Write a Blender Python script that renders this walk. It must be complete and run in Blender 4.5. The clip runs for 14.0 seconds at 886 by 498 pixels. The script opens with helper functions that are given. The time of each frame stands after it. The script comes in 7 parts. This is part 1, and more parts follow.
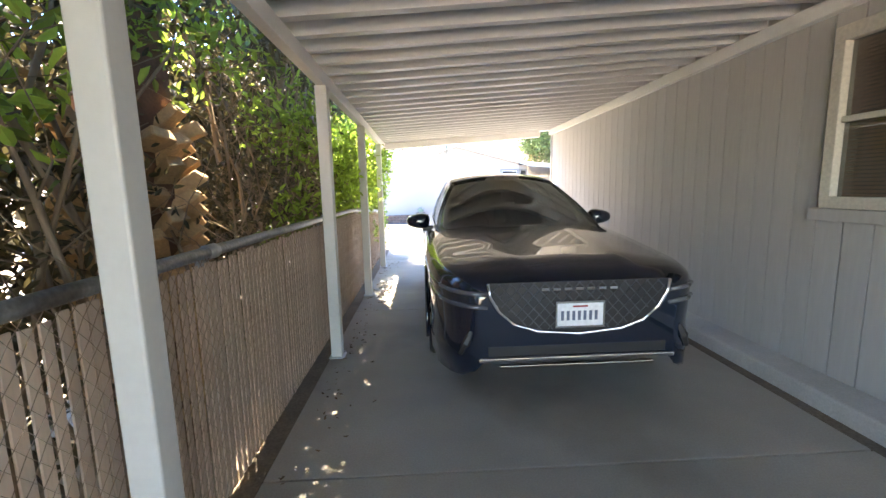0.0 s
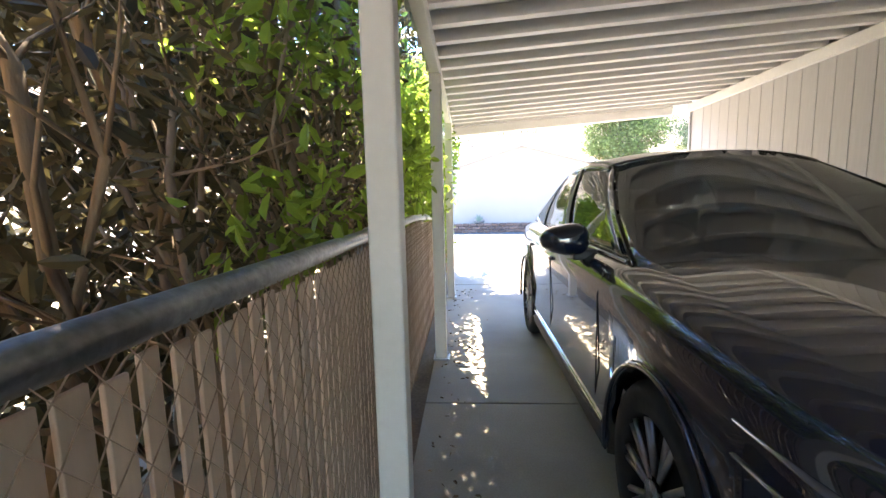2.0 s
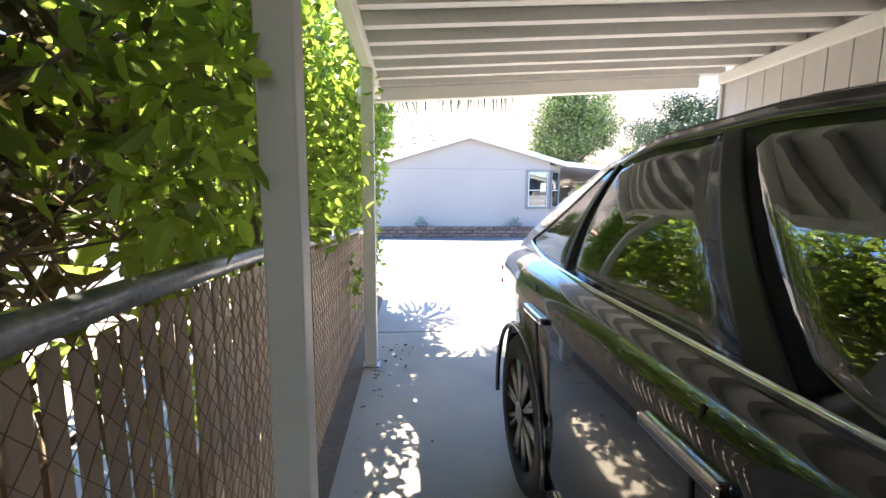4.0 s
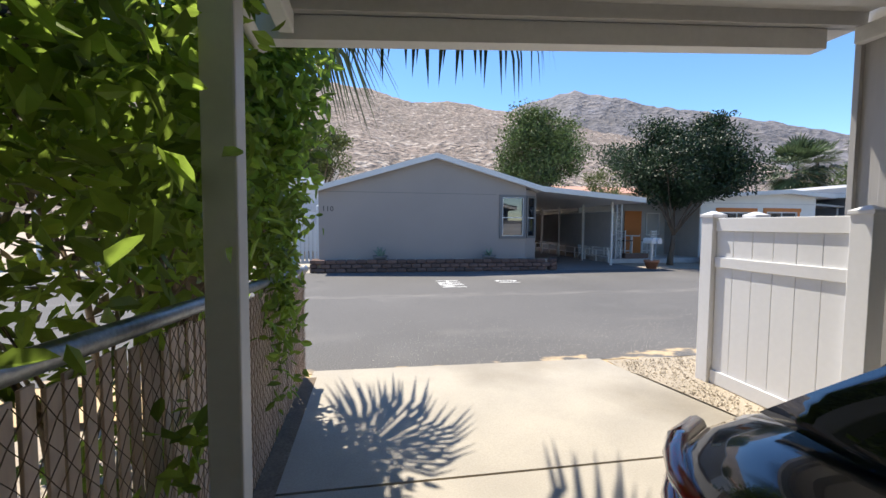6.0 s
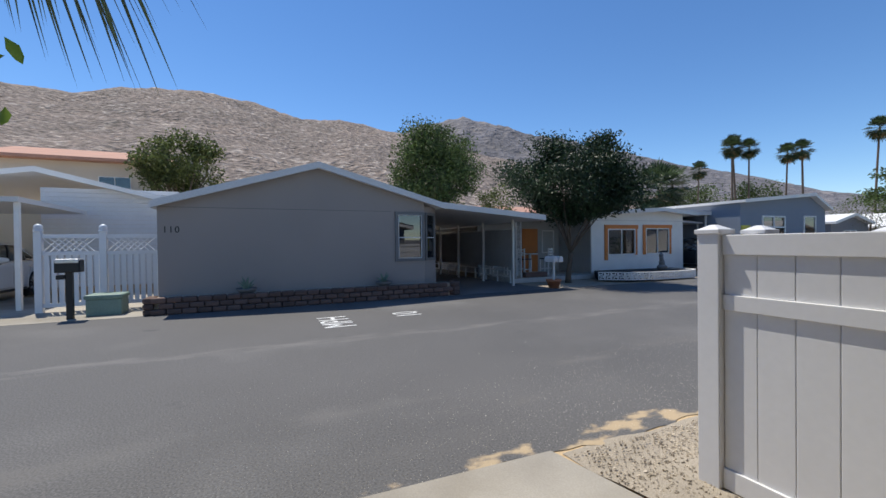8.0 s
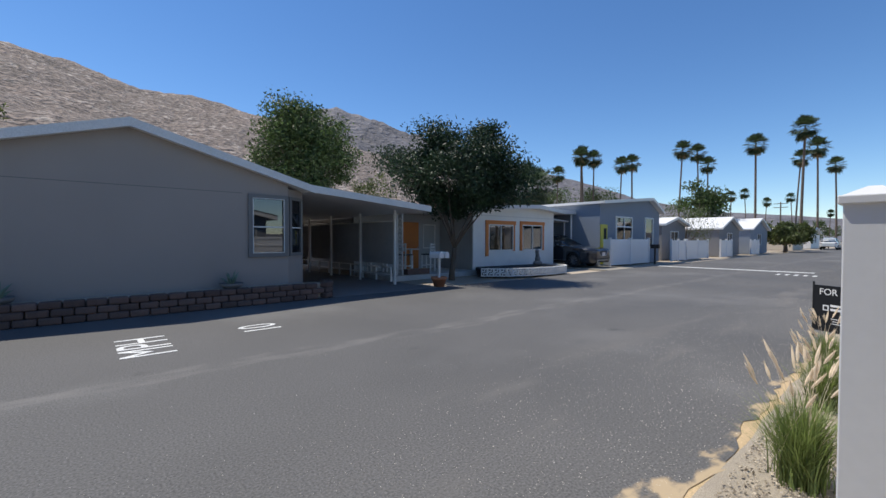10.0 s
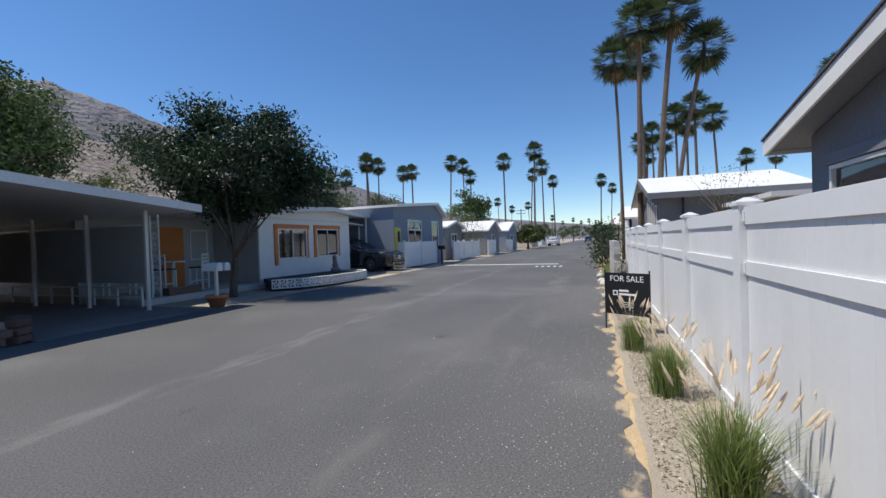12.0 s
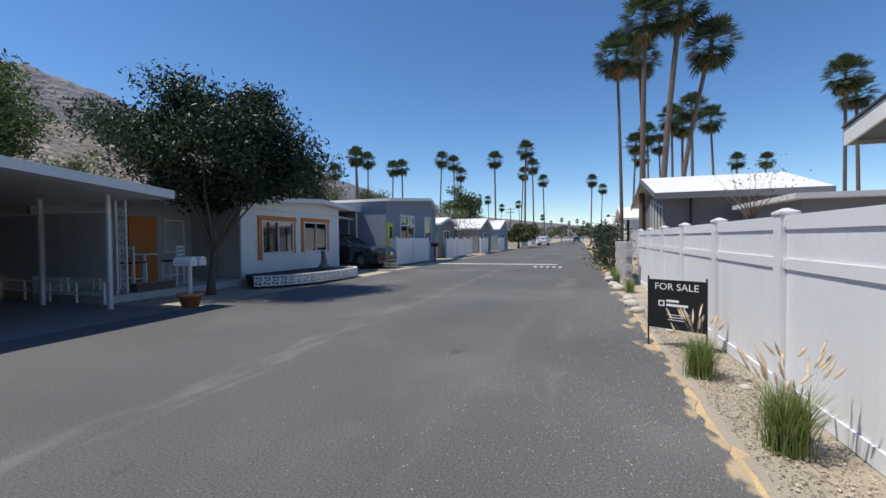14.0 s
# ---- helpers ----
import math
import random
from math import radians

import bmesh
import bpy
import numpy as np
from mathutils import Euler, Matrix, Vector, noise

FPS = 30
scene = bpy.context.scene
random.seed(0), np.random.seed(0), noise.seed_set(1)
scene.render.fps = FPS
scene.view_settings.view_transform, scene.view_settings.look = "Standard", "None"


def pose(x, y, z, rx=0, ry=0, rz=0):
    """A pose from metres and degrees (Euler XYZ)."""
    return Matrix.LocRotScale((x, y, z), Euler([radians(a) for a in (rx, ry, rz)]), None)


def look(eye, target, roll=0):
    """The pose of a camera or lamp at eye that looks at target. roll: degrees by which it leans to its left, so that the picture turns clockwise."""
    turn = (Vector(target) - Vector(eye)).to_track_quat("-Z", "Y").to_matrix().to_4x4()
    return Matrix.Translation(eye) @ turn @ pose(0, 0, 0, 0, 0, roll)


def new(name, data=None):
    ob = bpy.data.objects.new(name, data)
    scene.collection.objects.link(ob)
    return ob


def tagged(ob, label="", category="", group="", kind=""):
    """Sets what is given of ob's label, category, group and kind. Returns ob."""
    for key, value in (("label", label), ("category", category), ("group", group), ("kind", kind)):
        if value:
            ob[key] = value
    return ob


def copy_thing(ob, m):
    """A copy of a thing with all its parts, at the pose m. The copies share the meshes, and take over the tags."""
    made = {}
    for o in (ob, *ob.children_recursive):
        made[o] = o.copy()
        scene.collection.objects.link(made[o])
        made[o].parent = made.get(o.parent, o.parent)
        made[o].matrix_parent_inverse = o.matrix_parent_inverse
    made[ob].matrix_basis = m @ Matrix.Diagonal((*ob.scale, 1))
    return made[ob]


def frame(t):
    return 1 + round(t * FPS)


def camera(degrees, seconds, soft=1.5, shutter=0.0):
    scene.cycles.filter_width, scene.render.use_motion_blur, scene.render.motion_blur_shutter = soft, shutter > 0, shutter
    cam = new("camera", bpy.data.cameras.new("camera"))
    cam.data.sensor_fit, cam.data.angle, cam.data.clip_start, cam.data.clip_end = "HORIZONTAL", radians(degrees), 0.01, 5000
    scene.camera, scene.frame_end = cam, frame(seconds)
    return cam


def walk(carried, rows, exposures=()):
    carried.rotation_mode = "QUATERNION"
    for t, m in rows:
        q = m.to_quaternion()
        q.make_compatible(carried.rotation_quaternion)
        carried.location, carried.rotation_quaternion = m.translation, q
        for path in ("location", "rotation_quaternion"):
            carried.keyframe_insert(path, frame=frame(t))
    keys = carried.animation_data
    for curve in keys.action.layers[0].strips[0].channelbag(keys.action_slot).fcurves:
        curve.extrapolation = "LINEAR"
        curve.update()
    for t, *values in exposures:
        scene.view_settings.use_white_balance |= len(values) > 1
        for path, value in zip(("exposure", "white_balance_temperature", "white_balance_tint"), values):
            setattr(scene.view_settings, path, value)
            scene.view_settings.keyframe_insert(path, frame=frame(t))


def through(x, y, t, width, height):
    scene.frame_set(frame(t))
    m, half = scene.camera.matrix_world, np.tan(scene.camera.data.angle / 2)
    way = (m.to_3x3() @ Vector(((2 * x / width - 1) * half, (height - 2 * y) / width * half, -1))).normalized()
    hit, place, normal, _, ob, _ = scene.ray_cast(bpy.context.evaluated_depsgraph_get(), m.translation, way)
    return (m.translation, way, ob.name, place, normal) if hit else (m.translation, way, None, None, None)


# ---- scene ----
cam = camera(93.6, 14.0)
PATH = [
    (0, (-0.898, 0.584, 1.536), (-0.809, 2.562, 1.25), -1.3),
    (0.5, (-1.035, 1.186, 1.489), (-1.386, 3.139, 1.242), -1.3),
    (1, (-1.229, 1.801, 1.468), (-1.603, 3.75, 1.225), -1.5),
    (1.5, (-1.363, 2.361, 1.423), (-1.654, 4.326, 1.188), -1.2),
    (2, (-1.488, 3.073, 1.415), (-1.609, 5.055, 1.174), -1.3),
    (2.5, (-1.462, 3.625, 1.434), (-1.453, 5.61, 1.191), -0.9),
    (3, (-1.446, 4.277, 1.48), (-1.394, 6.26, 1.221), -0.1),
    (5.3, (-1.357, 6.89, 1.396), (-1.054, 8.856, 1.19), 0.2),
    (5.5, (-1.371, 7.11, 1.404), (-1.054, 9.076, 1.215), 0.3),
    (6, (-1.303, 7.578, 1.424), (-0.961, 9.545, 1.308), 0.4),
    (6.5, (-1.273, 8.006, 1.463), (-0.873, 9.965, 1.412), 0.1),
    (7, (-1.151, 8.446, 1.481), (-0.603, 10.37, 1.474), -0.2),
    (7.5, (-0.949, 8.831, 1.495), (-0.253, 10.706, 1.491), -0.6),
    (7.7, (-0.866, 8.995, 1.485), (-0.118, 10.85, 1.473), -0.7),
    (9.8, (-0.125, 10.69, 1.415), (1.111, 12.262, 1.368), 0.1),
    (10, (-0.035, 10.79, 1.402), (1.284, 12.293, 1.355), 0.1),
    (10.5, (0.118, 11.058, 1.371), (1.654, 12.339, 1.34), -0.3),
    (11, (0.343, 11.322, 1.348), (2.048, 12.367, 1.331), -0.9),
    (11.5, (0.482, 11.558, 1.337), (2.285, 12.423, 1.315), -1.6),
    (12, (0.708, 11.806, 1.338), (2.586, 12.491, 1.305), -1.9),
    (12.5, (0.935, 12.021, 1.326), (2.86, 12.561, 1.278), -1.7),
    (13, (1.145, 12.216, 1.328), (3.097, 12.646, 1.262), -1.4),
    (13.5, (1.403, 12.309, 1.331), (3.364, 12.694, 1.258), -0.9),
    (14, (1.513, 12.48, 1.337), (3.412, 13.107, 1.29), -0.6),
]
EXPOSURE = [(0.0, 4.35, 7850, 12), (3.0, 4.25, 7550, 12), (4.2, 3.2, 7300, 11), (5.3, 2.1, 7150, 10), (5.6, 1.75, 7100, 9), (6.1, 1.0, 6950, 9), (6.6, 0.68, 6900, 8), (7.4, 0.42, 6700, 8), (10.0, 0.30, 6650, 8), (14.0, 0.26, 6650, 8)]
walk(cam, [(t, look(eye, target, roll)) for t, eye, target, roll in PATH], EXPOSURE)

# ---- daylight ----
SUN_TO = Vector((-0.18, 0.45, 1.0)).normalized()
sky_world = bpy.data.worlds.new("desert_sky")
scene.world = sky_world
sky_world.use_nodes = True
sky = sky_world.node_tree.nodes.new("ShaderNodeTexSky")
sky.sky_type = "NISHITA"
sky.sun_disc = False
sky.sun_elevation = math.asin(SUN_TO.z)
sky.sun_rotation = math.atan2(SUN_TO.x, SUN_TO.y)
sky.altitude = 900
sky.air_density, sky.dust_density, sky.ozone_density = 1.0, 0.0, 4.5
sky_bg = sky_world.node_tree.nodes["Background"]
sky_bg.inputs["Strength"].default_value = 0.118
sky_tone = sky_world.node_tree.nodes.new("ShaderNodeHueSaturation")
sky_tone.inputs["Saturation"].default_value, sky_tone.inputs["Value"].default_value = 1.16, 1.03
sky_tone.inputs["Hue"].default_value = 0.504
sky_world.node_tree.links.new(sky.outputs[0], sky_tone.inputs["Color"])
sky_world.node_tree.links.new(sky_tone.outputs[0], sky_bg.inputs["Color"])
sun_data = bpy.data.lights.new("sun", "SUN")
sun_data.energy, sun_data.angle, sun_data.color = 3.6, radians(0.53), (1.0, 0.95, 0.87)
sun = new("sun", sun_data)
sun.matrix_world = look(SUN_TO * 50, (0, 0, 0))


# ---- helpers of this scene ----
def link_mesh(name, me, m, parent=None, label="", smooth=False):
    ob = new(name, me)
    if m is not None:
        me.materials.clear()
        me.materials.append(m)
    if parent is not None:
        ob.parent = parent
    if label:
        ob["label"] = label
    if smooth:
        for p in me.polygons:
            p.use_smooth = True
    return ob


def part(name, bm, m, parent=None, label="", smooth=False):
    """One bmesh as one mesh object under a thing or a part."""
    me = bpy.data.meshes.new(name)
    bm.normal_update()
    bm.to_mesh(me)
    bm.free()
    return link_mesh(name, me, m, parent, label, smooth)


def piece(name, me, parent, at, rz=0.0, scale=None):
    """One more object on a shared mesh."""
    ob = new(name, me)
    ob.parent = parent
    ob.location = at
    ob.rotation_euler = (0, 0, rz)
    if scale:
        ob.scale = scale
    return ob


def thing(name, label, category, group="", at=(0, 0, 0), rz=0.0):
    ob = new(name)
    ob.empty_display_size = 0.1
    ob.matrix_basis = pose(*at, 0, 0, rz)
    return tagged(ob, label, category, group)


def box(bm, x0, x1, y0, y1, z0, z1, bev=0.0, turn=None):
    m = Matrix.Translation(((x0 + x1) / 2, (y0 + y1) / 2, (z0 + z1) / 2))
    if turn is not None:
        m = m @ turn
    m = m @ Matrix.Diagonal((abs(x1 - x0), abs(y1 - y0), abs(z1 - z0), 1))
    got = bmesh.ops.create_cube(bm, size=1, matrix=m)
    if bev:
        edges = list({e for v in got["verts"] for e in v.link_edges})
        bmesh.ops.bevel(bm, geom=edges, offset=bev, segments=2, profile=0.5, affect="EDGES")
    return bm


def boxed(*a, **k):
    return box(bmesh.new(), *a, **k)


def rod(bm, p0, p1, r0, r1=None, n=10, caps=True):
    r1 = r0 if r1 is None else r1
    p0, p1 = Vector(p0), Vector(p1)
    d = p1 - p0
    turn = d.to_track_quat("Z", "Y").to_matrix().to_4x4()
    bmesh.ops.create_cone(bm, cap_ends=caps, segments=n, radius1=r0, radius2=r1, depth=d.length,
                          matrix=Matrix.Translation((p0 + p1) / 2) @ turn)
    return bm


def tube(bm, pts, radii, n=8):
    """A round limb along points."""
    rings = []
    pts = [Vector(p) for p in pts]
    for i, p in enumerate(pts):
        d = (pts[min(i + 1, len(pts) - 1)] - pts[max(i - 1, 0)]).normalized()
        u = d.orthogonal().normalized()
        w = d.cross(u)
        if rings:
            # keep the rings from twisting
            best = min(range(n), key=lambda k: (p + radii[i] * u - rings[-1][k].co).length)
            a0 = 2 * math.pi * best / n
            u, w = u * math.cos(-a0) + w * math.sin(-a0), w * math.cos(-a0) - u * math.sin(-a0)
        rings.append([bm.verts.new(p + radii[i] * (u * math.cos(2 * math.pi * k / n) + w * math.sin(2 * math.pi * k / n))) for k in range(n)])
    for a, b in zip(rings, rings[1:]):
        for k in range(n):
            bm.faces.new((a[k], a[(k + 1) % n], b[(k + 1) % n], b[k]))
    bm.faces.new(rings[0][::-1])
    bm.faces.new(rings[-1])
    return bm


def prism(bm, outline, axis, a, b):
    """A closed outline (pairs) pushed along an axis from a to b."""
    def at(p, v):
        return {"x": (v, p[0], p[1]), "y": (p[0], v, p[1]), "z": (p[0], p[1], v)}[axis]
    lo = [bm.verts.new(at(p, a)) for p in outline]
    hi = [bm.verts.new(at(p, b)) for p in outline]
    bm.faces.new(lo)
    bm.faces.new(hi[::-1])
    n = len(outline)
    for i in range(n):
        bm.faces.new((lo[i], hi[i], hi[(i + 1) % n], lo[(i + 1) % n]))
    bmesh.ops.recalc_face_normals(bm, faces=bm.faces)
    return bm


def wall_with_holes(bm, axis, a, b, u0, u1, z0, z1, holes):
    """A thick wall across an axis from a to b, spanning u0..u1, with through holes (u0, u1, z0, z1)."""
    us = sorted({u0, u1, *[h[0] for h in holes], *[h[1] for h in holes]})
    zs = sorted({z0, z1, *[h[2] for h in holes], *[h[3] for h in holes]})
    for i in range(len(us) - 1):
        for j in range(len(zs) - 1):
            cu, cz = (us[i] + us[i + 1]) / 2, (zs[j] + zs[j + 1]) / 2
            if any(h[0] < cu < h[1] and h[2] < cz < h[3] for h in holes):
                continue
            if axis == "y":
                box(bm, us[i], us[i + 1], a, b, zs[j], zs[j + 1])
            else:
                box(bm, a, b, us[i], us[i + 1], zs[j], zs[j + 1])
    bmesh.ops.remove_doubles(bm, verts=bm.verts, dist=1e-4)
    bm.verts.index_update()
    seen = {}
    for f in bm.faces:
        seen.setdefault(tuple(sorted(v.index for v in f.verts)), []).append(f)
    bmesh.ops.delete(bm, geom=[f for fs in seen.values() if len(fs) > 1 for f in fs], context="FACES_ONLY")
    return bm


# ---- materials ----
def mat(name, col, rough=0.6, metal=0.0, var=0.18, scale=1.5, fine=40.0, fvar=0.12, bump=0.1, rand=0.0, island=0.0,
        stain=None, stretch=(1, 1, 1), bdist=0.01, coat=0.0, spec=0.5, through=0.0):
    """A painted, mineral or plant surface: broad and fine variation of colour, fine relief."""
    m = bpy.data.materials.new(name)
    m.use_nodes = True
    nt = m.node_tree
    nd, ln = nt.nodes, nt.links
    b = nd["Principled BSDF"]
    b.inputs["Roughness"].default_value = rough
    b.inputs["Metallic"].default_value = metal
    b.inputs["Coat Weight"].default_value = coat
    b.inputs["Coat Roughness"].default_value = 0.04
    b.inputs["Specular IOR Level"].default_value = spec
    tc = nd.new("ShaderNodeTexCoord")
    mp = nd.new("ShaderNodeMapping")
    mp.inputs["Scale"].default_value = stretch
    ln.new(tc.outputs["Object"], mp.inputs["Vector"])

    def noise_at(s, detail):
        n = nd.new("ShaderNodeTexNoise")
        n.inputs["Scale"].default_value = s
        n.inputs["Detail"].default_value = detail
        ln.new(mp.outputs[0], n.inputs["Vector"])
        return n.outputs["Fac"]

    def span(out, lo, hi):
        r = nd.new("ShaderNodeMapRange")
        r.inputs["From Min"].default_value, r.inputs["From Max"].default_value = 0.25, 0.75
        r.inputs["To Min"].default_value, r.inputs["To Max"].default_value = lo, hi
        ln.new(out, r.inputs["Value"])
        return r.outputs[0]

    def times(a, c):
        k = nd.new("ShaderNodeMath")
        k.operation = "MULTIPLY"
        ln.new(a, k.inputs[0])
        ln.new(c, k.inputs[1])
        return k.outputs[0]

    broad, grain = noise_at(scale, 5), noise_at(fine, 3)
    value = times(span(broad, 1 - var, 1 + var), span(grain, 1 - fvar, 1 + fvar))
    if rand:
        info = nd.new("ShaderNodeObjectInfo")
        r = nd.new("ShaderNodeMapRange")
        r.inputs["To Min"].default_value, r.inputs["To Max"].default_value = 1 - rand, 1 + rand
        ln.new(info.outputs["Random"], r.inputs["Value"])
        value = times(value, r.outputs[0])
    if island:
        geo = nd.new("ShaderNodeNewGeometry")
        r = nd.new("ShaderNodeMapRange")
        r.inputs["To Min"].default_value, r.inputs["To Max"].default_value = 1 - island, 1 + island
        ln.new(geo.outputs["Random Per Island"], r.inputs["Value"])
        value = times(value, r.outputs[0])
    base = nd.new("ShaderNodeRGB")
    base.outputs[0].default_value = (*col, 1)
    colour = base.outputs[0]
    if stain:
        mix = nd.new("ShaderNodeMix")
        mix.data_type = "RGBA"
        mix.inputs["B"].default_value = (*stain[0], 1)
        ln.new(base.outputs[0], mix.inputs["A"])
        r = nd.new("ShaderNodeMapRange")
        r.inputs["From Min"].default_value, r.inputs["From Max"].default_value = stain[2], stain[2] + 0.18
        ln.new(noise_at(stain[1], 6), r.inputs["Value"])
        ln.new(r.outputs[0], mix.inputs["Factor"])
        colour = mix.outputs["Result"]
    sc = nd.new("ShaderNodeVectorMath")
    sc.operation = "SCALE"
    ln.new(colour, sc.inputs[0])
    ln.new(value, sc.inputs["Scale"])
    ln.new(sc.outputs[0], b.inputs["Base Color"])
    if bump:
        bp = nd.new("ShaderNodeBump")
        bp.inputs["Strength"].default_value = bump
        bp.inputs["Distance"].default_value = bdist
        ln.new(grain, bp.inputs["Height"])
        ln.new(bp.outputs[0], b.inputs["Normal"])
    if rough > 0.25:
        ln.new(span(broad, max(0, rough - 0.1), min(1, rough + 0.1)), b.inputs["Roughness"])
    if through:
        tr = nd.new("ShaderNodeBsdfTranslucent")
        ln.new(sc.outputs[0], tr.inputs["Color"])
        mx = nd.new("ShaderNodeMixShader")
        mx.inputs[0].default_value = through
        ln.new(b.outputs[0], mx.inputs[1])
        ln.new(tr.outputs[0], mx.inputs[2])
        ln.new(mx.outputs[0], nd["Material Output"].inputs["Surface"])
    return m


def glass(name, tint=(0.8, 0.85, 0.85), rough=0.01, alpha=0.5):
    """A thin pane: part clear, part gloss."""
    m = bpy.data.materials.new(name)
    m.use_nodes = True
    nt = m.node_tree
    b = nt.nodes["Principled BSDF"]
    b.inputs["Base Color"].default_value = (0.01, 0.012, 0.014, 1)
    b.inputs["Roughness"].default_value = rough
    b.inputs["Specular IOR Level"].default_value = 0.8
    t = nt.nodes.new("ShaderNodeBsdfTransparent")
    t.inputs[0].default_value = (*tint, 1)
    mx = nt.nodes.new("ShaderNodeMixShader")
    mx.inputs[0].default_value = alpha
    nt.links.new(t.outputs[0], mx.inputs[1])
    nt.links.new(b.outputs[0], mx.inputs[2])
    nt.links.new(mx.outputs[0], nt.nodes["Material Output"].inputs["Surface"])
    return m


M_ASPHALT = mat("asphalt", (0.113, 0.109, 0.106), 0.85, var=0.18, scale=0.45, fine=65, fvar=0.5, bump=0.5, stain=((0.165, 0.16, 0.155), 0.3, 0.55))
M_CONCRETE = mat("driveway_concrete", (0.375, 0.34, 0.285), 0.75, var=0.18, scale=1.2, fine=90, fvar=0.1, bump=0.15, rand=0.04, stain=((0.24, 0.21, 0.165), 0.55, 0.5))
M_CURB = mat("curb_concrete", (0.52, 0.50, 0.47), 0.85, var=0.2, scale=2, fine=80, bump=0.2)
M_SAND = mat("orange_sand", (0.55, 0.40, 0.23), 0.95, var=0.2, scale=3, fine=90, fvar=0.2, bump=0.4)
M_DIRT = mat("desert_dirt", (0.42, 0.35, 0.27), 0.95, var=0.25, scale=0.2, fine=20, bump=0.3)
M_GRAVEL = mat("crushed_gravel", (0.48, 0.41, 0.32), 0.9, var=0.12, scale=2, fine=160, fvar=0.35, bump=0.8, island=0.4)
M_GRIT = mat("pale_grit", (0.55, 0.50, 0.43), 0.8, var=0.1, fine=100, bump=0, island=0.6)
M_SIDING = mat("grey_siding", (0.48, 0.465, 0.45), 0.65, var=0.06, scale=1.0, fine=30, fvar=0.05, bump=0.15, rand=0.03, stretch=(1, 1, 0.1))
M_WHITE = mat("white_paint", (0.78, 0.77, 0.74), 0.5, var=0.05, scale=2, fine=30, fvar=0.03, bump=0.05)
M_VINYL = mat("white_vinyl", (0.77, 0.77, 0.78), 0.38, var=0.03, scale=1, fine=25, fvar=0.02, bump=0.02, rand=0.015)
M_ROOFPAN = mat("roof_pan", (0.62, 0.61, 0.595), 0.4, var=0.06, scale=1, fine=20, fvar=0.04, bump=0.03)
M_STUCCO = mat("taupe_stucco", (0.345, 0.30, 0.27), 0.9, var=0.06, scale=0.8, fine=110, fvar=0.08, bump=0.4)
M_TRIM = mat("grey_trim", (0.17, 0.165, 0.16), 0.6, var=0.05, scale=3, bump=0.05)
M_GALV = mat("galvanised_steel", (0.50, 0.51, 0.52), 0.35, 0.9, var=0.2, scale=8, fine=60, fvar=0.15, bump=0.1)
M_RAIL = mat("dull_rail", (0.30, 0.31, 0.32), 0.42, 0.85, var=0.3, scale=6, fine=60, fvar=0.25, bump=0.15, stain=((0.10, 0.09, 0.08), 2.5, 0.5))
M_SLAT = mat("tan_slat", (0.66, 0.51, 0.39), 0.55, var=0.16, scale=2, fine=30, fvar=0.1, bump=0.1, rand=0.12, stretch=(1, 1, 0.15), through=0.1)
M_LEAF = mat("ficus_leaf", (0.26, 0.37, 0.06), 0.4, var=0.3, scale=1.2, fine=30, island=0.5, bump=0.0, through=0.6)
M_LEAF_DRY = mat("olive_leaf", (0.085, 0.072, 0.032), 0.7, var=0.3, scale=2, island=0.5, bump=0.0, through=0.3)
M_BARK = mat("hedge_bark", (0.24, 0.18, 0.12), 0.9, var=0.3, scale=6, fine=60, bump=0.5, stretch=(1, 1, 0.3))
M_PAINT = mat("black_car_paint", (0.004, 0.008, 0.020), 0.2, 0.0, var=0.0, fvar=0.0, bump=0.0, coat=1.0, spec=0.3)
M_PAINT.node_tree.nodes["Principled BSDF"].inputs["Coat IOR"].default_value = 1.68
M_PAINT.node_tree.nodes["Principled BSDF"].inputs["Coat Roughness"].default_value = 0.015
M_BLACK = mat("black_plastic", (0.012, 0.012, 0.013), 0.5, var=0.1, bump=0.05)
M_RUBBER = mat("tyre_rubber", (0.018, 0.018, 0.018), 0.8, var=0.15, scale=8, bump=0.2)
M_CHROME = mat("chrome", (0.75, 0.75, 0.76), 0.08, 1.0, var=0.0, fvar=0.0, bump=0.0)
M_CARGLASS = glass("car_glass", (0.88, 0.93, 0.92), 0.01, 0.6)
M_CARGLASS.node_tree.nodes["Principled BSDF"].inputs["IOR"].default_value = 2.4
M_PANE_CLEAR = glass("clear_pane", (0.8, 0.82, 0.82), 0.02, 0.22)
M_PANE = glass("window_pane", (0.35, 0.38, 0.4), 0.02, 0.6)
M_PANE.node_tree.nodes["Principled BSDF"].inputs["IOR"].default_value = 2.1
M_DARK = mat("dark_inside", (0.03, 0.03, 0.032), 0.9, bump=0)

# ---- ground, road, driveway ----
def sheet(name, x0, x1, y0, y1, z, m, nx=2, ny=2, edge=None):
    """A level sheet; edge(x, y) may move its rim."""
    bm = bmesh.new()
    g = [[bm.verts.new((x0 + (x1 - x0) * i / nx, y0 + (y1 - y0) * j / ny, z)) for j in range(ny + 1)] for i in range(nx + 1)]
    for i in range(nx):
        for j in range(ny):
            bm.faces.new((g[i][j], g[i + 1][j], g[i + 1][j + 1], g[i][j + 1]))
    if edge:
        for col in g:
            for v in col:
                v.co = Vector(edge(*v.co))
    return part(name, bm, m)


ROAD_N, ROAD_S = 20.0, 11.62


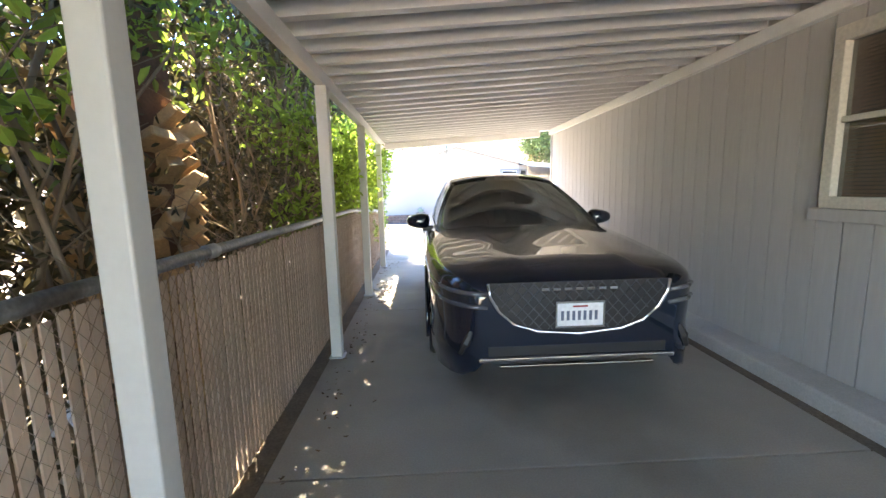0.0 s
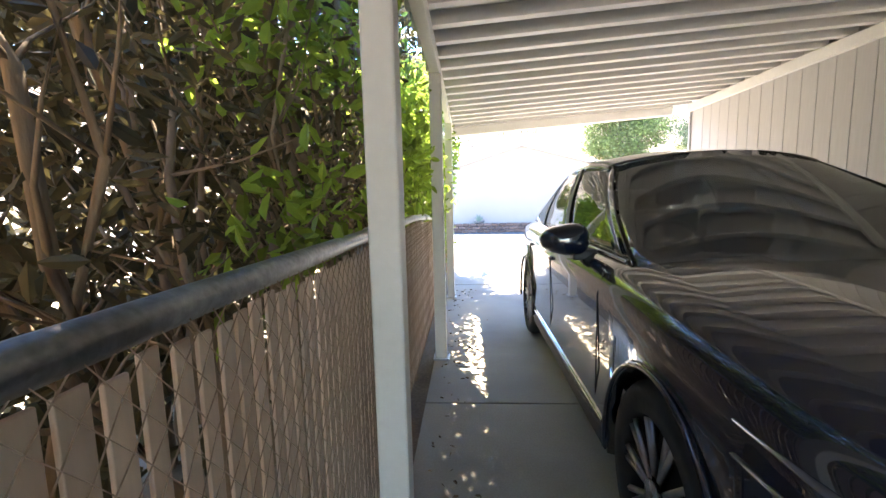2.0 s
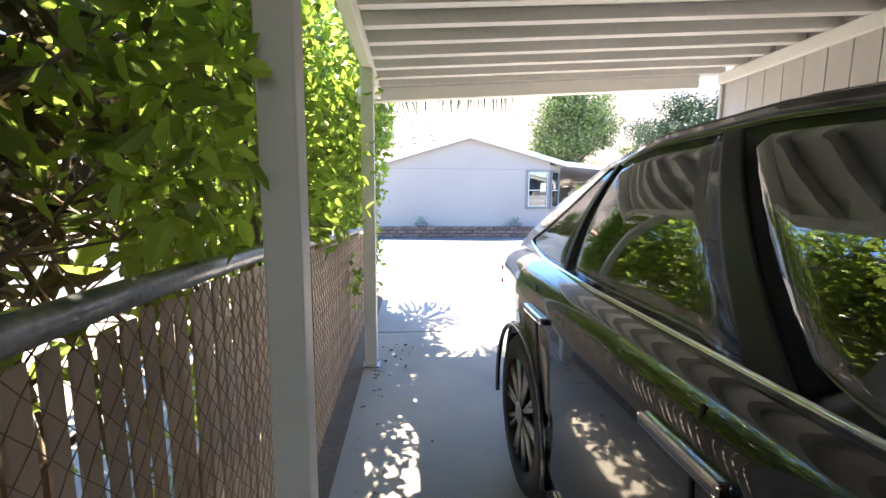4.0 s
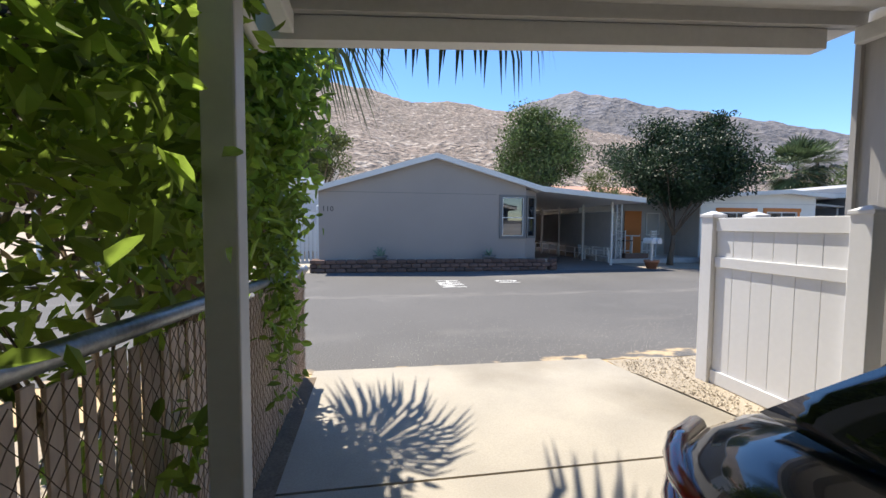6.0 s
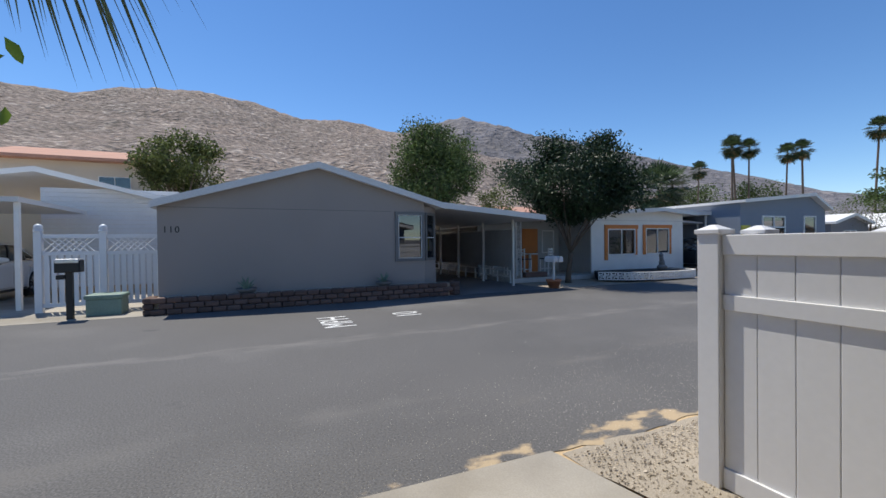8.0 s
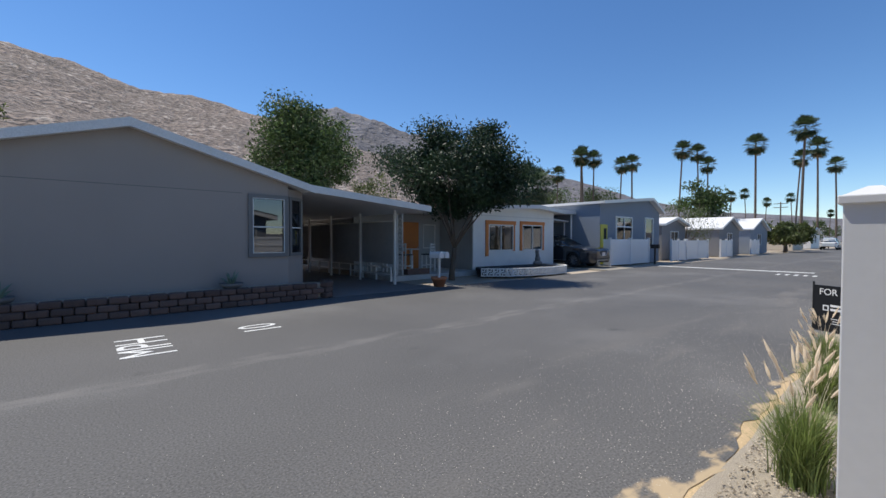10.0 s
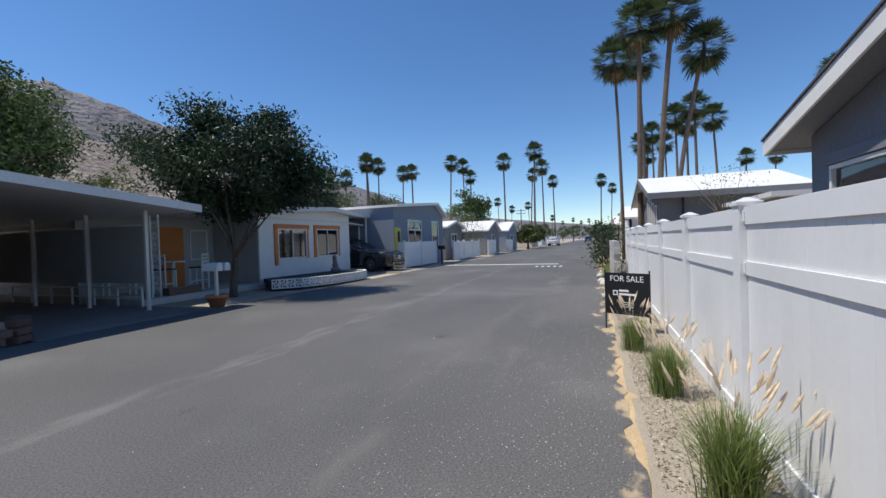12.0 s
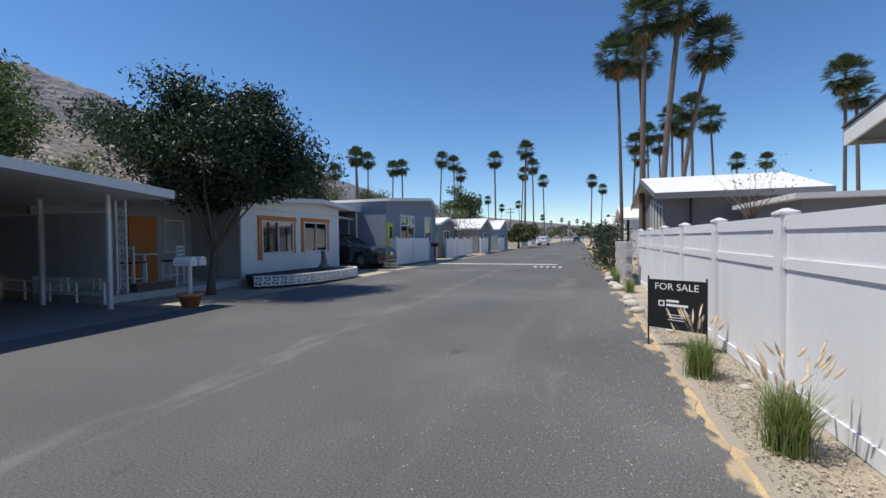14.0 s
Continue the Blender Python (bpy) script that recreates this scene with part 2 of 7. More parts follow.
def wear_asphalt(m):
    """Adds to the asphalt: sand drifted in from the ragged edge, a pale seam along the street, scuffs in the wheel track."""
    nt = m.node_tree
    nd, ln = nt.nodes, nt.links
    b = nd["Principled BSDF"]
    tc = nd.new("ShaderNodeTexCoord")
    sep = nd.new("ShaderNodeSeparateXYZ")
    ln.new(tc.outputs["Object"], sep.inputs[0])

    def calc(op, a, c=0.0, d=None):
        k = nd.new("ShaderNodeMath")
        k.operation = op
        for slot, v in enumerate((a, c, d)):
            if v is None:
                continue
            if isinstance(v, (int, float)):
                k.inputs[slot].default_value = v
            else:
                ln.new(v, k.inputs[slot])
        return k.outputs[0]

    def grain(scale, stretch, detail=5):
        mp = nd.new("ShaderNodeMapping")
        mp.inputs["Scale"].default_value = stretch
        ln.new(tc.outputs["Object"], mp.inputs["Vector"])
        n = nd.new("ShaderNodeTexNoise")
        n.inputs["Scale"].default_value, n.inputs["Detail"].default_value = scale, detail
        ln.new(mp.outputs[0], n.inputs["Vector"])
        return n.outputs["Fac"]

    def ramp(v, lo, hi):
        r = nd.new("ShaderNodeMapRange")
        r.interpolation_type = "SMOOTHSTEP"
        r.inputs["From Min"].default_value, r.inputs["From Max"].default_value = lo, hi
        ln.new(v, r.inputs["Value"])
        return r.outputs[0]

    y = sep.outputs["Y"]
    sand = calc("SUBTRACT", calc("MULTIPLY", grain(2.2, (1, 1.6, 1), 7), 1.0), calc("MULTIPLY", calc("SUBTRACT", y, ROAD_S), 0.62))
    sand = ramp(sand, 0.47, 0.56)
    wob = calc("MULTIPLY_ADD", grain(0.35, (1, 0, 0), 3), 0.7, -0.35)
    wide = calc("MULTIPLY_ADD", grain(1.1, (1, 0.3, 0), 6), 0.55, -0.10)
    off = calc("ABSOLUTE", calc("SUBTRACT", calc("ADD", y, wob), 15.8))
    seam = calc("MULTIPLY", ramp(calc("SUBTRACT", wide, off), -0.05, 0.08), calc("MULTIPLY", ramp(grain(2.5, (0.6, 2, 1), 6), 0.35, 0.68), 0.42))
    scuff = calc("MULTIPLY", ramp(calc("ABSOLUTE", calc("SUBTRACT", y, 12.9)), 1.1, 0.2), ramp(grain(0.9, (0.45, 1.6, 1), 6), 0.52, 0.70))
    oil = calc("MULTIPLY", ramp(grain(0.9, (1, 1.5, 1), 4), 0.68, 0.74), 0.6)
    src = b.inputs["Base Color"].links[0].from_socket
    for fac, col in ((scuff, (0.155, 0.145, 0.135)), (seam, (0.24, 0.225, 0.21)), (oil, (0.05, 0.05, 0.052)), (sand, (0.46, 0.35, 0.22))):
        mix = nd.new("ShaderNodeMix")
        mix.data_type = "RGBA"
        ln.new(fac, mix.inputs["Factor"])
        ln.new(src, mix.inputs["A"])
        mix.inputs["B"].default_value = (*col, 1)
        src = mix.outputs["Result"]
    ln.new(src, b.inputs["Base Color"])


wear_asphalt(M_ASPHALT)
ground = tagged(sheet("ground", -2500, 2500, -2500, 2500, -0.06, M_DIRT), "bare sandy desert soil around the homes", "ground", kind="structure")


def road_rim(x, y, z):
    if y < ROAD_S + 0.01:
        y += 0.10 * noise.noise((x * 0.9, 3.1, 0)) + 0.08 * noise.noise((x * 3.3, 1.1, 0)) + 0.06 * noise.noise((x * 9.0, 2.1, 0)) - 0.03
    return x, y, z


road = tagged(sheet("road", -120, 240, ROAD_S, ROAD_N, 0.0, M_ASPHALT, 2800, 2, road_rim), "worn grey asphalt street with faded lighter seams", "road", kind="structure")
south_edge = tagged(sheet("sand_verge", -120, 240, ROAD_S - 0.75, ROAD_S + 0.22, -0.006, M_SAND, 60, 2), "orange sand along the ragged asphalt edge", "sand verge", kind="structure")

driveway = tagged(new("driveway"), "pale concrete driveway in cast slabs with dirty joints", "driveway", kind="structure")
for y0, y1 in ((-5.0, -0.55), (-0.55, 2.66), (2.66, 5.82), (5.82, 9.80)):
    part("slab", boxed(-1.93, 1.72, y0 + 0.006, y1 - 0.006, -0.15, 0.0, bev=0.005), M_CONCRETE, driveway)
bm = bmesh.new()
prism(bm, [(-1.93, 9.806), (1.46, 9.806), (1.11, 11.62), (-1.85, 11.68)], "z", -0.15, 0.003)
part("slab", bm, M_CONCRETE, driveway)
part("joint_dirt", boxed(-1.93, 1.7, -5, 9.85, -0.14, -0.012), M_DIRT, driveway, "dark grit in the slab joints")
part("joint_dirt", boxed(1.63, 1.722, -5, 9.8, -0.10, 0.004), mat("kerb_grit", (0.16, 0.125, 0.09), 0.95, var=0.3, scale=4, fine=60, fvar=0.3, bump=0.5), driveway, "dark grit along the kerb")
part("joint_dirt", boxed(-1.95, -1.80, -5, 11.5, -0.10, 0.005), bpy.data.materials["kerb_grit"], driveway, "dark grit along the fence foot")
curb = tagged(part("curb", boxed(1.72, 2.02, -5.0, 10.0, -0.15, 0.13, bev=0.02), M_CURB), "low grey concrete kerb along the house wall", "kerb", kind="structure")

# loose grit on the asphalt
R2 = random.Random(2)
verts, faces = [], []
for _ in range(11000):
    x, y = R2.uniform(-1.5, 13), ROAD_S + abs(R2.gauss(0, 1.1))
    q = R2.uniform(0.0016, 0.0045) * R2.uniform(0.6, 1.1)
    i0 = len(verts)
    verts += [(x + q, y, 0), (x - q * 0.6, y + q, 0), (x - q * 0.5, y - q, 0), (x, y, q)]
    faces += [(i0, i0 + 1, i0 + 3), (i0 + 1, i0 + 2, i0 + 3), (i0 + 2, i0, i0 + 3)]
me = bpy.data.meshes.new("loose_grit")
me.from_pydata(verts, [], faces)
tagged(link_mesh("loose_grit", me, M_GRIT), "tiny pale grit scattered over the asphalt", "grit", kind="stuff")

# ---- carport: house wall, roof, posts ----
WALL_X, WALL_END = 2.0, 9.97
house_wall = tagged(new("wall_east"), "grey painted plywood siding with vertical grooves", "wall", kind="structure")
bm = bmesh.new()
wall_with_holes(bm, "x", WALL_X + 0.014, WALL_X + 0.14, -5.0, WALL_END, 0.13, 2.95, [(2.38, 3.42, 1.40, 2.50)])
part("wall_body", bm, M_SIDING, house_wall)
BOARD = 0.203
board_me = bpy.data.meshes.new("board")
bm = boxed(0, 0.014, -BOARD / 2 + 0.004, BOARD / 2 - 0.004, 0.0, 2.82, bev=0.002)
bm.to_mesh(board_me)
bm.free()
board_me.materials.append(M_SIDING)
y = -4.9
while y < WALL_END - 0.1:
    if 2.38 - 0.09 < y < 3.42 + 0.09:
        for z0, z1 in ((0.13, 1.40), (2.50, 2.82)):
            part("board", boxed(WALL_X, WALL_X + 0.014, y - BOARD / 2 + 0.004, y + BOARD / 2 - 0.004, z0, z1, bev=0.002), M_SIDING, house_wall)
    else:
        piece("board", board_me, house_wall, (WALL_X, y, 0.13))
    y += BOARD
part("corner_board", boxed(WALL_X - 0.016, WALL_X + 0.14, WALL_END - 0.02, WALL_END + 0.02, 0.13, 2.82, bev=0.003), M_SIDING, house_wall)

# side window of the house
side_window = tagged(new("window_1"), "tan-framed sliding window with closed slatted blinds", "window", kind="structure")
M_TAN = mat("tan_frame", (0.62, 0.58, 0.50), 0.55, var=0.05, bump=0.05)
M_BLIND = mat("pink_blind", (0.62, 0.43, 0.34), 0.6, var=0.05, bump=0.05, rand=0.05)
for z0, z1, y0, y1 in ((1.34, 1.42, 2.32, 3.48), (2.46, 2.56, 2.32, 3.48), (1.42, 2.46, 2.32, 2.42), (1.42, 2.46, 3.40, 3.48)):
    part("window_frame", boxed(WALL_X - 0.045, WALL_X + 0.05, y0, y1, z0, z1, bev=0.006), M_TAN, side_window)
part("window_frame", boxed(WALL_X - 0.02, WALL_X + 0.03, 2.42, 3.40, 1.925, 1.965, bev=0.004), M_TAN, side_window, "meeting rail")
part("window_sill", boxed(WALL_X - 0.06, WALL_X + 0.01, 2.26, 3.54, 1.25, 1.338, bev=0.006), M_SIDING, side_window)
for z0, z1 in ((1.42, 1.925), (1.965, 2.46)):
    pane = part("pane", boxed(WALL_X + 0.012, WALL_X + 0.018, 2.42, 3.40, z0, z1), M_PANE_CLEAR, side_window)
for i in range(40):
    part("blind_slat", boxed(WALL_X + 0.05, WALL_X + 0.052, 2.40, 3.42, 1.42 + i * 0.026, 1.442 + i * 0.026), M_BLIND, side_window)

# ledger, outer beam, corrugated roof
BEAM_X = -1.74


def roof_z(x):
    return 2.545 + (x + 1.8) * 0.063


def sloped(x0, x1, y0, y1, dz0, dz1, m, name, label):
    bm = bmesh.new()
    prism(bm, [(x0, roof_z(x0) + dz0), (x1, roof_z(x1) + dz0), (x1, roof_z(x1) + dz1), (x0, roof_z(x0) + dz1)], "y", y0, y1)
    return part(name, bm, m, None, label)


ROOF_Y0, ROOF_Y1 = -5.0, 9.98
carport_roof = thing("carport_roof", "white corrugated metal patio roof on slim posts", "carport roof")
bm = bmesh.new()
# pans run across the drive: wide flats, raised ribs
prof = []
y = ROOF_Y0
PITCH = 0.305
while y < ROOF_Y1 - 0.01:
    prof += [(y, 0.0), (y + 0.062, 0.0), (y + 0.072, 0.085), (y + 0.285, 0.085), (y + 0.295, 0.0)]
    y += PITCH
prof.append((ROOF_Y1, 0.0))
xs = (-1.84, 2.0)
rows = [[bm.verts.new((x, p[0], roof_z(x) + p[1])) for p in prof] for x in xs]
top = [[bm.verts.new((x, p[0], roof_z(x) + p[1] + 0.006)) for p in prof] for x in xs]
for i in range(len(prof) - 1):
    bm.faces.new((rows[0][i], rows[0][i + 1], rows[1][i + 1], rows[1][i]))
    bm.faces.new((top[0][i], top[1][i], top[1][i + 1], top[0][i + 1]))
part("roof_sheet", bm, M_ROOFPAN, carport_roof)
bm = bmesh.new()
box(bm, BEAM_X - 0.04, BEAM_X + 0.04, ROOF_Y0, ROOF_Y1 - 0.03, 2.43, 2.543, bev=0.006)
part("outer_beam", bm, M_WHITE, carport_roof)
bm = boxed(WALL_X - 0.07, WALL_X - 0.002, ROOF_Y0, ROOF_Y1 - 0.02, 2.665, 2.775, bev=0.006)
part("ledger", bm, M_WHITE, carport_roof, "white ledger board on the wall")
for dz0, dz1, y0, y1 in ((-0.135, 0.09, 10.07, 10.09), (-0.135, -0.12, 9.99, 10.07), (-0.135, -0.004, 9.983, 9.99)):
    sloped(-1.9, 1.74, y0, y1, dz0, dz1, M_WHITE, "gutter", "white metal gutter along the front edge").parent = carport_roof
bm = bmesh.new()
tube(bm, [(-1.88, 10.03, 2.42), (-1.88, 10.02, 2.38), (-1.88, 9.95, 2.36), (-1.85, 9.5, 2.34), (-1.82, 9.14, 2.31), (-1.81, 9.07, 2.22)], [0.035] * 6, 8)
part("downspout", bm, M_WHITE, carport_roof, "white downspout elbow", True)

M_POST = mat("post_paint", (0.66, 0.65, 0.61), 0.5, var=0.05, scale=3, fine=30, fvar=0.03, bump=0.04)


def carport_post(at):
    ob = thing("carport_post", "square white-painted steel carport post on a base plate", "post", "carport posts", at)
    part("shaft", boxed(-0.05, 0.05, -0.05, 0.05, 0.012, 2.43, bev=0.008), M_POST, ob)
    part("base_plate", boxed(-0.07, 0.07, -0.07, 0.07, 0.0, 0.012, bev=0.003), M_GALV, ob)
    for sx in (-0.055, 0.055):
        part("bolt", rod(bmesh.new(), (sx, 0.055, 0.012), (sx, 0.055, 0.03), 0.009, n=6), M_GALV, ob)
    part("bracket", boxed(-0.05, 0.05, -0.053, 0.053, 2.35, 2.43, bev=0.003), M_POST, ob)
    return ob


first_post = carport_post((BEAM_X, 1.79, 0))
for y in (-3.0, -0.6, 4.36, 6.65, 8.95):
    copy_thing(first_post, pose(BEAM_X, y, 0))

# ---- chain-link fence with slats ----
FENCE_X, FENCE_Y0, FENCE_Y1 = -1.92, -2.0, 11.62


def rail_z(y):
    return 1.265 - max(0.0, y - 6.6) * 0.053


chain_fence = thing("chain_link_fence", "chain-link fence with tan privacy slats and a steel top rail", "fence")
bm = bmesh.new()
tube(bm, [(FENCE_X, y, rail_z(y)) for y in np.linspace(FENCE_Y0, FENCE_Y1, 24)], [0.028] * 24, 10)
part("top_rail", bm, M_RAIL, chain_fence, "dull galvanised top rail", True)
for y in (-2.0, 0.3, 2.6, 4.9, 7.2, 9.5, FENCE_Y1):
    bm = bmesh.new()
    rod(bm, (FENCE_X - 0.045, y, -0.05), (FENCE_X - 0.045, y, rail_z(y) - 0.01), 0.03, n=10)
    p = part("fence_post", bm, M_GALV, chain_fence, smooth=True)
    bm = bmesh.new()
    rod(bm, (FENCE_X, y - 0.04, rail_z(y)), (FENCE_X, y + 0.04, rail_z(y)), 0.036, n=12)
    part("rail_clamp", bm, M_GALV, p, smooth=True)
rng = random.Random(4)
slat_me = bpy.data.meshes.new("slat")
SLAT = 0.057
bm = boxed(-0.004, 0.004, -0.0255, 0.0255, 0.0, 1.0, bev=0.002)
bm.to_mesh(slat_me)
bm.free()
slat_me.materials.append(M_SLAT)
y = FENCE_Y0 + 0.06
while y < FENCE_Y1 - 0.03:
    s = piece("slat", slat_me, chain_fence, (FENCE_X + rng.uniform(-0.003, 0.003), y, 0.02), rng.uniform(-0.08, 0.08),
              (1, rng.uniform(0.72, 0.86), rail_z(y) - 0.06 - rng.uniform(0, 0.02)))
    y += SLAT
# woven wire on both sides of the slats
bm = bmesh.new()
STEP = 0.057
n = int((FENCE_Y1 - FENCE_Y0) / STEP)
verts, faces = [], []
for sign, xo in ((1, 0.012), (-1, 0.016)):
    for k in range(-17, n):
        pts = []
        for j in range(18):
            yy = FENCE_Y0 + (k + j) * STEP if sign > 0 else FENCE_Y0 + (k + 17 - j) * STEP
            zz = 0.03 + j * 0.072
            if FENCE_Y0 <= yy <= FENCE_Y1 and zz < rail_z(yy):
                pts.append((FENCE_X + xo + (0.004 if j % 2 else -0.002), yy, zz))
        for a, b in zip(pts, pts[1:]):
            i0 = len(verts)
            for p in (a, b):
                verts += [(p[0] + 0.0015, p[1], p[2]), (p[0] - 0.0008, p[1], p[2] + 0.0013), (p[0] - 0.0008, p[1], p[2] - 0.0013)]
            faces += [(i0, i0 + 1, i0 + 4, i0 + 3), (i0 + 1, i0 + 2, i0 + 5, i0 + 4), (i0 + 2, i0, i0 + 3, i0 + 5)]
bm.free()
me = bpy.data.meshes.new("woven_wire")
me.from_pydata(verts, [], faces)
tagged(link_mesh("woven_wire", me, mat("brown_wire", (0.26, 0.18, 0.125), 0.6, bump=0), chain_fence), kind="stuff")

# ---- white vinyl fence ----
VF_Y = 10.875
vinyl_fence = thing("vinyl_fence", "white vinyl privacy fence with capped posts and boarded panels", "fence")


def vinyl_post(x, y, h=1.56):
    post = part("post", boxed(x - 0.0635, x + 0.0635, y - 0.0635, y + 0.0635, -0.05, h - 0.05, bev=0.004), M_VINYL, vinyl_fence)
    bm = boxed(x - 0.075, x + 0.075, y - 0.075, y + 0.075, h - 0.052, h - 0.025, bev=0.004)
    bmesh.ops.create_cone(bm, cap_ends=True, segments=4, radius1=0.1, radius2=0.02, depth=0.03, matrix=pose(x, y, h - 0.012, 0, 0, 45))
    part("cap", bm, M_VINYL, post)
    return post


def vinyl_panel(x, y, length, along):
    """Boards between three rails, from a post along +x or along -y."""
    a, b = 0.066, length - 0.066

    def slab(u0, u1, w, z0, z1):
        if along == "x":
            return boxed(x + u0, x + u1, y - w, y + w, z0, z1, bev=0.002)
        return boxed(x - w, x + w, y - u1, y - u0, z0, z1, bev=0.004)
    part("top_rail", slab(a, b, 0.034, 1.385, 1.50), M_VINYL, vinyl_fence)
    part("middle_rail", slab(a, b, 0.034, 1.065, 1.155), M_VINYL, vinyl_fence)
    part("bottom_rail", slab(a, b, 0.034, 0.02, 0.14), M_VINYL, vinyl_fence)
    n = max(1, round((b - a) / 0.165))
    w = (b - a) / n
    for i in range(n):
        for z0, z1 in ((0.14, 1.065), (1.155, 1.385)):
            part("board", slab(a + i * w + 0.001, a + (i + 1) * w - 0.001, 0.018, z0, z1), M_VINYL, vinyl_fence)
    if along == "x":
        for zz in (1.11, 1.44):
            for xx in (x + a + 0.014, x + b - 0.014):
                part("rail_bracket", boxed(xx - 0.014, xx + 0.014, y + 0.034, y + 0.043, zz - 0.035, zz + 0.035, bev=0.003), M_VINYL, vinyl_fence)


POSTS = (1.75, 2.2, 3.93, 5.65, 7.39, 9.13, 10.86, 12.6, 14.3)
for x in POSTS:
    vinyl_post(x, VF_Y)
for x, x2 in zip(POSTS, POSTS[1:]):
    vinyl_panel(x, VF_Y, x2 - x, "x")
vinyl_panel(1.75, VF_Y, 1.2, "y")
vinyl_post(1.75, VF_Y - 1.2)


# ---- cars ----
def interp(x, knots):
    for (x0, v0), (x1, v1) in zip(knots, knots[1:]):
        if x <= x1:
            t = max(0.0, (x - x0) / (x1 - x0))
            t = t * t * (3 - 2 * t)
            return v0 + (v1 - v0) * t
    return knots[-1][1]


def lin(x, knots):
    return float(np.interp(x, [k[0] for k in knots], [k[1] for k in knots]))


def wheel(parent, x, y, r, w, side):
    bm = bmesh.new()
    prof = [(r * 0.70, -w / 2), (r * 0.93, -w / 2), (r, -w / 2 + 0.03), (r, w / 2 - 0.03), (r * 0.93, w / 2), (r * 0.70, w / 2)]
    n = 32
    rings = [[bm.verts.new((x + px, y + pr * math.cos(2 * math.pi * k / n), r + pr * math.sin(2 * math.pi * k / n))) for pr, px in prof] for k in range(n)]
    for k in range(n):
        for i in range(len(prof)):
            j = (i + 1) % len(prof)
            bm.faces.new((rings[k][i], rings[k][j], rings[(k + 1) % n][j], rings[(k + 1) % n][i]))
    bmesh.ops.recalc_face_normals(bm, faces=bm.faces)
    wh = part("wheel", bm, M_RUBBER, parent, "black tyre on an alloy rim", True)
    bm = bmesh.new()
    xo = x + side * (w / 2 - 0.02)
    for k in range(10):
        a = 2 * math.pi * k / 10
        for d in (-0.09, 0.09):
            rod(bm, (xo, y + 0.05 * math.cos(a), r + 0.05 * math.sin(a)), (xo, y + r * 0.68 * math.cos(a + d), r + r * 0.68 * math.sin(a + d)), 0.013, n=5)
    rod(bm, (xo - 0.02, y, r), (xo + side * 0.012, y, r), 0.055, n=16)
    part("rim", bm, M_RIM, wh, "grey alloy spokes", True)
    bm = bmesh.new()
    rod(bm, (x - side * 0.04, y, r), (x - side * 0.02, y, r), r * 0.7, n=24)
    part("brake_disc", bm, M_DARK, wh)
    return wh


M_RIM = mat("alloy", (0.35, 0.35, 0.36), 0.3, 0.9, var=0.05, bump=0)
M_LENS = mat("lamp_lens", (0.10, 0.10, 0.11), 0.08, 0.0, var=0, fvar=0, bump=0, coat=1.0)
M_TAIL = mat("tail_lens", (0.35, 0.01, 0.01), 0.1, 0.0, var=0, fvar=0, bump=0, coat=1.0)
M_SEAT = mat("car_seat", (0.05, 0.045, 0.04), 0.7, bump=0.1)


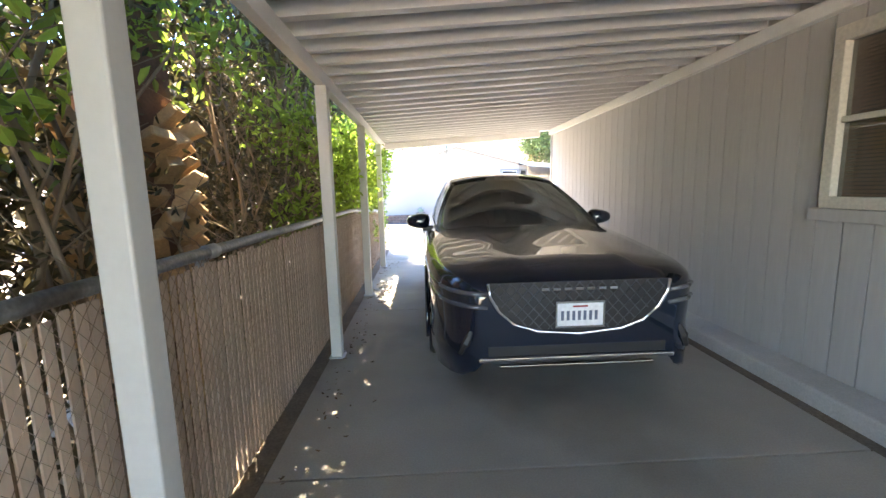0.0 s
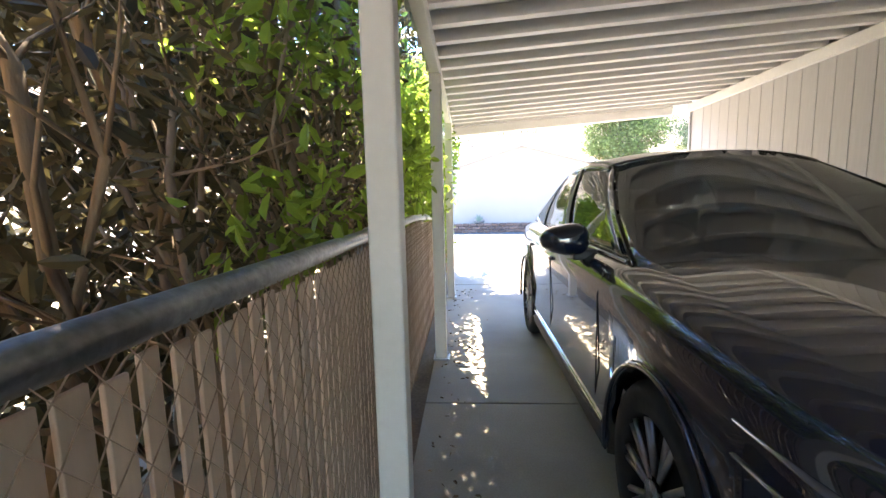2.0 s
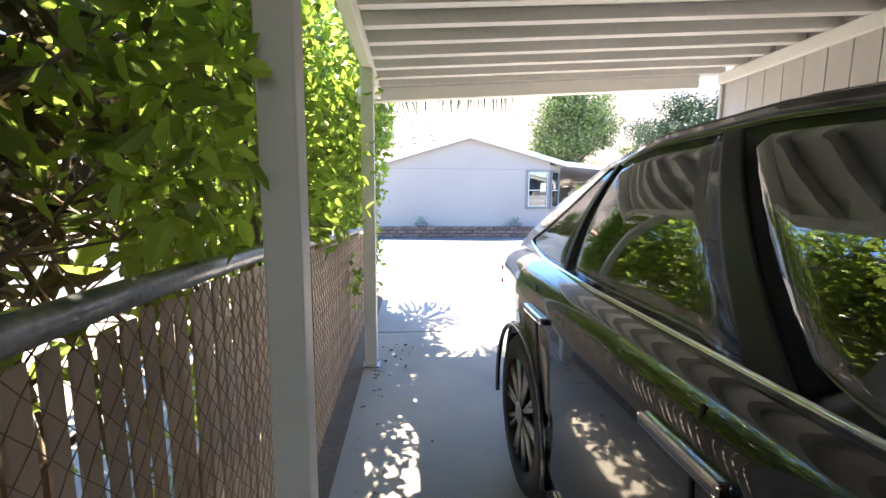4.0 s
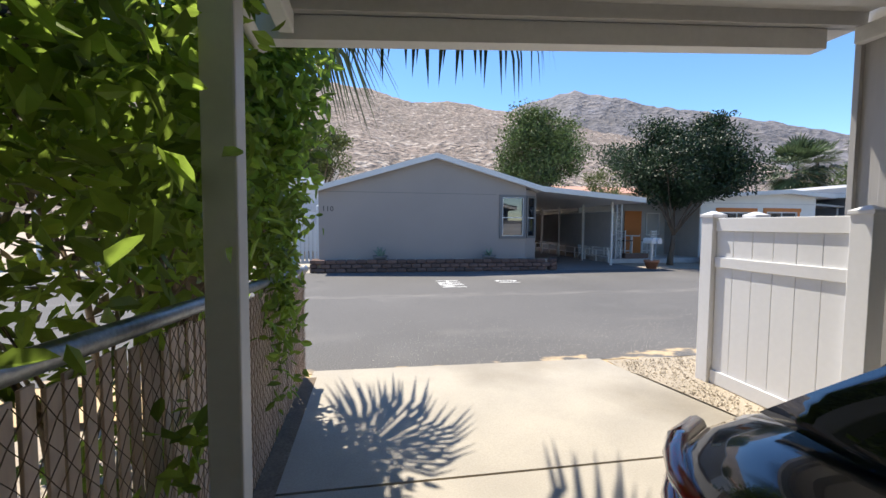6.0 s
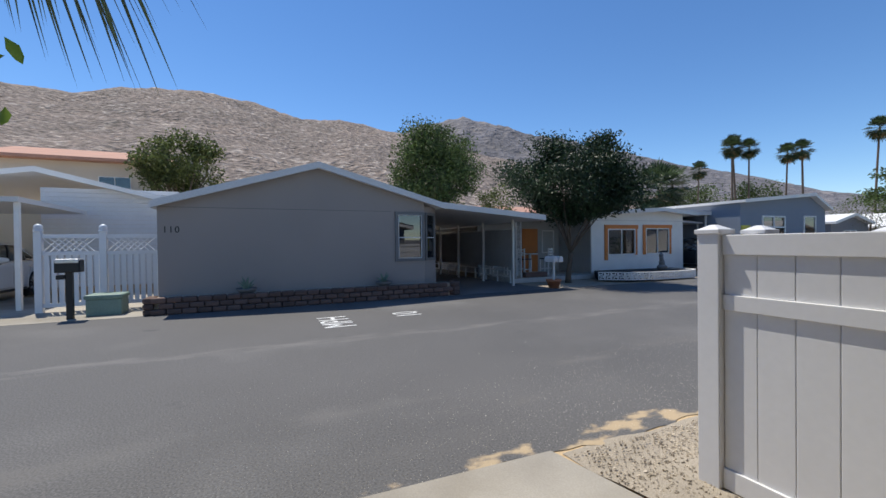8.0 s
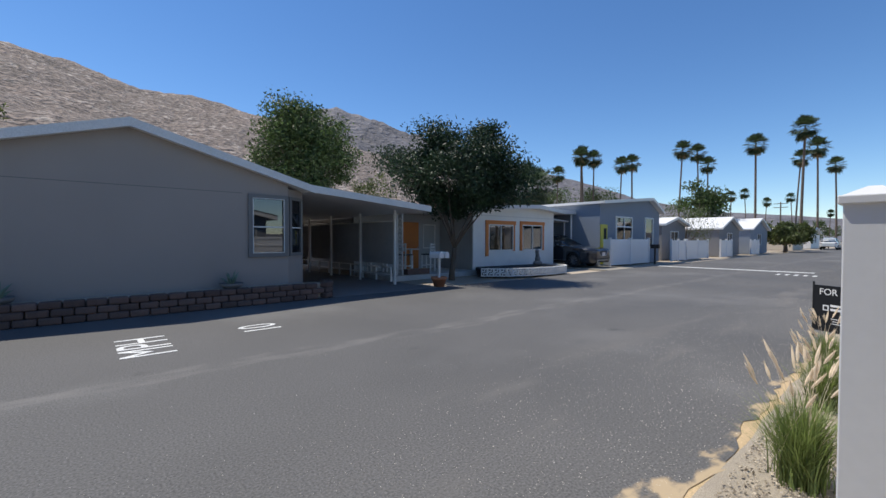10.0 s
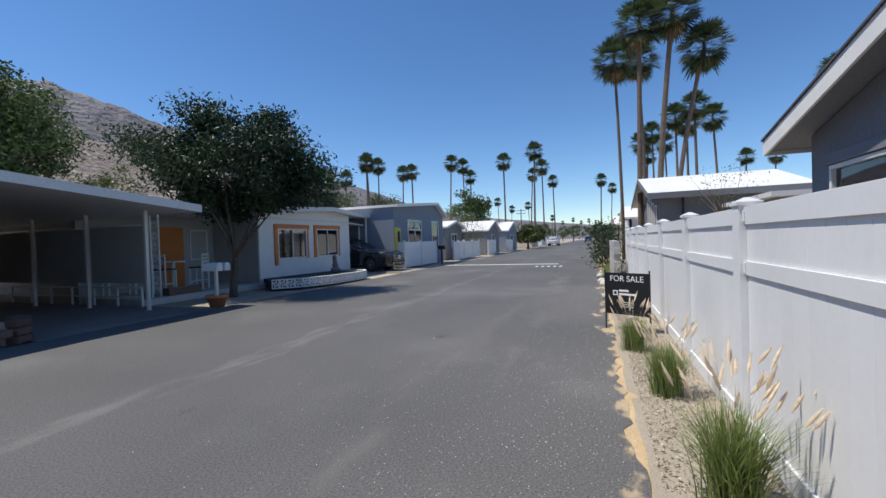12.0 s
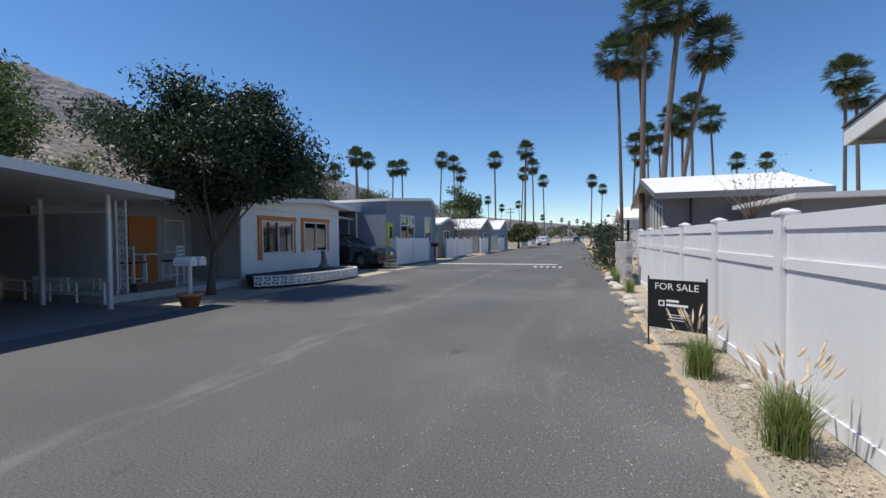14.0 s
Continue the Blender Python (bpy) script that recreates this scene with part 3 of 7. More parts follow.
def suv(at, rz, paint, label, crest=True):
    """A large crossover facing local -y, with its nose at y = 0."""
    car = thing("car", label, "car", at=at, rz=rz)
    L, hw, R = 5.2, 0.985, 0.385
    wf, wr = 1.24, 4.20
    belt = [(0, 0.86), (0.03, 0.915), (0.10, 0.96), (0.25, 0.985), (0.7, 1.015), (1.3, 1.07), (1.75, 1.105), (3.6, 1.12), (4.5, 1.135), (4.9, 1.11), (5.1, 1.04), (5.2, 0.90)]
    plan = [(0.0, 0.66), (0.02, 0.72), (0.07, 0.79), (0.17, 0.86), (0.35, 0.925), (0.7, 0.965), (1.2, 0.985), (3.6, 0.985), (4.3, 0.98), (4.8, 0.93), (5.0, 0.88), (5.12, 0.80), (5.2, 0.66)]
    low = [(0, 0.40), (0.03, 0.32), (0.10, 0.27), (0.4, 0.245), (4.6, 0.26), (5.0, 0.33), (5.2, 0.48)]

    def side_x(y):
        return lin(y, plan)

    def arch(y):
        z = lin(y, low)
        for yw in (wf, wr):
            d = abs(y - yw)
            if d < R + 0.05:
                z = max(z, R + math.sqrt((R + 0.05) ** 2 - d * d))
        return z

    ys = sorted({*np.round(np.linspace(0.4, L - 0.3, 60), 4), 0.0, 0.01, 0.03, 0.06, 0.1, 0.16, 0.24, 0.32, L - 0.22, L - 0.15, L - 0.09, L - 0.05, L - 0.02, L,
                 *[round(yw + s * (R + 0.05) * math.cos(a), 4) for yw in (wf, wr) for s in (-1, 1) for a in np.linspace(0, 1.57, 10)]})
    bm = bmesh.new()
    rings = []
    for y in ys:
        b, p, lo = lin(y, belt), side_x(y), arch(y)
        fl = max(0.0, 1 - min(abs(y - wf), abs(y - wr)) / 0.75) ** 2 * 0.018
        mid = max(lo + 0.02, 0.60)
        hood = y < 1.8
        crown = b + (0.05 * min(1, y / 0.3) if hood else 0.02)
        half = [(p - 0.05, lo), (p - 0.012 + fl, lo + 0.012), (p - 0.004 + fl, max(lo + 0.02, lo * 0.5 + mid * 0.5)), (p - 0.014 + fl * 0.6, mid),
                (p + 0.002 + fl * 0.4, max(mid + 0.02, b - 0.16)), (p, b - 0.10), (p - 0.022, b - 0.045), (p - 0.075, b - 0.008), (p * 0.80, b + 0.012),
                (p * 0.55, crown - 0.006), (p * 0.40, crown + (0.008 if hood and y > 0.1 else 0)), (p * 0.33, crown - 0.008), (0, crown)]
        ring = [bm.verts.new((x, y, z)) for x, z in half] + [bm.verts.new((-x, y, z)) for x, z in half[-2::-1]]
        rings.append(ring)
    n = len(rings[0])
    for a, c in zip(rings, rings[1:]):
        for i in range(n - 1):
            bm.faces.new((a[i], a[i + 1], c[i + 1], c[i]))
    caps = [bm.faces.new(rings[0]), bm.faces.new(rings[-1][::-1])]
    bmesh.ops.recalc_face_normals(bm, faces=bm.faces)
    body = part("body", bm, paint, car, "", True)
    for k in (-1, -2):
        body.data.polygons[k].use_smooth = False
    # greenhouse
    yb0, yt0, yt1, yb1 = 1.72, 2.70, 4.52, 4.95

    def gh(u, v):
        """Side point: u along the length 0..1, v from belt to roof 0..1."""
        yb, yt = yb0 + (yb1 - yb0) * u, yt0 + (yt1 - yt0) * u
        zb = 1.10 + 0.025 * u
        zt = lin(u, [(0, 1.595), (0.12, 1.635), (0.3, 1.66), (0.55, 1.65), (0.8, 1.585), (1, 1.50)])
        taper = 1 - 0.10 * max(0, u - 0.6) / 0.4
        return Vector(((0.865 + (0.625 - 0.865) * (0.35 * v + 0.65 * v * v)) * taper, yb + (yt - yb) * v, zb + (zt - zb) * v))

    bm = bmesh.new()
    N = 30
    rows = []
    for i in range(N + 1):
        u = i / N
        e = gh(u, 1.0)
        rows.append([bm.verts.new((e.x * s, e.y - (0.10 * (1 - s * s) * (1 - u) ** 8) + 0.08 * (1 - s * s) * u ** 8, e.z + 0.065 * (1 - abs(s) ** 2.4))) for s in (1, 0.97, 0.88, 0.7, 0.4, 0, -0.4, -0.7, -0.88, -0.97, -1)])
    for a, c in zip(rows, rows[1:]):
        for i in range(10):
            bm.faces.new((a[i], a[i + 1], c[i + 1], c[i]))
    bmesh.ops.recalc_face_normals(bm, faces=bm.faces)
    roof = part("roof", bm, paint, car, "", True)
    md = roof.modifiers.new("thick", "SOLIDIFY")
    md.thickness, md.offset = 0.025, 0

    bm = bmesh.new()
    prism(bm, [(4.40, 1.545), (4.55, 1.535), (4.80, 1.475), (4.805, 1.455), (4.70, 1.455), (4.40, 1.49)], "x", -0.545, 0.545)
    bmesh.ops.bevel(bm, geom=list(bm.edges), offset=0.008, segments=2, affect="EDGES")
    part("spoiler", bm, paint, car)
    bm = bmesh.new()
    prism(bm, [(4.46, 1.50), (4.74, 1.462), (4.80, 1.36), (4.98, 1.14), (4.90, 1.10), (4.50, 1.30)], "x", -0.60, 0.60)
    bmesh.ops.bevel(bm, geom=list(bm.edges), offset=0.03, segments=3, affect="EDGES")
    part("tailgate", bm, paint, car, "", True)

    def strip(name, us0, us1, v0, v1, m, side, off=0.0, nu=8, nv=8):
        bm = bmesh.new()
        g = []
        for i in range(nu + 1):
            row = []
            for j in range(nv + 1):
                v = v0 + (v1 - v0) * j / nv
                u = us0(v) + (us1(v) - us0(v)) * i / nu
                q = gh(u, v)
                row.append(bm.verts.new((side * (q.x + off), q.y, q.z)))
            g.append(row)
        for i in range(nu):
            for j in range(nv):
                bm.faces.new((g[i][j], g[i + 1][j], g[i + 1][j + 1], g[i][j + 1]))
        bmesh.ops.recalc_face_normals(bm, faces=bm.faces)
        ob = part(name, bm, m, car, "", True)
        md = ob.modifiers.new("thick", "SOLIDIFY")
        md.thickness, md.offset = 0.012, 0
        return ob

    def at(v):
        return lambda t: v

    def rear_curve(v):
        # the rear quarter window sweeps up to a point at the back
        v = min(0.93, max(0.03, v))
        return 0.945 - 0.21 * (v - 0.18) / 0.75 if v > 0.18 else 0.945 - 0.13 * ((0.18 - v) / 0.15) ** 1.5

    for side in (-1, 1):
        strip("pillar", at(0.0), at(0.03), 0, 1, paint, side, 0.004)
        strip("side_window", at(0.03), at(0.36), 0.03, 0.93, M_CARGLASS, side)
        strip("pillar", at(0.36), at(0.395), 0, 1, M_BLACK, side, 0.003)
        strip("side_window", at(0.395), at(0.70), 0.03, 0.93, M_CARGLASS, side)
        strip("pillar", at(0.70), at(0.715), 0, 1, M_BLACK, side, 0.003)
        strip("side_window", at(0.715), rear_curve, 0.03, 0.93, M_CARGLASS, side, 0.0, 8, 18)
        strip("pillar", rear_curve, at(1.0), 0, 1, paint, side, 0.003, 8, 18)
        strip("window_header", at(0.02), at(0.9), 0.93, 1.0, paint, side, 0.004, 24, 1)
        bm = bmesh.new()
        pts = [gh(u, 0.02) for u in (0.02, 0.2, 0.4, 0.6, 0.75)] + [gh(rear_curve(v), v) for v in (0.03, 0.06, 0.09, 0.12, 0.15, 0.175)]
        tube(bm, [(side * (p.x + 0.010), p.y, p.z) for p in pts], [0.011] * (len(pts) - 3) + [0.009, 0.006, 0.003], 6)
        part("window_trim", bm, M_CHROME, car, "chrome window moulding", True)
        bm = bmesh.new()
        pts = [gh(u, 1.0) for u in np.linspace(0.16, 0.52, 10)]
        tube(bm, [(side * (p.x - 0.05), p.y, p.z + (0.012 if 0 < i < 9 else 0.0)) for i, p in enumerate(pts)], [0.014] * 10, 6)
        part("roof_rail", bm, M_BLACK, car, smooth=True)
        # mirror: a blunt housing on a short arm
        mb = bmesh.new()
        bmesh.ops.create_uvsphere(mb, u_segments=20, v_segments=12, radius=1)
        for v in mb.verts:
            v.co = Vector((math.copysign(abs(v.co.x) ** 0.75, v.co.x), math.copysign(abs(v.co.y) ** 0.8, v.co.y), math.copysign(abs(v.co.z) ** 0.75, v.co.z)))
            v.co.z *= 1 - 0.25 * v.co.x * side
            if v.co.y > 0.1:
                v.co.y = 0.1
        bmesh.ops.transform(mb, matrix=Matrix.Translation((side * (hw + 0.075), 2.22, 1.175)) @ Matrix.Diagonal((0.135, 0.11, 0.085, 1)), verts=mb.verts)
        mir = part("mirror", mb, paint, car, "", True)
        xm = sorted((side * (hw - 0.10), side * (hw + 0.03)))
        part("mirror_arm", boxed(*xm, 2.18, 2.27, 1.06, 1.12, bev=0.012), M_BLACK, mir)
        xm = sorted((side * (hw - 0.03), side * (hw + 0.18)))
        part("mirror_glass", boxed(*xm, 2.232, 2.236, 1.115, 1.235), M_CHROME, mir, "silvered mirror glass")
        for yh in (3.0, 3.92):
            x0 = side * (hw - 0.004)
            part("door_handle", boxed(min(x0, x0 + side * 0.032), max(x0, x0 + side * 0.032), yh - 0.12, yh + 0.12, 0.955, 0.985, bev=0.008), M_CHROME, car, "chrome door handle")
        xs = sorted((side * (hw - 0.06), side * (hw - 0.006)))
        part("sill_trim", boxed(*xs, wf + 0.47, wr - 0.47, 0.25, 0.33, bev=0.01), M_BLACK, car)
        xs = sorted((side * (hw - 0.02), side * (hw + 0.006)))
        part("sill_trim", boxed(*xs, wf + 0.5, wr - 0.55, 0.37, 0.385, bev=0.003), M_CHROME, car, "thin chrome sill strip")
        for yw in (wf, wr):
            bm = bmesh.new()
            pts = [(side * (side_x(yw) + 0.006), yw + (R + 0.052) * math.cos(a), R + (R + 0.052) * math.sin(a)) for a in np.linspace(-0.2, math.pi + 0.2, 24)]
            tube(bm, pts, [0.014] * 24, 6)
            part("arch_moulding", bm, paint, car, "", True)
            part("arch_liner", boxed(side * 0.70 - 0.02, side * 0.70 + 0.02, yw - R - 0.05, yw + R + 0.05, 0.2, 0.86), M_DARK, car)
            wheel(car, side * (hw - 0.13), yw, R, 0.24, side)
        for yg, lean in ((1.86, -0.05), (2.96, 0.02), (3.86, 0.14)):
            bm = bmesh.new()
            tube(bm, [(side * (hw - 0.008), yg, 0.40), (side * (hw - 0.006), yg, 0.60), (side * (hw + 0.003), yg + lean * 0.5, 0.95), (side * (hw - 0.018), yg + lean, 1.07)], [0.004] * 4, 4)
            part("door_gap", bm, M_DARK, car)
        # lamps: two thin lines running back along the wing
        for z in (0.86, 0.775):
            bm = bmesh.new()
            pts = []
            for y in (0.012, 0.05, 0.12, 0.25, 0.42, 0.62, 0.85):
                pts.append((side * (side_x(y) + 0.002), y - 0.004, z + 0.03 * y))
            pts = [(side * 0.60, -0.002, z - 0.012)] + pts
            tube(bm, pts, [0.014, 0.018, 0.018, 0.017, 0.016, 0.014, 0.010, 0.005], 8)
            part("headlight", bm, M_LENS, car, "slim clear headlamp line", True)
        for z in (0.985, 0.90):
            bm = bmesh.new()
            pts = [(side * (side_x(y) + 0.002), y, z + (0.02 if y < 4.9 else 0)) for y in (4.90, 4.96, 5.02, 5.08, 5.13, 5.185)]
            tube(bm, pts, [0.008, 0.016, 0.02, 0.022, 0.022, 0.02], 8)
            part("tail_light", bm, M_TAIL, car, "thin red tail lamp line", True)
        bm = bmesh.new()
        tube(bm, [(side * 0.70, 0.035, 0.60), (side * 0.74, 0.03, 0.52), (side * 0.78, 0.06, 0.44)], [0.02, 0.03, 0.02], 6)
        part("air_curtain", bm, M_BLACK, car, "black side intake")
    for name, u, flip in (("windscreen", 0.0, -1), ("rear_window", 1.0, 1)):
        bm = bmesh.new()
        g = []
        for j in range(11):
            v = 0.0 + 1.0 * j / 10
            q = gh(u, v)
            g.append([bm.verts.new((q.x * s * 0.985, q.y + flip * (0.16 if flip < 0 else 0.09) * (1 - s * s) * (1 - 0.4 * v), q.z + 0.055 * v * (1 - abs(s) ** 2.4) + (0.02 * (1 - s * s) if flip < 0 else 0))) for s in np.linspace(-1, 1, 17)])
        for a, c2 in zip(g, g[1:]):
            for i in range(16):
                bm.faces.new((a[i], a[i + 1], c2[i + 1], c2[i]))
        bmesh.ops.recalc_face_normals(bm, faces=bm.faces)
        ob = part(name, bm, M_CARGLASS, car, "", True)
        md = ob.modifiers.new("thick", "SOLIDIFY")
        md.thickness, md.offset = 0.008, 0
    part("cowl", boxed(-0.78, 0.78, 1.62, 1.80, 1.08, 1.115, bev=0.01), M_BLACK, car)
    # crest grille, bumper bar, plate
    if crest:
        edge = [(0.60, 0.925), (0.585, 0.84), (0.53, 0.74), (0.43, 0.655), (0.28, 0.60), (0.0, 0.575)]
    else:
        edge = [(0.45, 0.88), (0.43, 0.80), (0.38, 0.72), (0.30, 0.66), (0.18, 0.63), (0.0, 0.62)]
    outline = edge + [(-x, z) for x, z in edge[-2::-1]]
    bm = bmesh.new()
    prism(bm, outline, "y", -0.004, 0.01)
    grille = part("grille", bm, M_BLACK, car, "black mesh grille")
    bm = bmesh.new()
    top = edge[0][1]
    for i in range(-16, 17):
        for sgn in (-1, 1):
            x0 = i * 0.075
            seg = []
            for q in range(12):
                z = 0.575 + (top - 0.575) * q / 11
                x = x0 + sgn * (z - 0.75) * 0.9
                lim = float(np.interp(z, [p[1] for p in edge[::-1]], [p[0] for p in edge[::-1]]))
                if abs(x) < lim - 0.01:
                    seg.append((x, -0.010, z))
            if len(seg) > 1:
                rod(bm, seg[0], seg[-1], 0.0045, n=4, caps=False)
    tagged(part("mesh_bar", bm, M_LENS, grille), kind="stuff")
    bm = bmesh.new()
    ring = [(x, -0.012, z) for x, z in outline]
    tube(bm, ring, [0.013] * len(ring), 8)
    part("grille_trim", bm, M_CHROME, grille, "chrome grille surround", True)
    part("bumper_bar", boxed(-0.66, 0.66, -0.012, 0.02, 0.39, 0.42, bev=0.008), M_CHROME, car, "chrome lower bumper bar")
    part("bumper_bar", boxed(-0.52, 0.52, -0.006, 0.02, 0.35, 0.365, bev=0.005), M_CHROME, car)
    part("lower_intake", boxed(-0.60, 0.60, -0.003, 0.02, 0.43, 0.50, bev=0.006), M_BLACK, car)
    plate = part("licence_plate", boxed(-0.1525, 0.1525, -0.032, -0.02, 0.635, 0.787, bev=0.003), M_PLATE, car, "white plate in a chrome frame")
    for x0, x1, z0, z1 in ((-0.162, 0.162, 0.622, 0.636), (-0.162, 0.162, 0.786, 0.80), (-0.162, -0.15, 0.636, 0.786), (0.15, 0.162, 0.636, 0.786)):
        part("plate_frame", boxed(x0, x1, -0.036, -0.018, z0, z1, bev=0.002), M_CHROME, plate)
    for i in range(7):
        part("plate_mark", boxed(-0.126 + i * 0.037, -0.107 + i * 0.037, -0.0335, -0.031, 0.672, 0.735), M_PLATEMARK, plate)
    part("plate_mark", boxed(-0.05, 0.05, -0.0335, -0.031, 0.760, 0.770), M_TAIL, plate)
    if crest:
        for i in range(-3, 4):
            part("badge_bar", boxed(i * 0.075 - 0.026, i * 0.075 + 0.026, -0.016, -0.010, 0.868, 0.886, bev=0.003), M_CHROME, grille, "small chrome badge bar")
    # cabin
    for y0 in (2.75, 3.75):
        for x in (-0.38, 0.38):
            bm = boxed(x - 0.25, x + 0.25, y0 + 0.25, y0 + 0.38, 0.7, 1.27, bev=0.05)
            box(bm, x - 0.13, x + 0.13, y0 + 0.30, y0 + 0.38, 1.30, 1.45, bev=0.03)
            part("seat", bm, M_SEAT, car)
    bm = bmesh.new()
    tube(bm, [(-0.38 + 0.18 * math.cos(a), 2.40 + 0.05 * math.sin(a), 1.08 + 0.17 * math.sin(a)) for a in np.linspace(0, 6.28, 24)], [0.014] * 24, 6)
    part("steering_wheel", bm, M_BLACK, car, smooth=True)
    part("dashboard", boxed(-0.76, 0.76, 1.85, 2.30, 0.95, 1.075, bev=0.03), M_BLACK, car)
    part("cabin_floor", boxed(-0.8, 0.8, 1.7, 4.9, 0.42, 0.5), M_DARK, car)
    return car


M_PLATE = mat("plate_white", (0.80, 0.80, 0.80), 0.4, var=0.03, bump=0)
M_PLATEMARK = mat("plate_blue", (0.11, 0.13, 0.19), 0.5, var=0, bump=0)
car_black = suv((0.10, 3.185, 0.0), 0.0, M_PAINT, "glossy black luxury SUV parked under the carport")


# ---- mobile homes ----
M_ROOF_W = mat("white_roof", (0.80, 0.79, 0.77), 0.6, var=0.06, scale=0.6, bump=0.05)
M_FASCIA = mat("fascia_paint", (0.66, 0.65, 0.64), 0.5, var=0.05, scale=1, bump=0.04)
M_CURTAIN = mat("curtain", (0.55, 0.53, 0.50), 0.8, var=0.1, scale=3, bump=0.1)
M_BLUE = mat("blue_grey_stucco", (0.235, 0.27, 0.32), 0.85, var=0.05, scale=0.6, fine=80, bump=0.3)
M_GREYWALL = mat("grey_stucco", (0.22, 0.22, 0.23), 0.85, var=0.06, scale=0.6, fine=80, bump=0.3)
M_ORANGE = mat("orange_paint", (0.62, 0.20, 0.04), 0.55, var=0.08, scale=2, bump=0.05)
M_TILE = mat("red_roof", (0.50, 0.27, 0.19), 0.85, var=0.15, scale=0.8, fine=14, bump=0.4)
M_CREAM = mat("cream_stucco", (0.62, 0.55, 0.45), 0.85, var=0.06, scale=0.5, bump=0.2)


def window(parent, axis, plane, u0, u1, z0, z1, frame_m, split=0, depth=0.07, inside=None, out=-1, bar=0.045, curtain=True):
    """A framed window under a house: frame, sill, panes, something behind. out: which way the face looks."""
    def slab(a, b, c, d, e, f, bev=0.0):
        return boxed(c, d, a, b, e, f, bev=bev) if axis == "y" else boxed(a, b, c, d, e, f, bev=bev)
    w = new("window")
    w.parent = parent
    lo, hi = plane + out * 0.03, plane - out * 0.05
    lo, hi = min(lo, hi), max(lo, hi)
    for a, b, c, d in ((u0, u1, z0, z0 + bar), (u0, u1, z1 - bar, z1), (u0, u0 + bar, z0 + bar, z1 - bar), (u1 - bar, u1, z0 + bar, z1 - bar)):
        part("frame", slab(lo, hi, a, b, c, d, 0.004), frame_m, w)
    n = split + 1
    for i in range(n):
        a = u0 + bar + (u1 - u0 - 2 * bar) * i / n
        b = u0 + bar + (u1 - u0 - 2 * bar) * (i + 1) / n
        q = plane - out * 0.015
        pane = part("pane", slab(min(q, q - out * 0.006), max(q, q - out * 0.006), a, b, z0 + bar, z1 - bar), M_PANE, w)
        if i:
            part("frame", slab(lo + 0.005, hi - 0.005, a - bar * 0.4, a + bar * 0.4, z0 + bar, z1 - bar), frame_m, w)
    if curtain:
        q = plane - out * 0.18
        part("curtain", slab(q - 0.01, q + 0.01, u0 - 0.05, u0 + (u1 - u0) * 0.32, z0 - 0.05, z1 + 0.05), inside or M_CURTAIN, w)
    # an added near-black sheet stands in for the dim room behind
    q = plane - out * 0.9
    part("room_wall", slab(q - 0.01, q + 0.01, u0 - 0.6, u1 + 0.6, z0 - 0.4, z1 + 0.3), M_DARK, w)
    return w


def home(label, x0, x1, y0, y1, eave_l, apex, eave_r, wall_m, roof_m, fascia_m, holes=(), over=0.3, over_x=0.12, base=0.0, thick=0.13, kind="mobile home", corner=(0.0, 0.0)):
    """A gabled home whose gable looks to -y. apex: (x, z); corner: how far the front corner at x1 is cut off along x and y."""
    h = thing("house", label, kind)
    bm = bmesh.new()
    top = min(eave_l, eave_r)
    wall_with_holes(bm, "y", y0, y0 + 0.15, x0, x1 - corner[0], base, top, list(holes))
    part("wall", bm, wall_m, h)
    bm = bmesh.new()
    prism(bm, [(x0, top), (x1 - corner[0], top), (x1 - corner[0], eave_r + (apex[1] - eave_r) * corner[0] / (x1 - apex[0])), (apex[0], apex[1]), (x0, eave_l)], "y", y0, y0 + 0.15)
    part("gable", bm, wall_m, h)
    for xa in (x0, x1 - 0.15):
        part("wall", boxed(xa, xa + 0.15, y0 + (0.15 if xa == x0 else max(0.15, corner[1])), y1, base, (eave_l if xa == x0 else eave_r)), wall_m, h)
    part("wall", boxed(x0, x1, y1 - 0.15, y1, base, top), wall_m, h)
    sl, sr = (apex[1] - eave_l) / (apex[0] - x0), (apex[1] - eave_r) / (x1 - apex[0])
    for xa, za, xb, zb in ((x0 - over_x, eave_l - sl * over_x, apex[0], apex[1]), (apex[0], apex[1], x1 + over_x, eave_r - sr * over_x)):
        bm = bmesh.new()
        prism(bm, [(xa, za), (xb, zb), (xb, zb + thick), (xa, za + thick)], "y", y0 - over + 0.02, y1 + over)
        roof = part("roof", bm, roof_m, h)
        bm = bmesh.new()
        prism(bm, [(xa, za - 0.02), (xb, zb - 0.02), (xb, zb + thick + 0.015), (xa, za + thick + 0.015)], "y", y0 - over - 0.01, y0 - over + 0.02)
        part("fascia", bm, fascia_m, roof)
    return h


# home across the street
front = 20.6
bay = (2.81, 3.69, 0.99, 2.41)
gray_home = home("taupe stucco mobile home with a low white-trimmed gable", -2.85, 4.2, front, 34.0, 2.42, (0.72, 3.50), 2.55, M_STUCCO, M_ROOF_W, M_FASCIA, [bay], over=0.22, base=0.0, corner=(0.5, 0.36))
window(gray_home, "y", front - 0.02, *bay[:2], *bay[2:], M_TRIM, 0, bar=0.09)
bm = bmesh.new()
bw = thing("carport_roof", "flat white metal carport roof beside the taupe home", "carport roof")
prism(bm, [(4.2, 2.54), (7.9, 2.24), (7.9, 2.37), (4.2, 2.68)], "y", 20.9, 33.5)
part("roof_sheet", bm, M_ROOFPAN, bw)
bm = bmesh.new()
prism(bm, [(4.17, 2.53), (7.92, 2.22), (7.92, 2.39), (4.17, 2.70)], "y", 20.38, 20.9)
part("fascia", bm, M_FASCIA, bw)

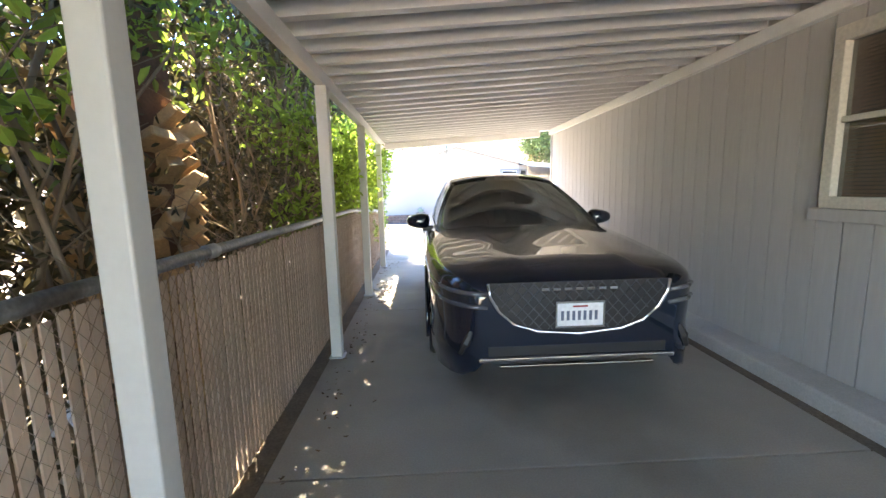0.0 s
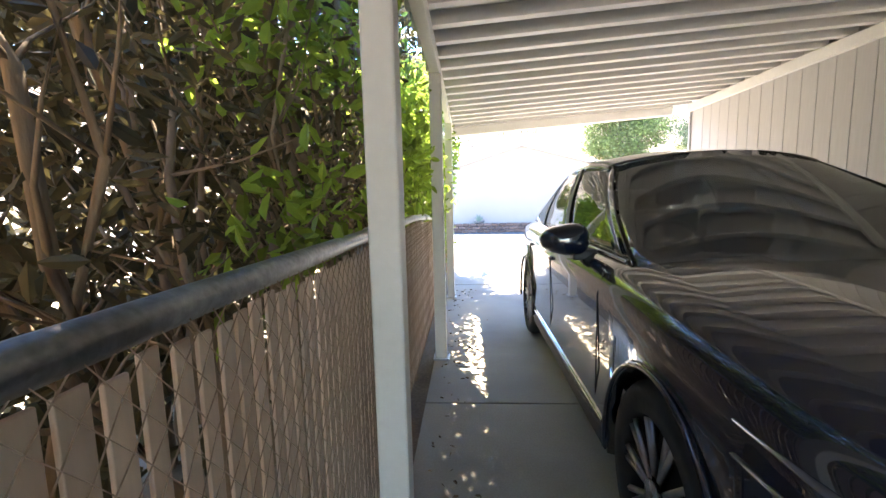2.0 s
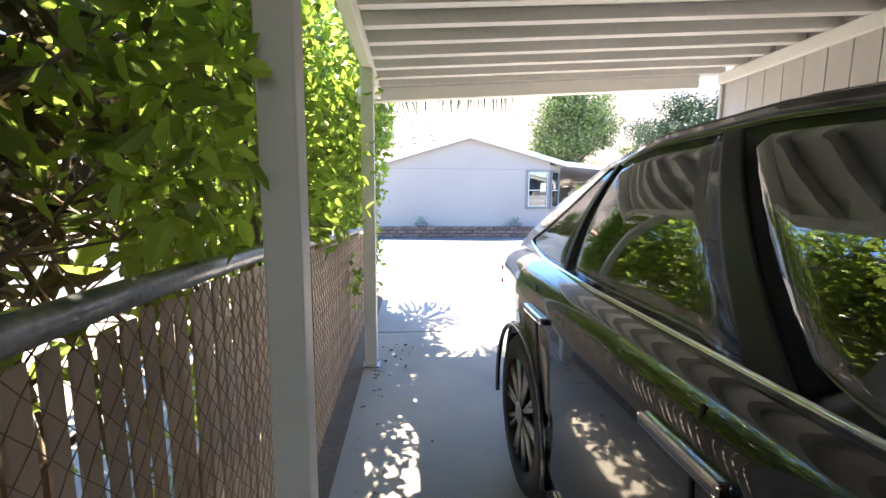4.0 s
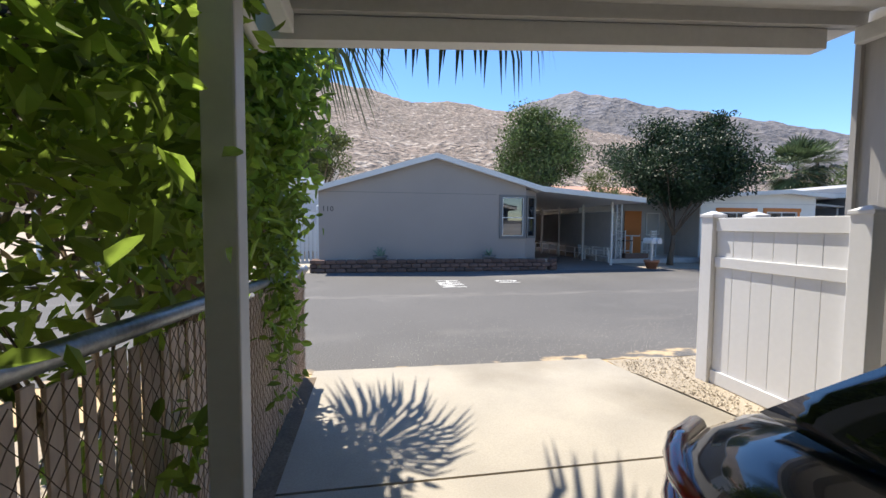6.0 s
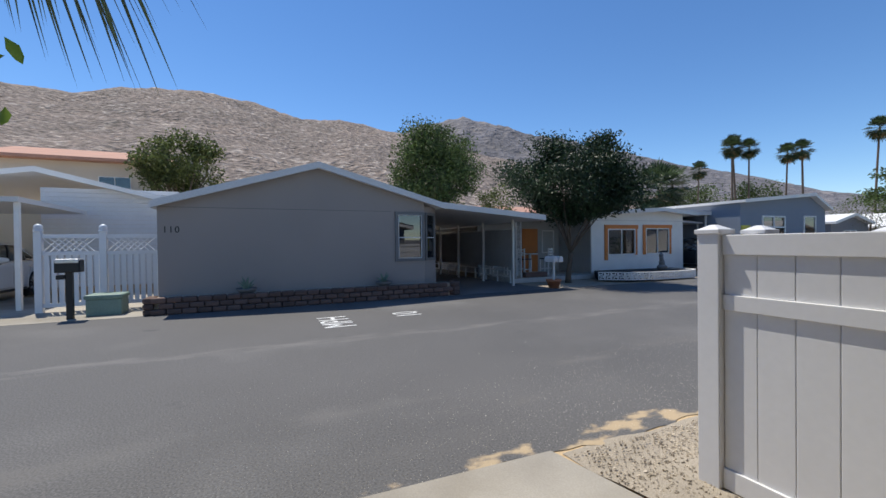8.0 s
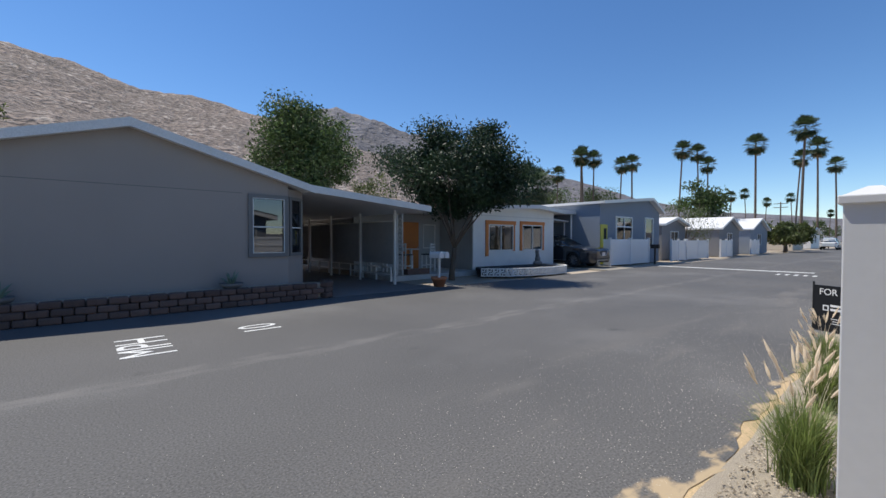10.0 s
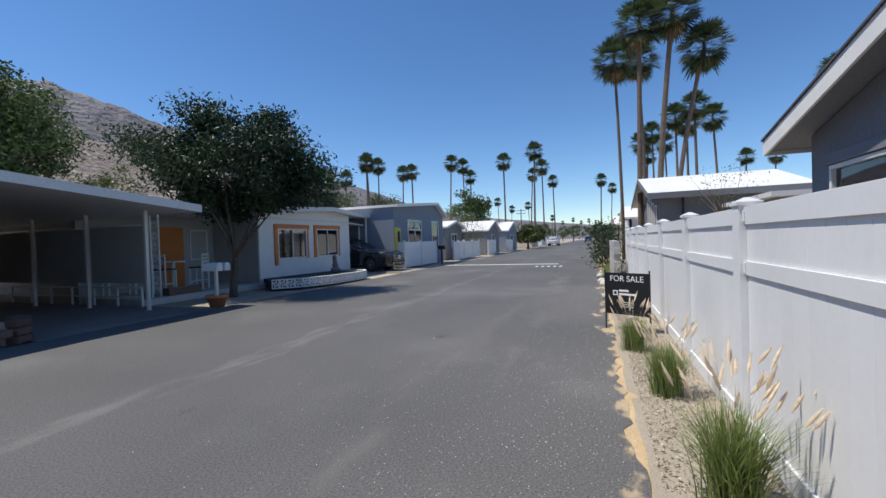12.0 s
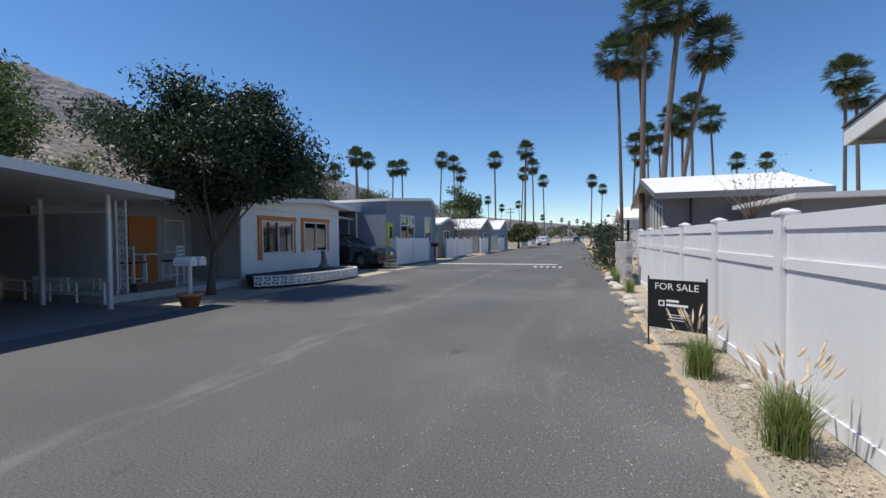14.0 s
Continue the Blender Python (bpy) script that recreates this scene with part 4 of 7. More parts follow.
orange_home = home("white mobile home with orange window trim", 12.25, 18.0, 22.9, 34.0, 2.62, (16.1, 2.86), 2.72, M_WHITE, M_ROOF_W, M_FASCIA, [(13.15, 14.8, 0.9, 2.05), (15.45, 17.0, 0.9, 2.08)], over=0.5, over_x=0.4)
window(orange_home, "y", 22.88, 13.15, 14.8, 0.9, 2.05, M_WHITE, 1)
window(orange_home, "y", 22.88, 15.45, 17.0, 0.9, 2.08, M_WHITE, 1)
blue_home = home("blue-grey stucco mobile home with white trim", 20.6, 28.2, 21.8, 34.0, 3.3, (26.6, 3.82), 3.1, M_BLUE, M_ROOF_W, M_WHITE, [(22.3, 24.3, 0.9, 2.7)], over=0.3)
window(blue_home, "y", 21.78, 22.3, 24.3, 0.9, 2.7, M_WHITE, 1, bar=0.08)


# ---- foliage ----
def leaves(name, centres, size, m, parent, seed=0, flat=0.0, kind="stuff", wide=0.42, droop=0.3, away=None):
    """Folded six-cornered leaves at the given centres, joined into one mesh."""
    r = np.random.default_rng(seed)
    c = np.asarray(centres, float)
    n = len(c)
    d = r.normal(size=(n, 3))
    if away is not None:
        d = d * 0.7 + np.asarray(away) * 0.6
    d[:, 2] = d[:, 2] * (1 - flat) - droop
    d /= np.linalg.norm(d, axis=1)[:, None]
    u = np.cross(d, r.normal(size=(n, 3)))
    u /= np.linalg.norm(u, axis=1)[:, None] + 1e-9
    w = np.cross(d, u)
    s = size * r.uniform(0.65, 1.25, n)[:, None]
    fold = 0.12
    pts = np.stack([c, c + s * (0.35 * d + wide * 0.5 * u + fold * w), c + s * (0.75 * d + wide * 0.36 * u + fold * 0.7 * w),
                    c + s * d, c + s * (0.75 * d - wide * 0.36 * u + fold * 0.7 * w), c + s * (0.35 * d - wide * 0.5 * u + fold * w),
                    c + s * 0.5 * d], axis=1).reshape(-1, 3)
    faces = []
    for b in range(0, n * 7, 7):
        faces += [(b, b + 1, b + 2, b + 6), (b + 6, b + 2, b + 3), (b + 6, b + 3, b + 4), (b, b + 6, b + 4, b + 5)]
    me = bpy.data.meshes.new(name)
    me.from_pydata(pts.tolist(), [], faces)
    ob = link_mesh(name, me, m, parent)
    return tagged(ob, kind=kind)


hedge = thing("hedge", "tall overgrown ficus hedge with bare stems inside", "hedge")
R7 = random.Random(7)


def stem(bm, x, y, r0, tall):
    p = Vector((x, y, -0.03))
    pts, rad = [p.copy()], [r0]
    d = Vector((R7.uniform(-0.12, 0.1), R7.uniform(-0.3, 0.3), 1))
    while p.z < tall:
        d += Vector((R7.uniform(-0.28, 0.28), R7.uniform(-0.3, 0.3), 0))
        d.x, d.y, d.z = max(-0.5, min(0.5, d.x)), max(-0.6, min(0.6, d.y)), 1
        p = p + d.normalized() * 0.34
        if p.x > -2.03:
            p.x = -2.03 - R7.uniform(0, 0.1)
            d.x = -0.2
        pts.append(p.copy())
        rad.append(max(0.005, rad[-1] * 0.9))
    tube(bm, pts, rad, 6)
    for j in range(3, len(pts) - 1):
        for _ in range(2):
            q = pts[j].copy()
            e = Vector((R7.uniform(-0.8, 0.7), R7.uniform(-1, 1), R7.uniform(0.1, 0.9)))
            tw = [q.copy()]
            for _ in range(3):
                e += Vector((R7.uniform(-0.4, 0.4), R7.uniform(-0.4, 0.4), R7.uniform(-0.2, 0.3)))
                q = q + e.normalized() * R7.uniform(0.1, 0.26)
                q.x = min(q.x, -1.99)
                tw.append(q.copy())
            tube(bm, tw, [rad[j] * 0.5, rad[j] * 0.32, rad[j] * 0.2, 0.002], 4)


for k in range(120):
    bm = bmesh.new()
    y = R7.uniform(-1.6, 7.2) if k < 98 else R7.uniform(7.0, 11.2)
    x = -2.12 - abs(R7.gauss(0, 0.4))
    while (x + 2.72) ** 2 + (y - 3.2) ** 2 < 0.25:
        x, y = -2.12 - abs(R7.gauss(0, 0.4)), R7.uniform(-1.6, 7.2)
    stem(bm, x, y, R7.uniform(0.014, 0.034) if k % 7 else R7.uniform(0.045, 0.065), R7.uniform(2.4, 3.6))
    part("stem", bm, M_BARK, hedge, "", True)


def hedge_points(n, y0, y1, x_face, x_back, z0, z1, seed, clump=0.25, per=40, lump=0.0):
    """Leaf places in clumps; the face swells and sinks along the hedge."""
    r = np.random.default_rng(seed)
    k = max(1, n // per)
    y, z = r.uniform(y0, y1, k), r.uniform(z0, z1, k)
    face = x_face + lump * (np.sin(y * 2.1 + seed) + np.sin(z * 2.7 + y) + np.sin(y * 5.3 + z * 3.1) * 0.6) / 2.6
    x = face - np.abs(r.normal(0, 0.38, k)) * (x_face - x_back)
    c = np.stack([np.maximum(x, x_back), y, z], 1)
    return c[r.integers(0, k, n)] + np.clip(r.normal(0, 1, (n, 3)), -1.8, 1.8) * clump * 0.5


def clear_of_path(p):
    """Leaves stay behind the fence up to its rail, and off the walkway above it."""
    p[:, 0] = np.where((p[:, 2] < 1.34) & (p[:, 0] > -1.97), -1.97 - np.abs(p[:, 0] + 1.97), p[:, 0])
    p[:, 0] = np.minimum(p[:, 0], -1.60)
    return sun_gap(p)


def sun_gap(p):
    """A gap in the foliage above the clad palm trunk, through which the sun reaches it."""
    rise = p[:, 2] - 1.5
    hit = (np.abs(p[:, 0] + 2.5 + 0.27 * rise) < 0.5) & (np.abs(p[:, 1] - 3.15 - 0.42 * rise) < 0.62) & (p[:, 2] > 0.9)
    keep = ~hit | (np.arange(len(p)) % 9 == 0)
    return p[keep]


# bright outer foliage towards the street
leaves("foliage", clear_of_path(np.concatenate([hedge_points(4400, 6.4, 9.6, -1.98, -2.6, 1.15, 2.8, 1, 0.26, 40, 0.14), hedge_points(3600, 9.4, 11.45, -1.98, -2.8, 1.15, 3.3, 9, 0.26, 40, 0.14)])), 0.10, M_LEAF, hedge, 1, wide=0.45)
leaves("foliage", clear_of_path(hedge_points(2200, 6.4, 11.5, -2.2, -3.2, 0.1, 2.6, 4, 0.3)), 0.10, M_LEAF, hedge, 4)
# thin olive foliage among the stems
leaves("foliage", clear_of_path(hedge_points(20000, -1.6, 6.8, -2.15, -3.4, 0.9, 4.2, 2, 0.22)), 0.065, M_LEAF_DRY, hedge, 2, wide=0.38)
leaves("foliage", clear_of_path(hedge_points(3000, -1.6, 6.8, -2.0, -3.0, 2.2, 3.9, 3, 0.26)), 0.085, M_LEAF, hedge, 3)
leaves("foliage", clear_of_path(np.concatenate([hedge_points(2600, -1.6, 2.2, -2.05, -2.8, 1.2, 2.4, 8, 0.25), hedge_points(700, 4.2, 5.6, -2.05, -2.5, 1.1, 2.3, 12, 0.22)])), 0.09, M_LEAF, hedge, 8)
# close canopy of dull leaves above the rail, added to block sun dapples
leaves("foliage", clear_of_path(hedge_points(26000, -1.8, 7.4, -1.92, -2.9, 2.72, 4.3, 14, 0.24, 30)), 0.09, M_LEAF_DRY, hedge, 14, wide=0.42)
# a few leaves hang over the top of the clad palm trunk
g = np.random.default_rng(29)
leaves("foliage", np.array([-2.4, 3.0, 2.5]) + np.clip(g.normal(0, 1, (420, 3)), -1.7, 1.7) * np.array([0.16, 0.4, 0.22]), 0.09, M_LEAF, hedge, 30)
# dull dark leaves added behind to shut out sky gaps as deep shade
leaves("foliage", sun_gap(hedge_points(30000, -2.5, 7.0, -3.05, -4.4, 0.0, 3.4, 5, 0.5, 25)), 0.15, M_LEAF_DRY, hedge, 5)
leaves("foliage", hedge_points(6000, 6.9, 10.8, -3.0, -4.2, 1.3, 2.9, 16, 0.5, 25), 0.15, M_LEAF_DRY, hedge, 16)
# boughs that swell over the fence at the street corner
g = np.random.default_rng(23)
bough = np.concatenate([np.array(c) + np.clip(g.normal(0, 1, (n, 3)), -1.7, 1.7) * np.array(s) for c, n, s in (
    ((-2.0, 10.9, 2.75), 1500, (0.2, 0.34, 0.42)), ((-2.0, 11.0, 2.1), 800, (0.14, 0.26, 0.3)), ((-2.15, 10.5, 3.3), 1000, (0.2, 0.4, 0.3)), ((-2.12, 10.2, 1.7), 600, (0.10, 0.4, 0.3)), ((-2.12, 11.1, 1.45), 260, (0.09, 0.2, 0.3)))])
bough[:, 0] = np.minimum(bough[:, 0], -1.56)
leaves("foliage", bough, 0.115, M_LEAF, hedge, 24, wide=0.45)
# a spray that reaches over the rail at the street end, another low on the fence
g = np.random.default_rng(17)
spray = np.concatenate([np.array([-1.86, 10.4, 1.0]) + g.normal(0, 1, (420, 3)) * np.array([0.04, 0.22, 0.3]), np.array([-1.84, 7.75, 1.36]) + g.normal(0, 1, (150, 3)) * np.array([0.05, 0.28, 0.08]),
                        np.array([-1.86, 8.9, 0.75]) + g.normal(0, 1, (40, 3)) * np.array([0.02, 0.1, 0.1])])
leaves("foliage", spray, 0.085, M_LEAF, hedge, 6)

# ---- palm trunk with cut leaf bases behind the fence ----
M_BOOT = mat("palm_boot", (0.47, 0.31, 0.16), 0.85, var=0.25, scale=4, fine=40, fvar=0.2, bump=0.5, rand=0.2)
M_FIBRE = mat("palm_fibre", (0.13, 0.07, 0.04), 0.95, var=0.3, scale=8, fine=60, bump=0.6)
boot_palm = thing("palm_tree", "palm trunk clad in cut tan leaf bases", "palm tree", at=(-2.66, 3.2, 0))
bm = bmesh.new()
tube(bm, [(0, 0, -0.1), (0.02, 0, 1.2), (0.03, 0.02, 2.6), (0.05, 0.02, 4.6)], [0.27, 0.25, 0.23, 0.20], 14)
part("trunk", bm, M_FIBRE, boot_palm, "dark fibrous trunk", True)
boot_me = bpy.data.meshes.new("leaf_base")
bm = bmesh.new()
prof = [(-0.11, 0.0, 0.0), (0.11, 0.0, 0.0), (0.085, 0.16, 0.15), (-0.085, 0.16, 0.15), (-0.09, -0.05, 0.06), (0.09, -0.05, 0.06), (0.065, 0.10, 0.215), (-0.065, 0.10, 0.215)]
vs = [bm.verts.new(p) for p in prof]
for q in ((0, 1, 2, 3), (4, 7, 6, 5), (0, 4, 5, 1), (3, 2, 6, 7), (0, 3, 7, 4), (1, 5, 6, 2)):
    bm.faces.new([vs[k] for k in q])
bmesh.ops.recalc_face_normals(bm, faces=bm.faces)
bmesh.ops.bevel(bm, geom=list(bm.edges), offset=0.008, segments=1, affect="EDGES")
bm.to_mesh(boot_me)
bm.free()
boot_me.materials.append(M_BOOT)
for i in range(124):
    a = i * 2.399963 + R7.uniform(-0.15, 0.15)
    z = 0.05 + i * 0.0150
    ob = piece("leaf_base", boot_me, boot_palm, (0.235 * math.cos(a), 0.235 * math.sin(a), z), a - math.pi / 2, (R7.uniform(0.62, 0.9), R7.uniform(0.75, 1.25), R7.uniform(0.65, 1.0)))
    ob.rotation_euler = (R7.uniform(-0.28, 0.12), R7.uniform(-0.22, 0.22), a - math.pi / 2 + R7.uniform(-0.25, 0.25))

# ---- leaf litter on the concrete ----
litter = []
g = np.random.default_rng(31)
for _ in range(150):
    y = g.uniform(1.5, 9.5)
    litter.append((-1.72 + abs(g.normal(0, 0.16)), y, 0.006))
leaves("leaf_litter", np.array(litter), 0.035, mat("dry_leaf", (0.16, 0.10, 0.05), 0.9, island=0.5, bump=0), None, 32, flat=0.97, droop=0.0)
tagged(bpy.data.objects["leaf_litter"], "dry brown leaves scattered along the fence foot", "leaf litter", kind="stuff")


# ---- mountains ----
M_ROCK = mat("mountain_rock", (0.215, 0.168, 0.138), 0.95, var=0.25, scale=0.02, fine=0.30, fvar=0.75, bump=1.0, bdist=5.0, stain=((0.42, 0.36, 0.31), 0.16, 0.53))
# the distant rock carries a slight blue-grey haze in its base colour
M_ROCK_HAZED = mat("haze_tinted_rock", (0.150, 0.142, 0.152), 0.95, var=0.3, scale=0.006, fine=0.06, fvar=0.4, bump=1.0, bdist=14.0, stain=((0.25, 0.22, 0.205), 0.02, 0.55))


def ridge(name, knots, r0, r1, m, label, step=0.35, n=34, rough=1.0, seed=0.0):
    """A mountain side: the crest height follows the compass bearing, gullies and boulders by noise."""
    bm = bmesh.new()
    az = np.arange(knots[0][0], knots[-1][0] + 0.01, step)
    rows = []
    for a in az:
        el = lin(a, knots)
        crest = math.tan(radians(el)) * r1
        row = []
        for j in range(n + 5):
            s = j / n
            r = r0 + (r1 - r0) * s
            x, y = r * math.sin(radians(a)), r * math.cos(radians(a))
            if s <= 1:
                z = crest * (0.12 * s + 0.88 * s ** 1.25)
            else:
                z = crest * (1 - (s - 1) * 2.5)
            g = noise.fractal((x * 0.006 + seed, y * 0.006, 0.3), 1.0, 2.0, 5)
            f = noise.fractal((x * 0.035 + seed, y * 0.035, 4.3), 0.9, 2.0, 4)
            amp = min(1.0, s * 3) * crest
            z += rough * (0.10 * amp * g * (1 - 0.75 * s) + 0.022 * amp * f)
            row.append(bm.verts.new((x, y, max(z, -0.5) if s < 0.99 else z)))
        rows.append(row)
    for a, b in zip(rows, rows[1:]):
        for j in range(n + 4):
            bm.faces.new((a[j], a[j + 1], b[j + 1], b[j]))
    bmesh.ops.recalc_face_normals(bm, faces=bm.faces)
    ob = part(name, bm, m)
    for p in ob.data.polygons:
        p.use_smooth = True
    return tagged(ob, label, "mountain", kind="structure")


ridge("mountain_near", [(-100, 9), (-60, 13.5), (-30, 15), (-18, 15.4), (-12.8, 16.8), (-5.7, 18.0), (0, 17.1), (4.3, 16.2), (10, 15.9), (17, 14.9), (25, 13.2), (32, 11.2), (40, 9.0), (48, 6.5), (56, 3.5), (64, 0.6)],
      110, 520, M_ROCK, "rocky tan boulder-strewn desert mountainside", 0.3, 44)
ridge("mountain_far", [(8, 6), (15, 12.5), (20, 15.5), (24, 16.3), (26.9, 17.0), (30, 15.9), (32.5, 15.4), (37, 14.1), (43.7, 12.4), (48.7, 10.7), (55, 8.7), (60, 7.2), (66, 5.0), (75, 3.2), (90, 1.6), (110, 0.9), (140, 0.8), (180, 0.6)],
      700, 1500, M_ROCK_HAZED, "bare brown mountain ridge far behind the homes, tinted bluish for haze", 0.4, 26, 0.8, 7.7)

# ---- trees ----
M_TREE_LEAF = mat("tree_leaf", (0.075, 0.115, 0.032), 0.5, var=0.3, scale=0.8, island=0.55, bump=0, through=0.25)
M_TREE_DARK = mat("dark_tree_leaf", (0.022, 0.048, 0.016), 0.5, var=0.3, scale=0.8, island=0.5, bump=0, through=0.12)
M_TREE_LIGHT = mat("light_tree_leaf", (0.10, 0.125, 0.035), 0.5, var=0.3, scale=0.8, island=0.5, bump=0, through=0.3)
M_TRUNK = mat("grey_bark", (0.13, 0.10, 0.075), 0.9, var=0.3, scale=5, fine=40, bump=0.6, stretch=(1, 1, 0.3))


def tree(at, h_fork, centre, radii, n_leaf, leaf, m, label, seed, trunk_r=0.12, clumps=60, name="tree", group="", lobes=()):
    """Tapered trunk, limbs to each clump, and clumps of leaves. centre and radii are relative to the foot."""
    t = thing(name, label, "tree" if name == "tree" else name, group, at=at)
    r = random.Random(seed)
    c, rd = Vector(centre), Vector(radii)
    bm = bmesh.new()
    fork = Vector((c.x * 0.35, c.y * 0.35, h_fork))
    tube(bm, [(0, 0, -0.05), (0.02, 0, h_fork * 0.3), (fork.x * 0.6 + 0.03, fork.y * 0.6, h_fork * 0.7), fork], [trunk_r * 1.25, trunk_r, trunk_r * 0.9, trunk_r * 0.8], 10)
    spots = []
    while len(spots) < clumps:
        v = Vector((r.uniform(-1, 1), r.uniform(-1, 1), r.uniform(-1, 1)))
        if 0.35 < v.length < 1.0 + 0.18 * r.random():
            q = c + Vector((v.x * rd.x, v.y * rd.y, v.z * rd.z))
            spots.append(q)
    for lc, lr, ln in lobes:
        spots += [Vector(lc) + Vector((r.uniform(-1, 1) * lr[0], r.uniform(-1, 1) * lr[1], r.uniform(-1, 1) * lr[2])) for _ in range(ln)]
    r.shuffle(spots)
    for q in spots[: clumps // (2 if n_leaf < 30000 else 5)]:
        mid = fork.lerp(q, 0.5) + Vector((r.uniform(-0.2, 0.2), r.uniform(-0.2, 0.2), r.uniform(0, 0.25))) * rd.x * 0.3
        tube(bm, [fork, fork.lerp(mid, 0.5) + Vector((0, 0, 0.05)), mid, q], [trunk_r * 0.5, trunk_r * 0.36, trunk_r * 0.22, trunk_r * 0.06], 6)
    part("trunk", bm, M_TRUNK, t, "", True)
    g = np.random.default_rng(seed)
    s = np.array([tuple(p) for p in spots])
    idx = g.integers(0, len(s), n_leaf)
    size = min(rd) * 0.26
    off = np.clip(g.normal(0, 1, (n_leaf, 3)), -1.6, 1.6) * size * g.uniform(0.5, 1.1, len(s))[idx][:, None] * np.array([1.1, 1.1, 0.75])
    leaves("crown", s[idx] + off, leaf, m, t, seed, droop=0.15, kind="")
    return t


tree((9.95, 21.7, 0), 1.1, (0.0, -0.4, 3.6), (1.5, 1.8, 1.4), 40000, 0.12, M_TREE_DARK, "dense dark green shade tree with a forked trunk at the kerb", 11, 0.10, 62,
     lobes=(((0.9, -1.7, 3.35), (0.6, 0.8, 0.6), 9), ((-0.7, 1.9, 4.3), (0.5, 1.0, 0.22), 7), ((-0.3, 0.1, 4.95), (0.5, 0.5, 0.4), 6), ((0.5, -1.0, 4.7), (0.3, 0.4, 0.5), 5), ((-1.0, 0.8, 3.9), (0.5, 0.6, 0.5), 6)))
tree((9.6, 33.8, 0), 3.0, (0, 0, 6.1), (2.4, 2.2, 2.7), 26000, 0.19, M_TREE_LEAF, "tall round green tree behind the taupe home", 12, 0.2, 70)
tree((8.6, 33.0, 0), 1.8, (0, 0, 3.9), (1.1, 1.1, 1.3), 1800, 0.15, M_TREE_LIGHT, "pale young tree beside the tall round tree", 18, 0.09, 26)
tree((-5.2, 41, 0), 3.0, (0, 0, 6.9), (2.2, 2.0, 1.7), 8000, 0.24, M_TREE_LIGHT, "yellow-green round tree behind the homes", 13, 0.2, 40)
tree((15.6, 36, 0), 2.0, (0, 0, 4.6), (1.2, 1.2, 1.4), 1800, 0.18, M_TREE_LIGHT, "small light green tree between the homes", 14, 0.1, 26)
tree((35.0, 22.6, 0), 0.6, (0, 0, 2.6), (1.9, 1.8, 1.5), 3200, 0.10, M_TREE_LIGHT, "open palo verde tree with green branches", 15, 0.12, 60)
for i, (x, y, z, w, m) in enumerate(((58, 50, 6.6, 3.4, M_TREE_LEAF), (70, 49, 7.0, 3.6, M_TREE_LEAF), (61, 20.8, 2.2, 2.4, M_TREE_LIGHT), (66, 21.5, 2.0, 2.2, M_TREE_LIGHT), (120, 27, 3.6, 4.5, M_TREE_LEAF), (150, 9, 4.0, 5.0, M_TREE_LEAF), (185, 20, 4.2, 6.0, M_TREE_LEAF), (52, 27, 5.0, 2.0, M_TREE_LEAF), (215, 13, 4.0, 6.5, M_TREE_LEAF), (205, 26, 4.4, 6.5, M_TREE_LEAF))):
    tree((x, y, 0), z * 0.35, (0, 0, z), (w, w, z * 0.5), 3600, 0.36, m, "rounded desert tree far down the street", 30 + i, 0.16, 32)

# ---- fan palms ----
M_PALM = mat("palm_frond", (0.062, 0.095, 0.042), 0.5, var=0.25, scale=1, island=0.4, bump=0, through=0.25)
M_PALM_DRY = mat("dry_palm_frond", (0.34, 0.24, 0.135), 0.8, var=0.25, scale=1, island=0.3, bump=0, through=0.2)
M_PALM_TRUNK = mat("palm_trunk", (0.145, 0.11, 0.085), 0.95, var=0.2, scale=2, fine=14, fvar=0.2, bump=0.6, stretch=(1, 1, 3))


def frond_mesh(name, dirs, stem, blade, m, parent, seed, leaflets=13, wide=0.05, droop=0.5, kind=""):
    """Fan fronds: a stalk and a fan of narrow leaflets that droop at the tips."""
    r = random.Random(seed)
    verts, faces = [], []
    for d, ln in dirs:
        d = Vector(d).normalized()
        side = d.cross(Vector((0, 0, 1)))
        side = side.normalized() if side.length > 1e-3 else Vector((1, 0, 0))
        up = side.cross(d)
        q = d * stem * ln
        i0 = len(verts)
        verts += [side * 0.02, -side * 0.02, q - side * 0.012, q + side * 0.012]
        faces.append((i0, i0 + 1, i0 + 2, i0 + 3))
        for k in range(leaflets):
            a = (k / (leaflets - 1) - 0.5) * 2.5
            e = d * math.cos(a) + side * math.sin(a) + up * (0.18 * abs(math.sin(a)) + r.uniform(-0.06, 0.06))
            l = blade * ln * r.uniform(0.85, 1.1) * (0.75 + 0.25 * math.cos(a))
            w = side * math.cos(a) - d * math.sin(a)
            mid = q + e * l * 0.6 - Vector((0, 0, 0.06 * droop * l))
            tip = q + e * l * 0.93 - Vector((0, 0, 0.38 * droop * l))
            i0 = len(verts)
            verts += [q, mid + w * wide * l * 0.5, tip, mid - w * wide * l * 0.5]
            faces.append((i0, i0 + 1, i0 + 2, i0 + 3))
    me = bpy.data.meshes.new(name)
    me.from_pydata([tuple(v) for v in verts], [], faces)
    ob = link_mesh(name, me, m, parent)
    return ob


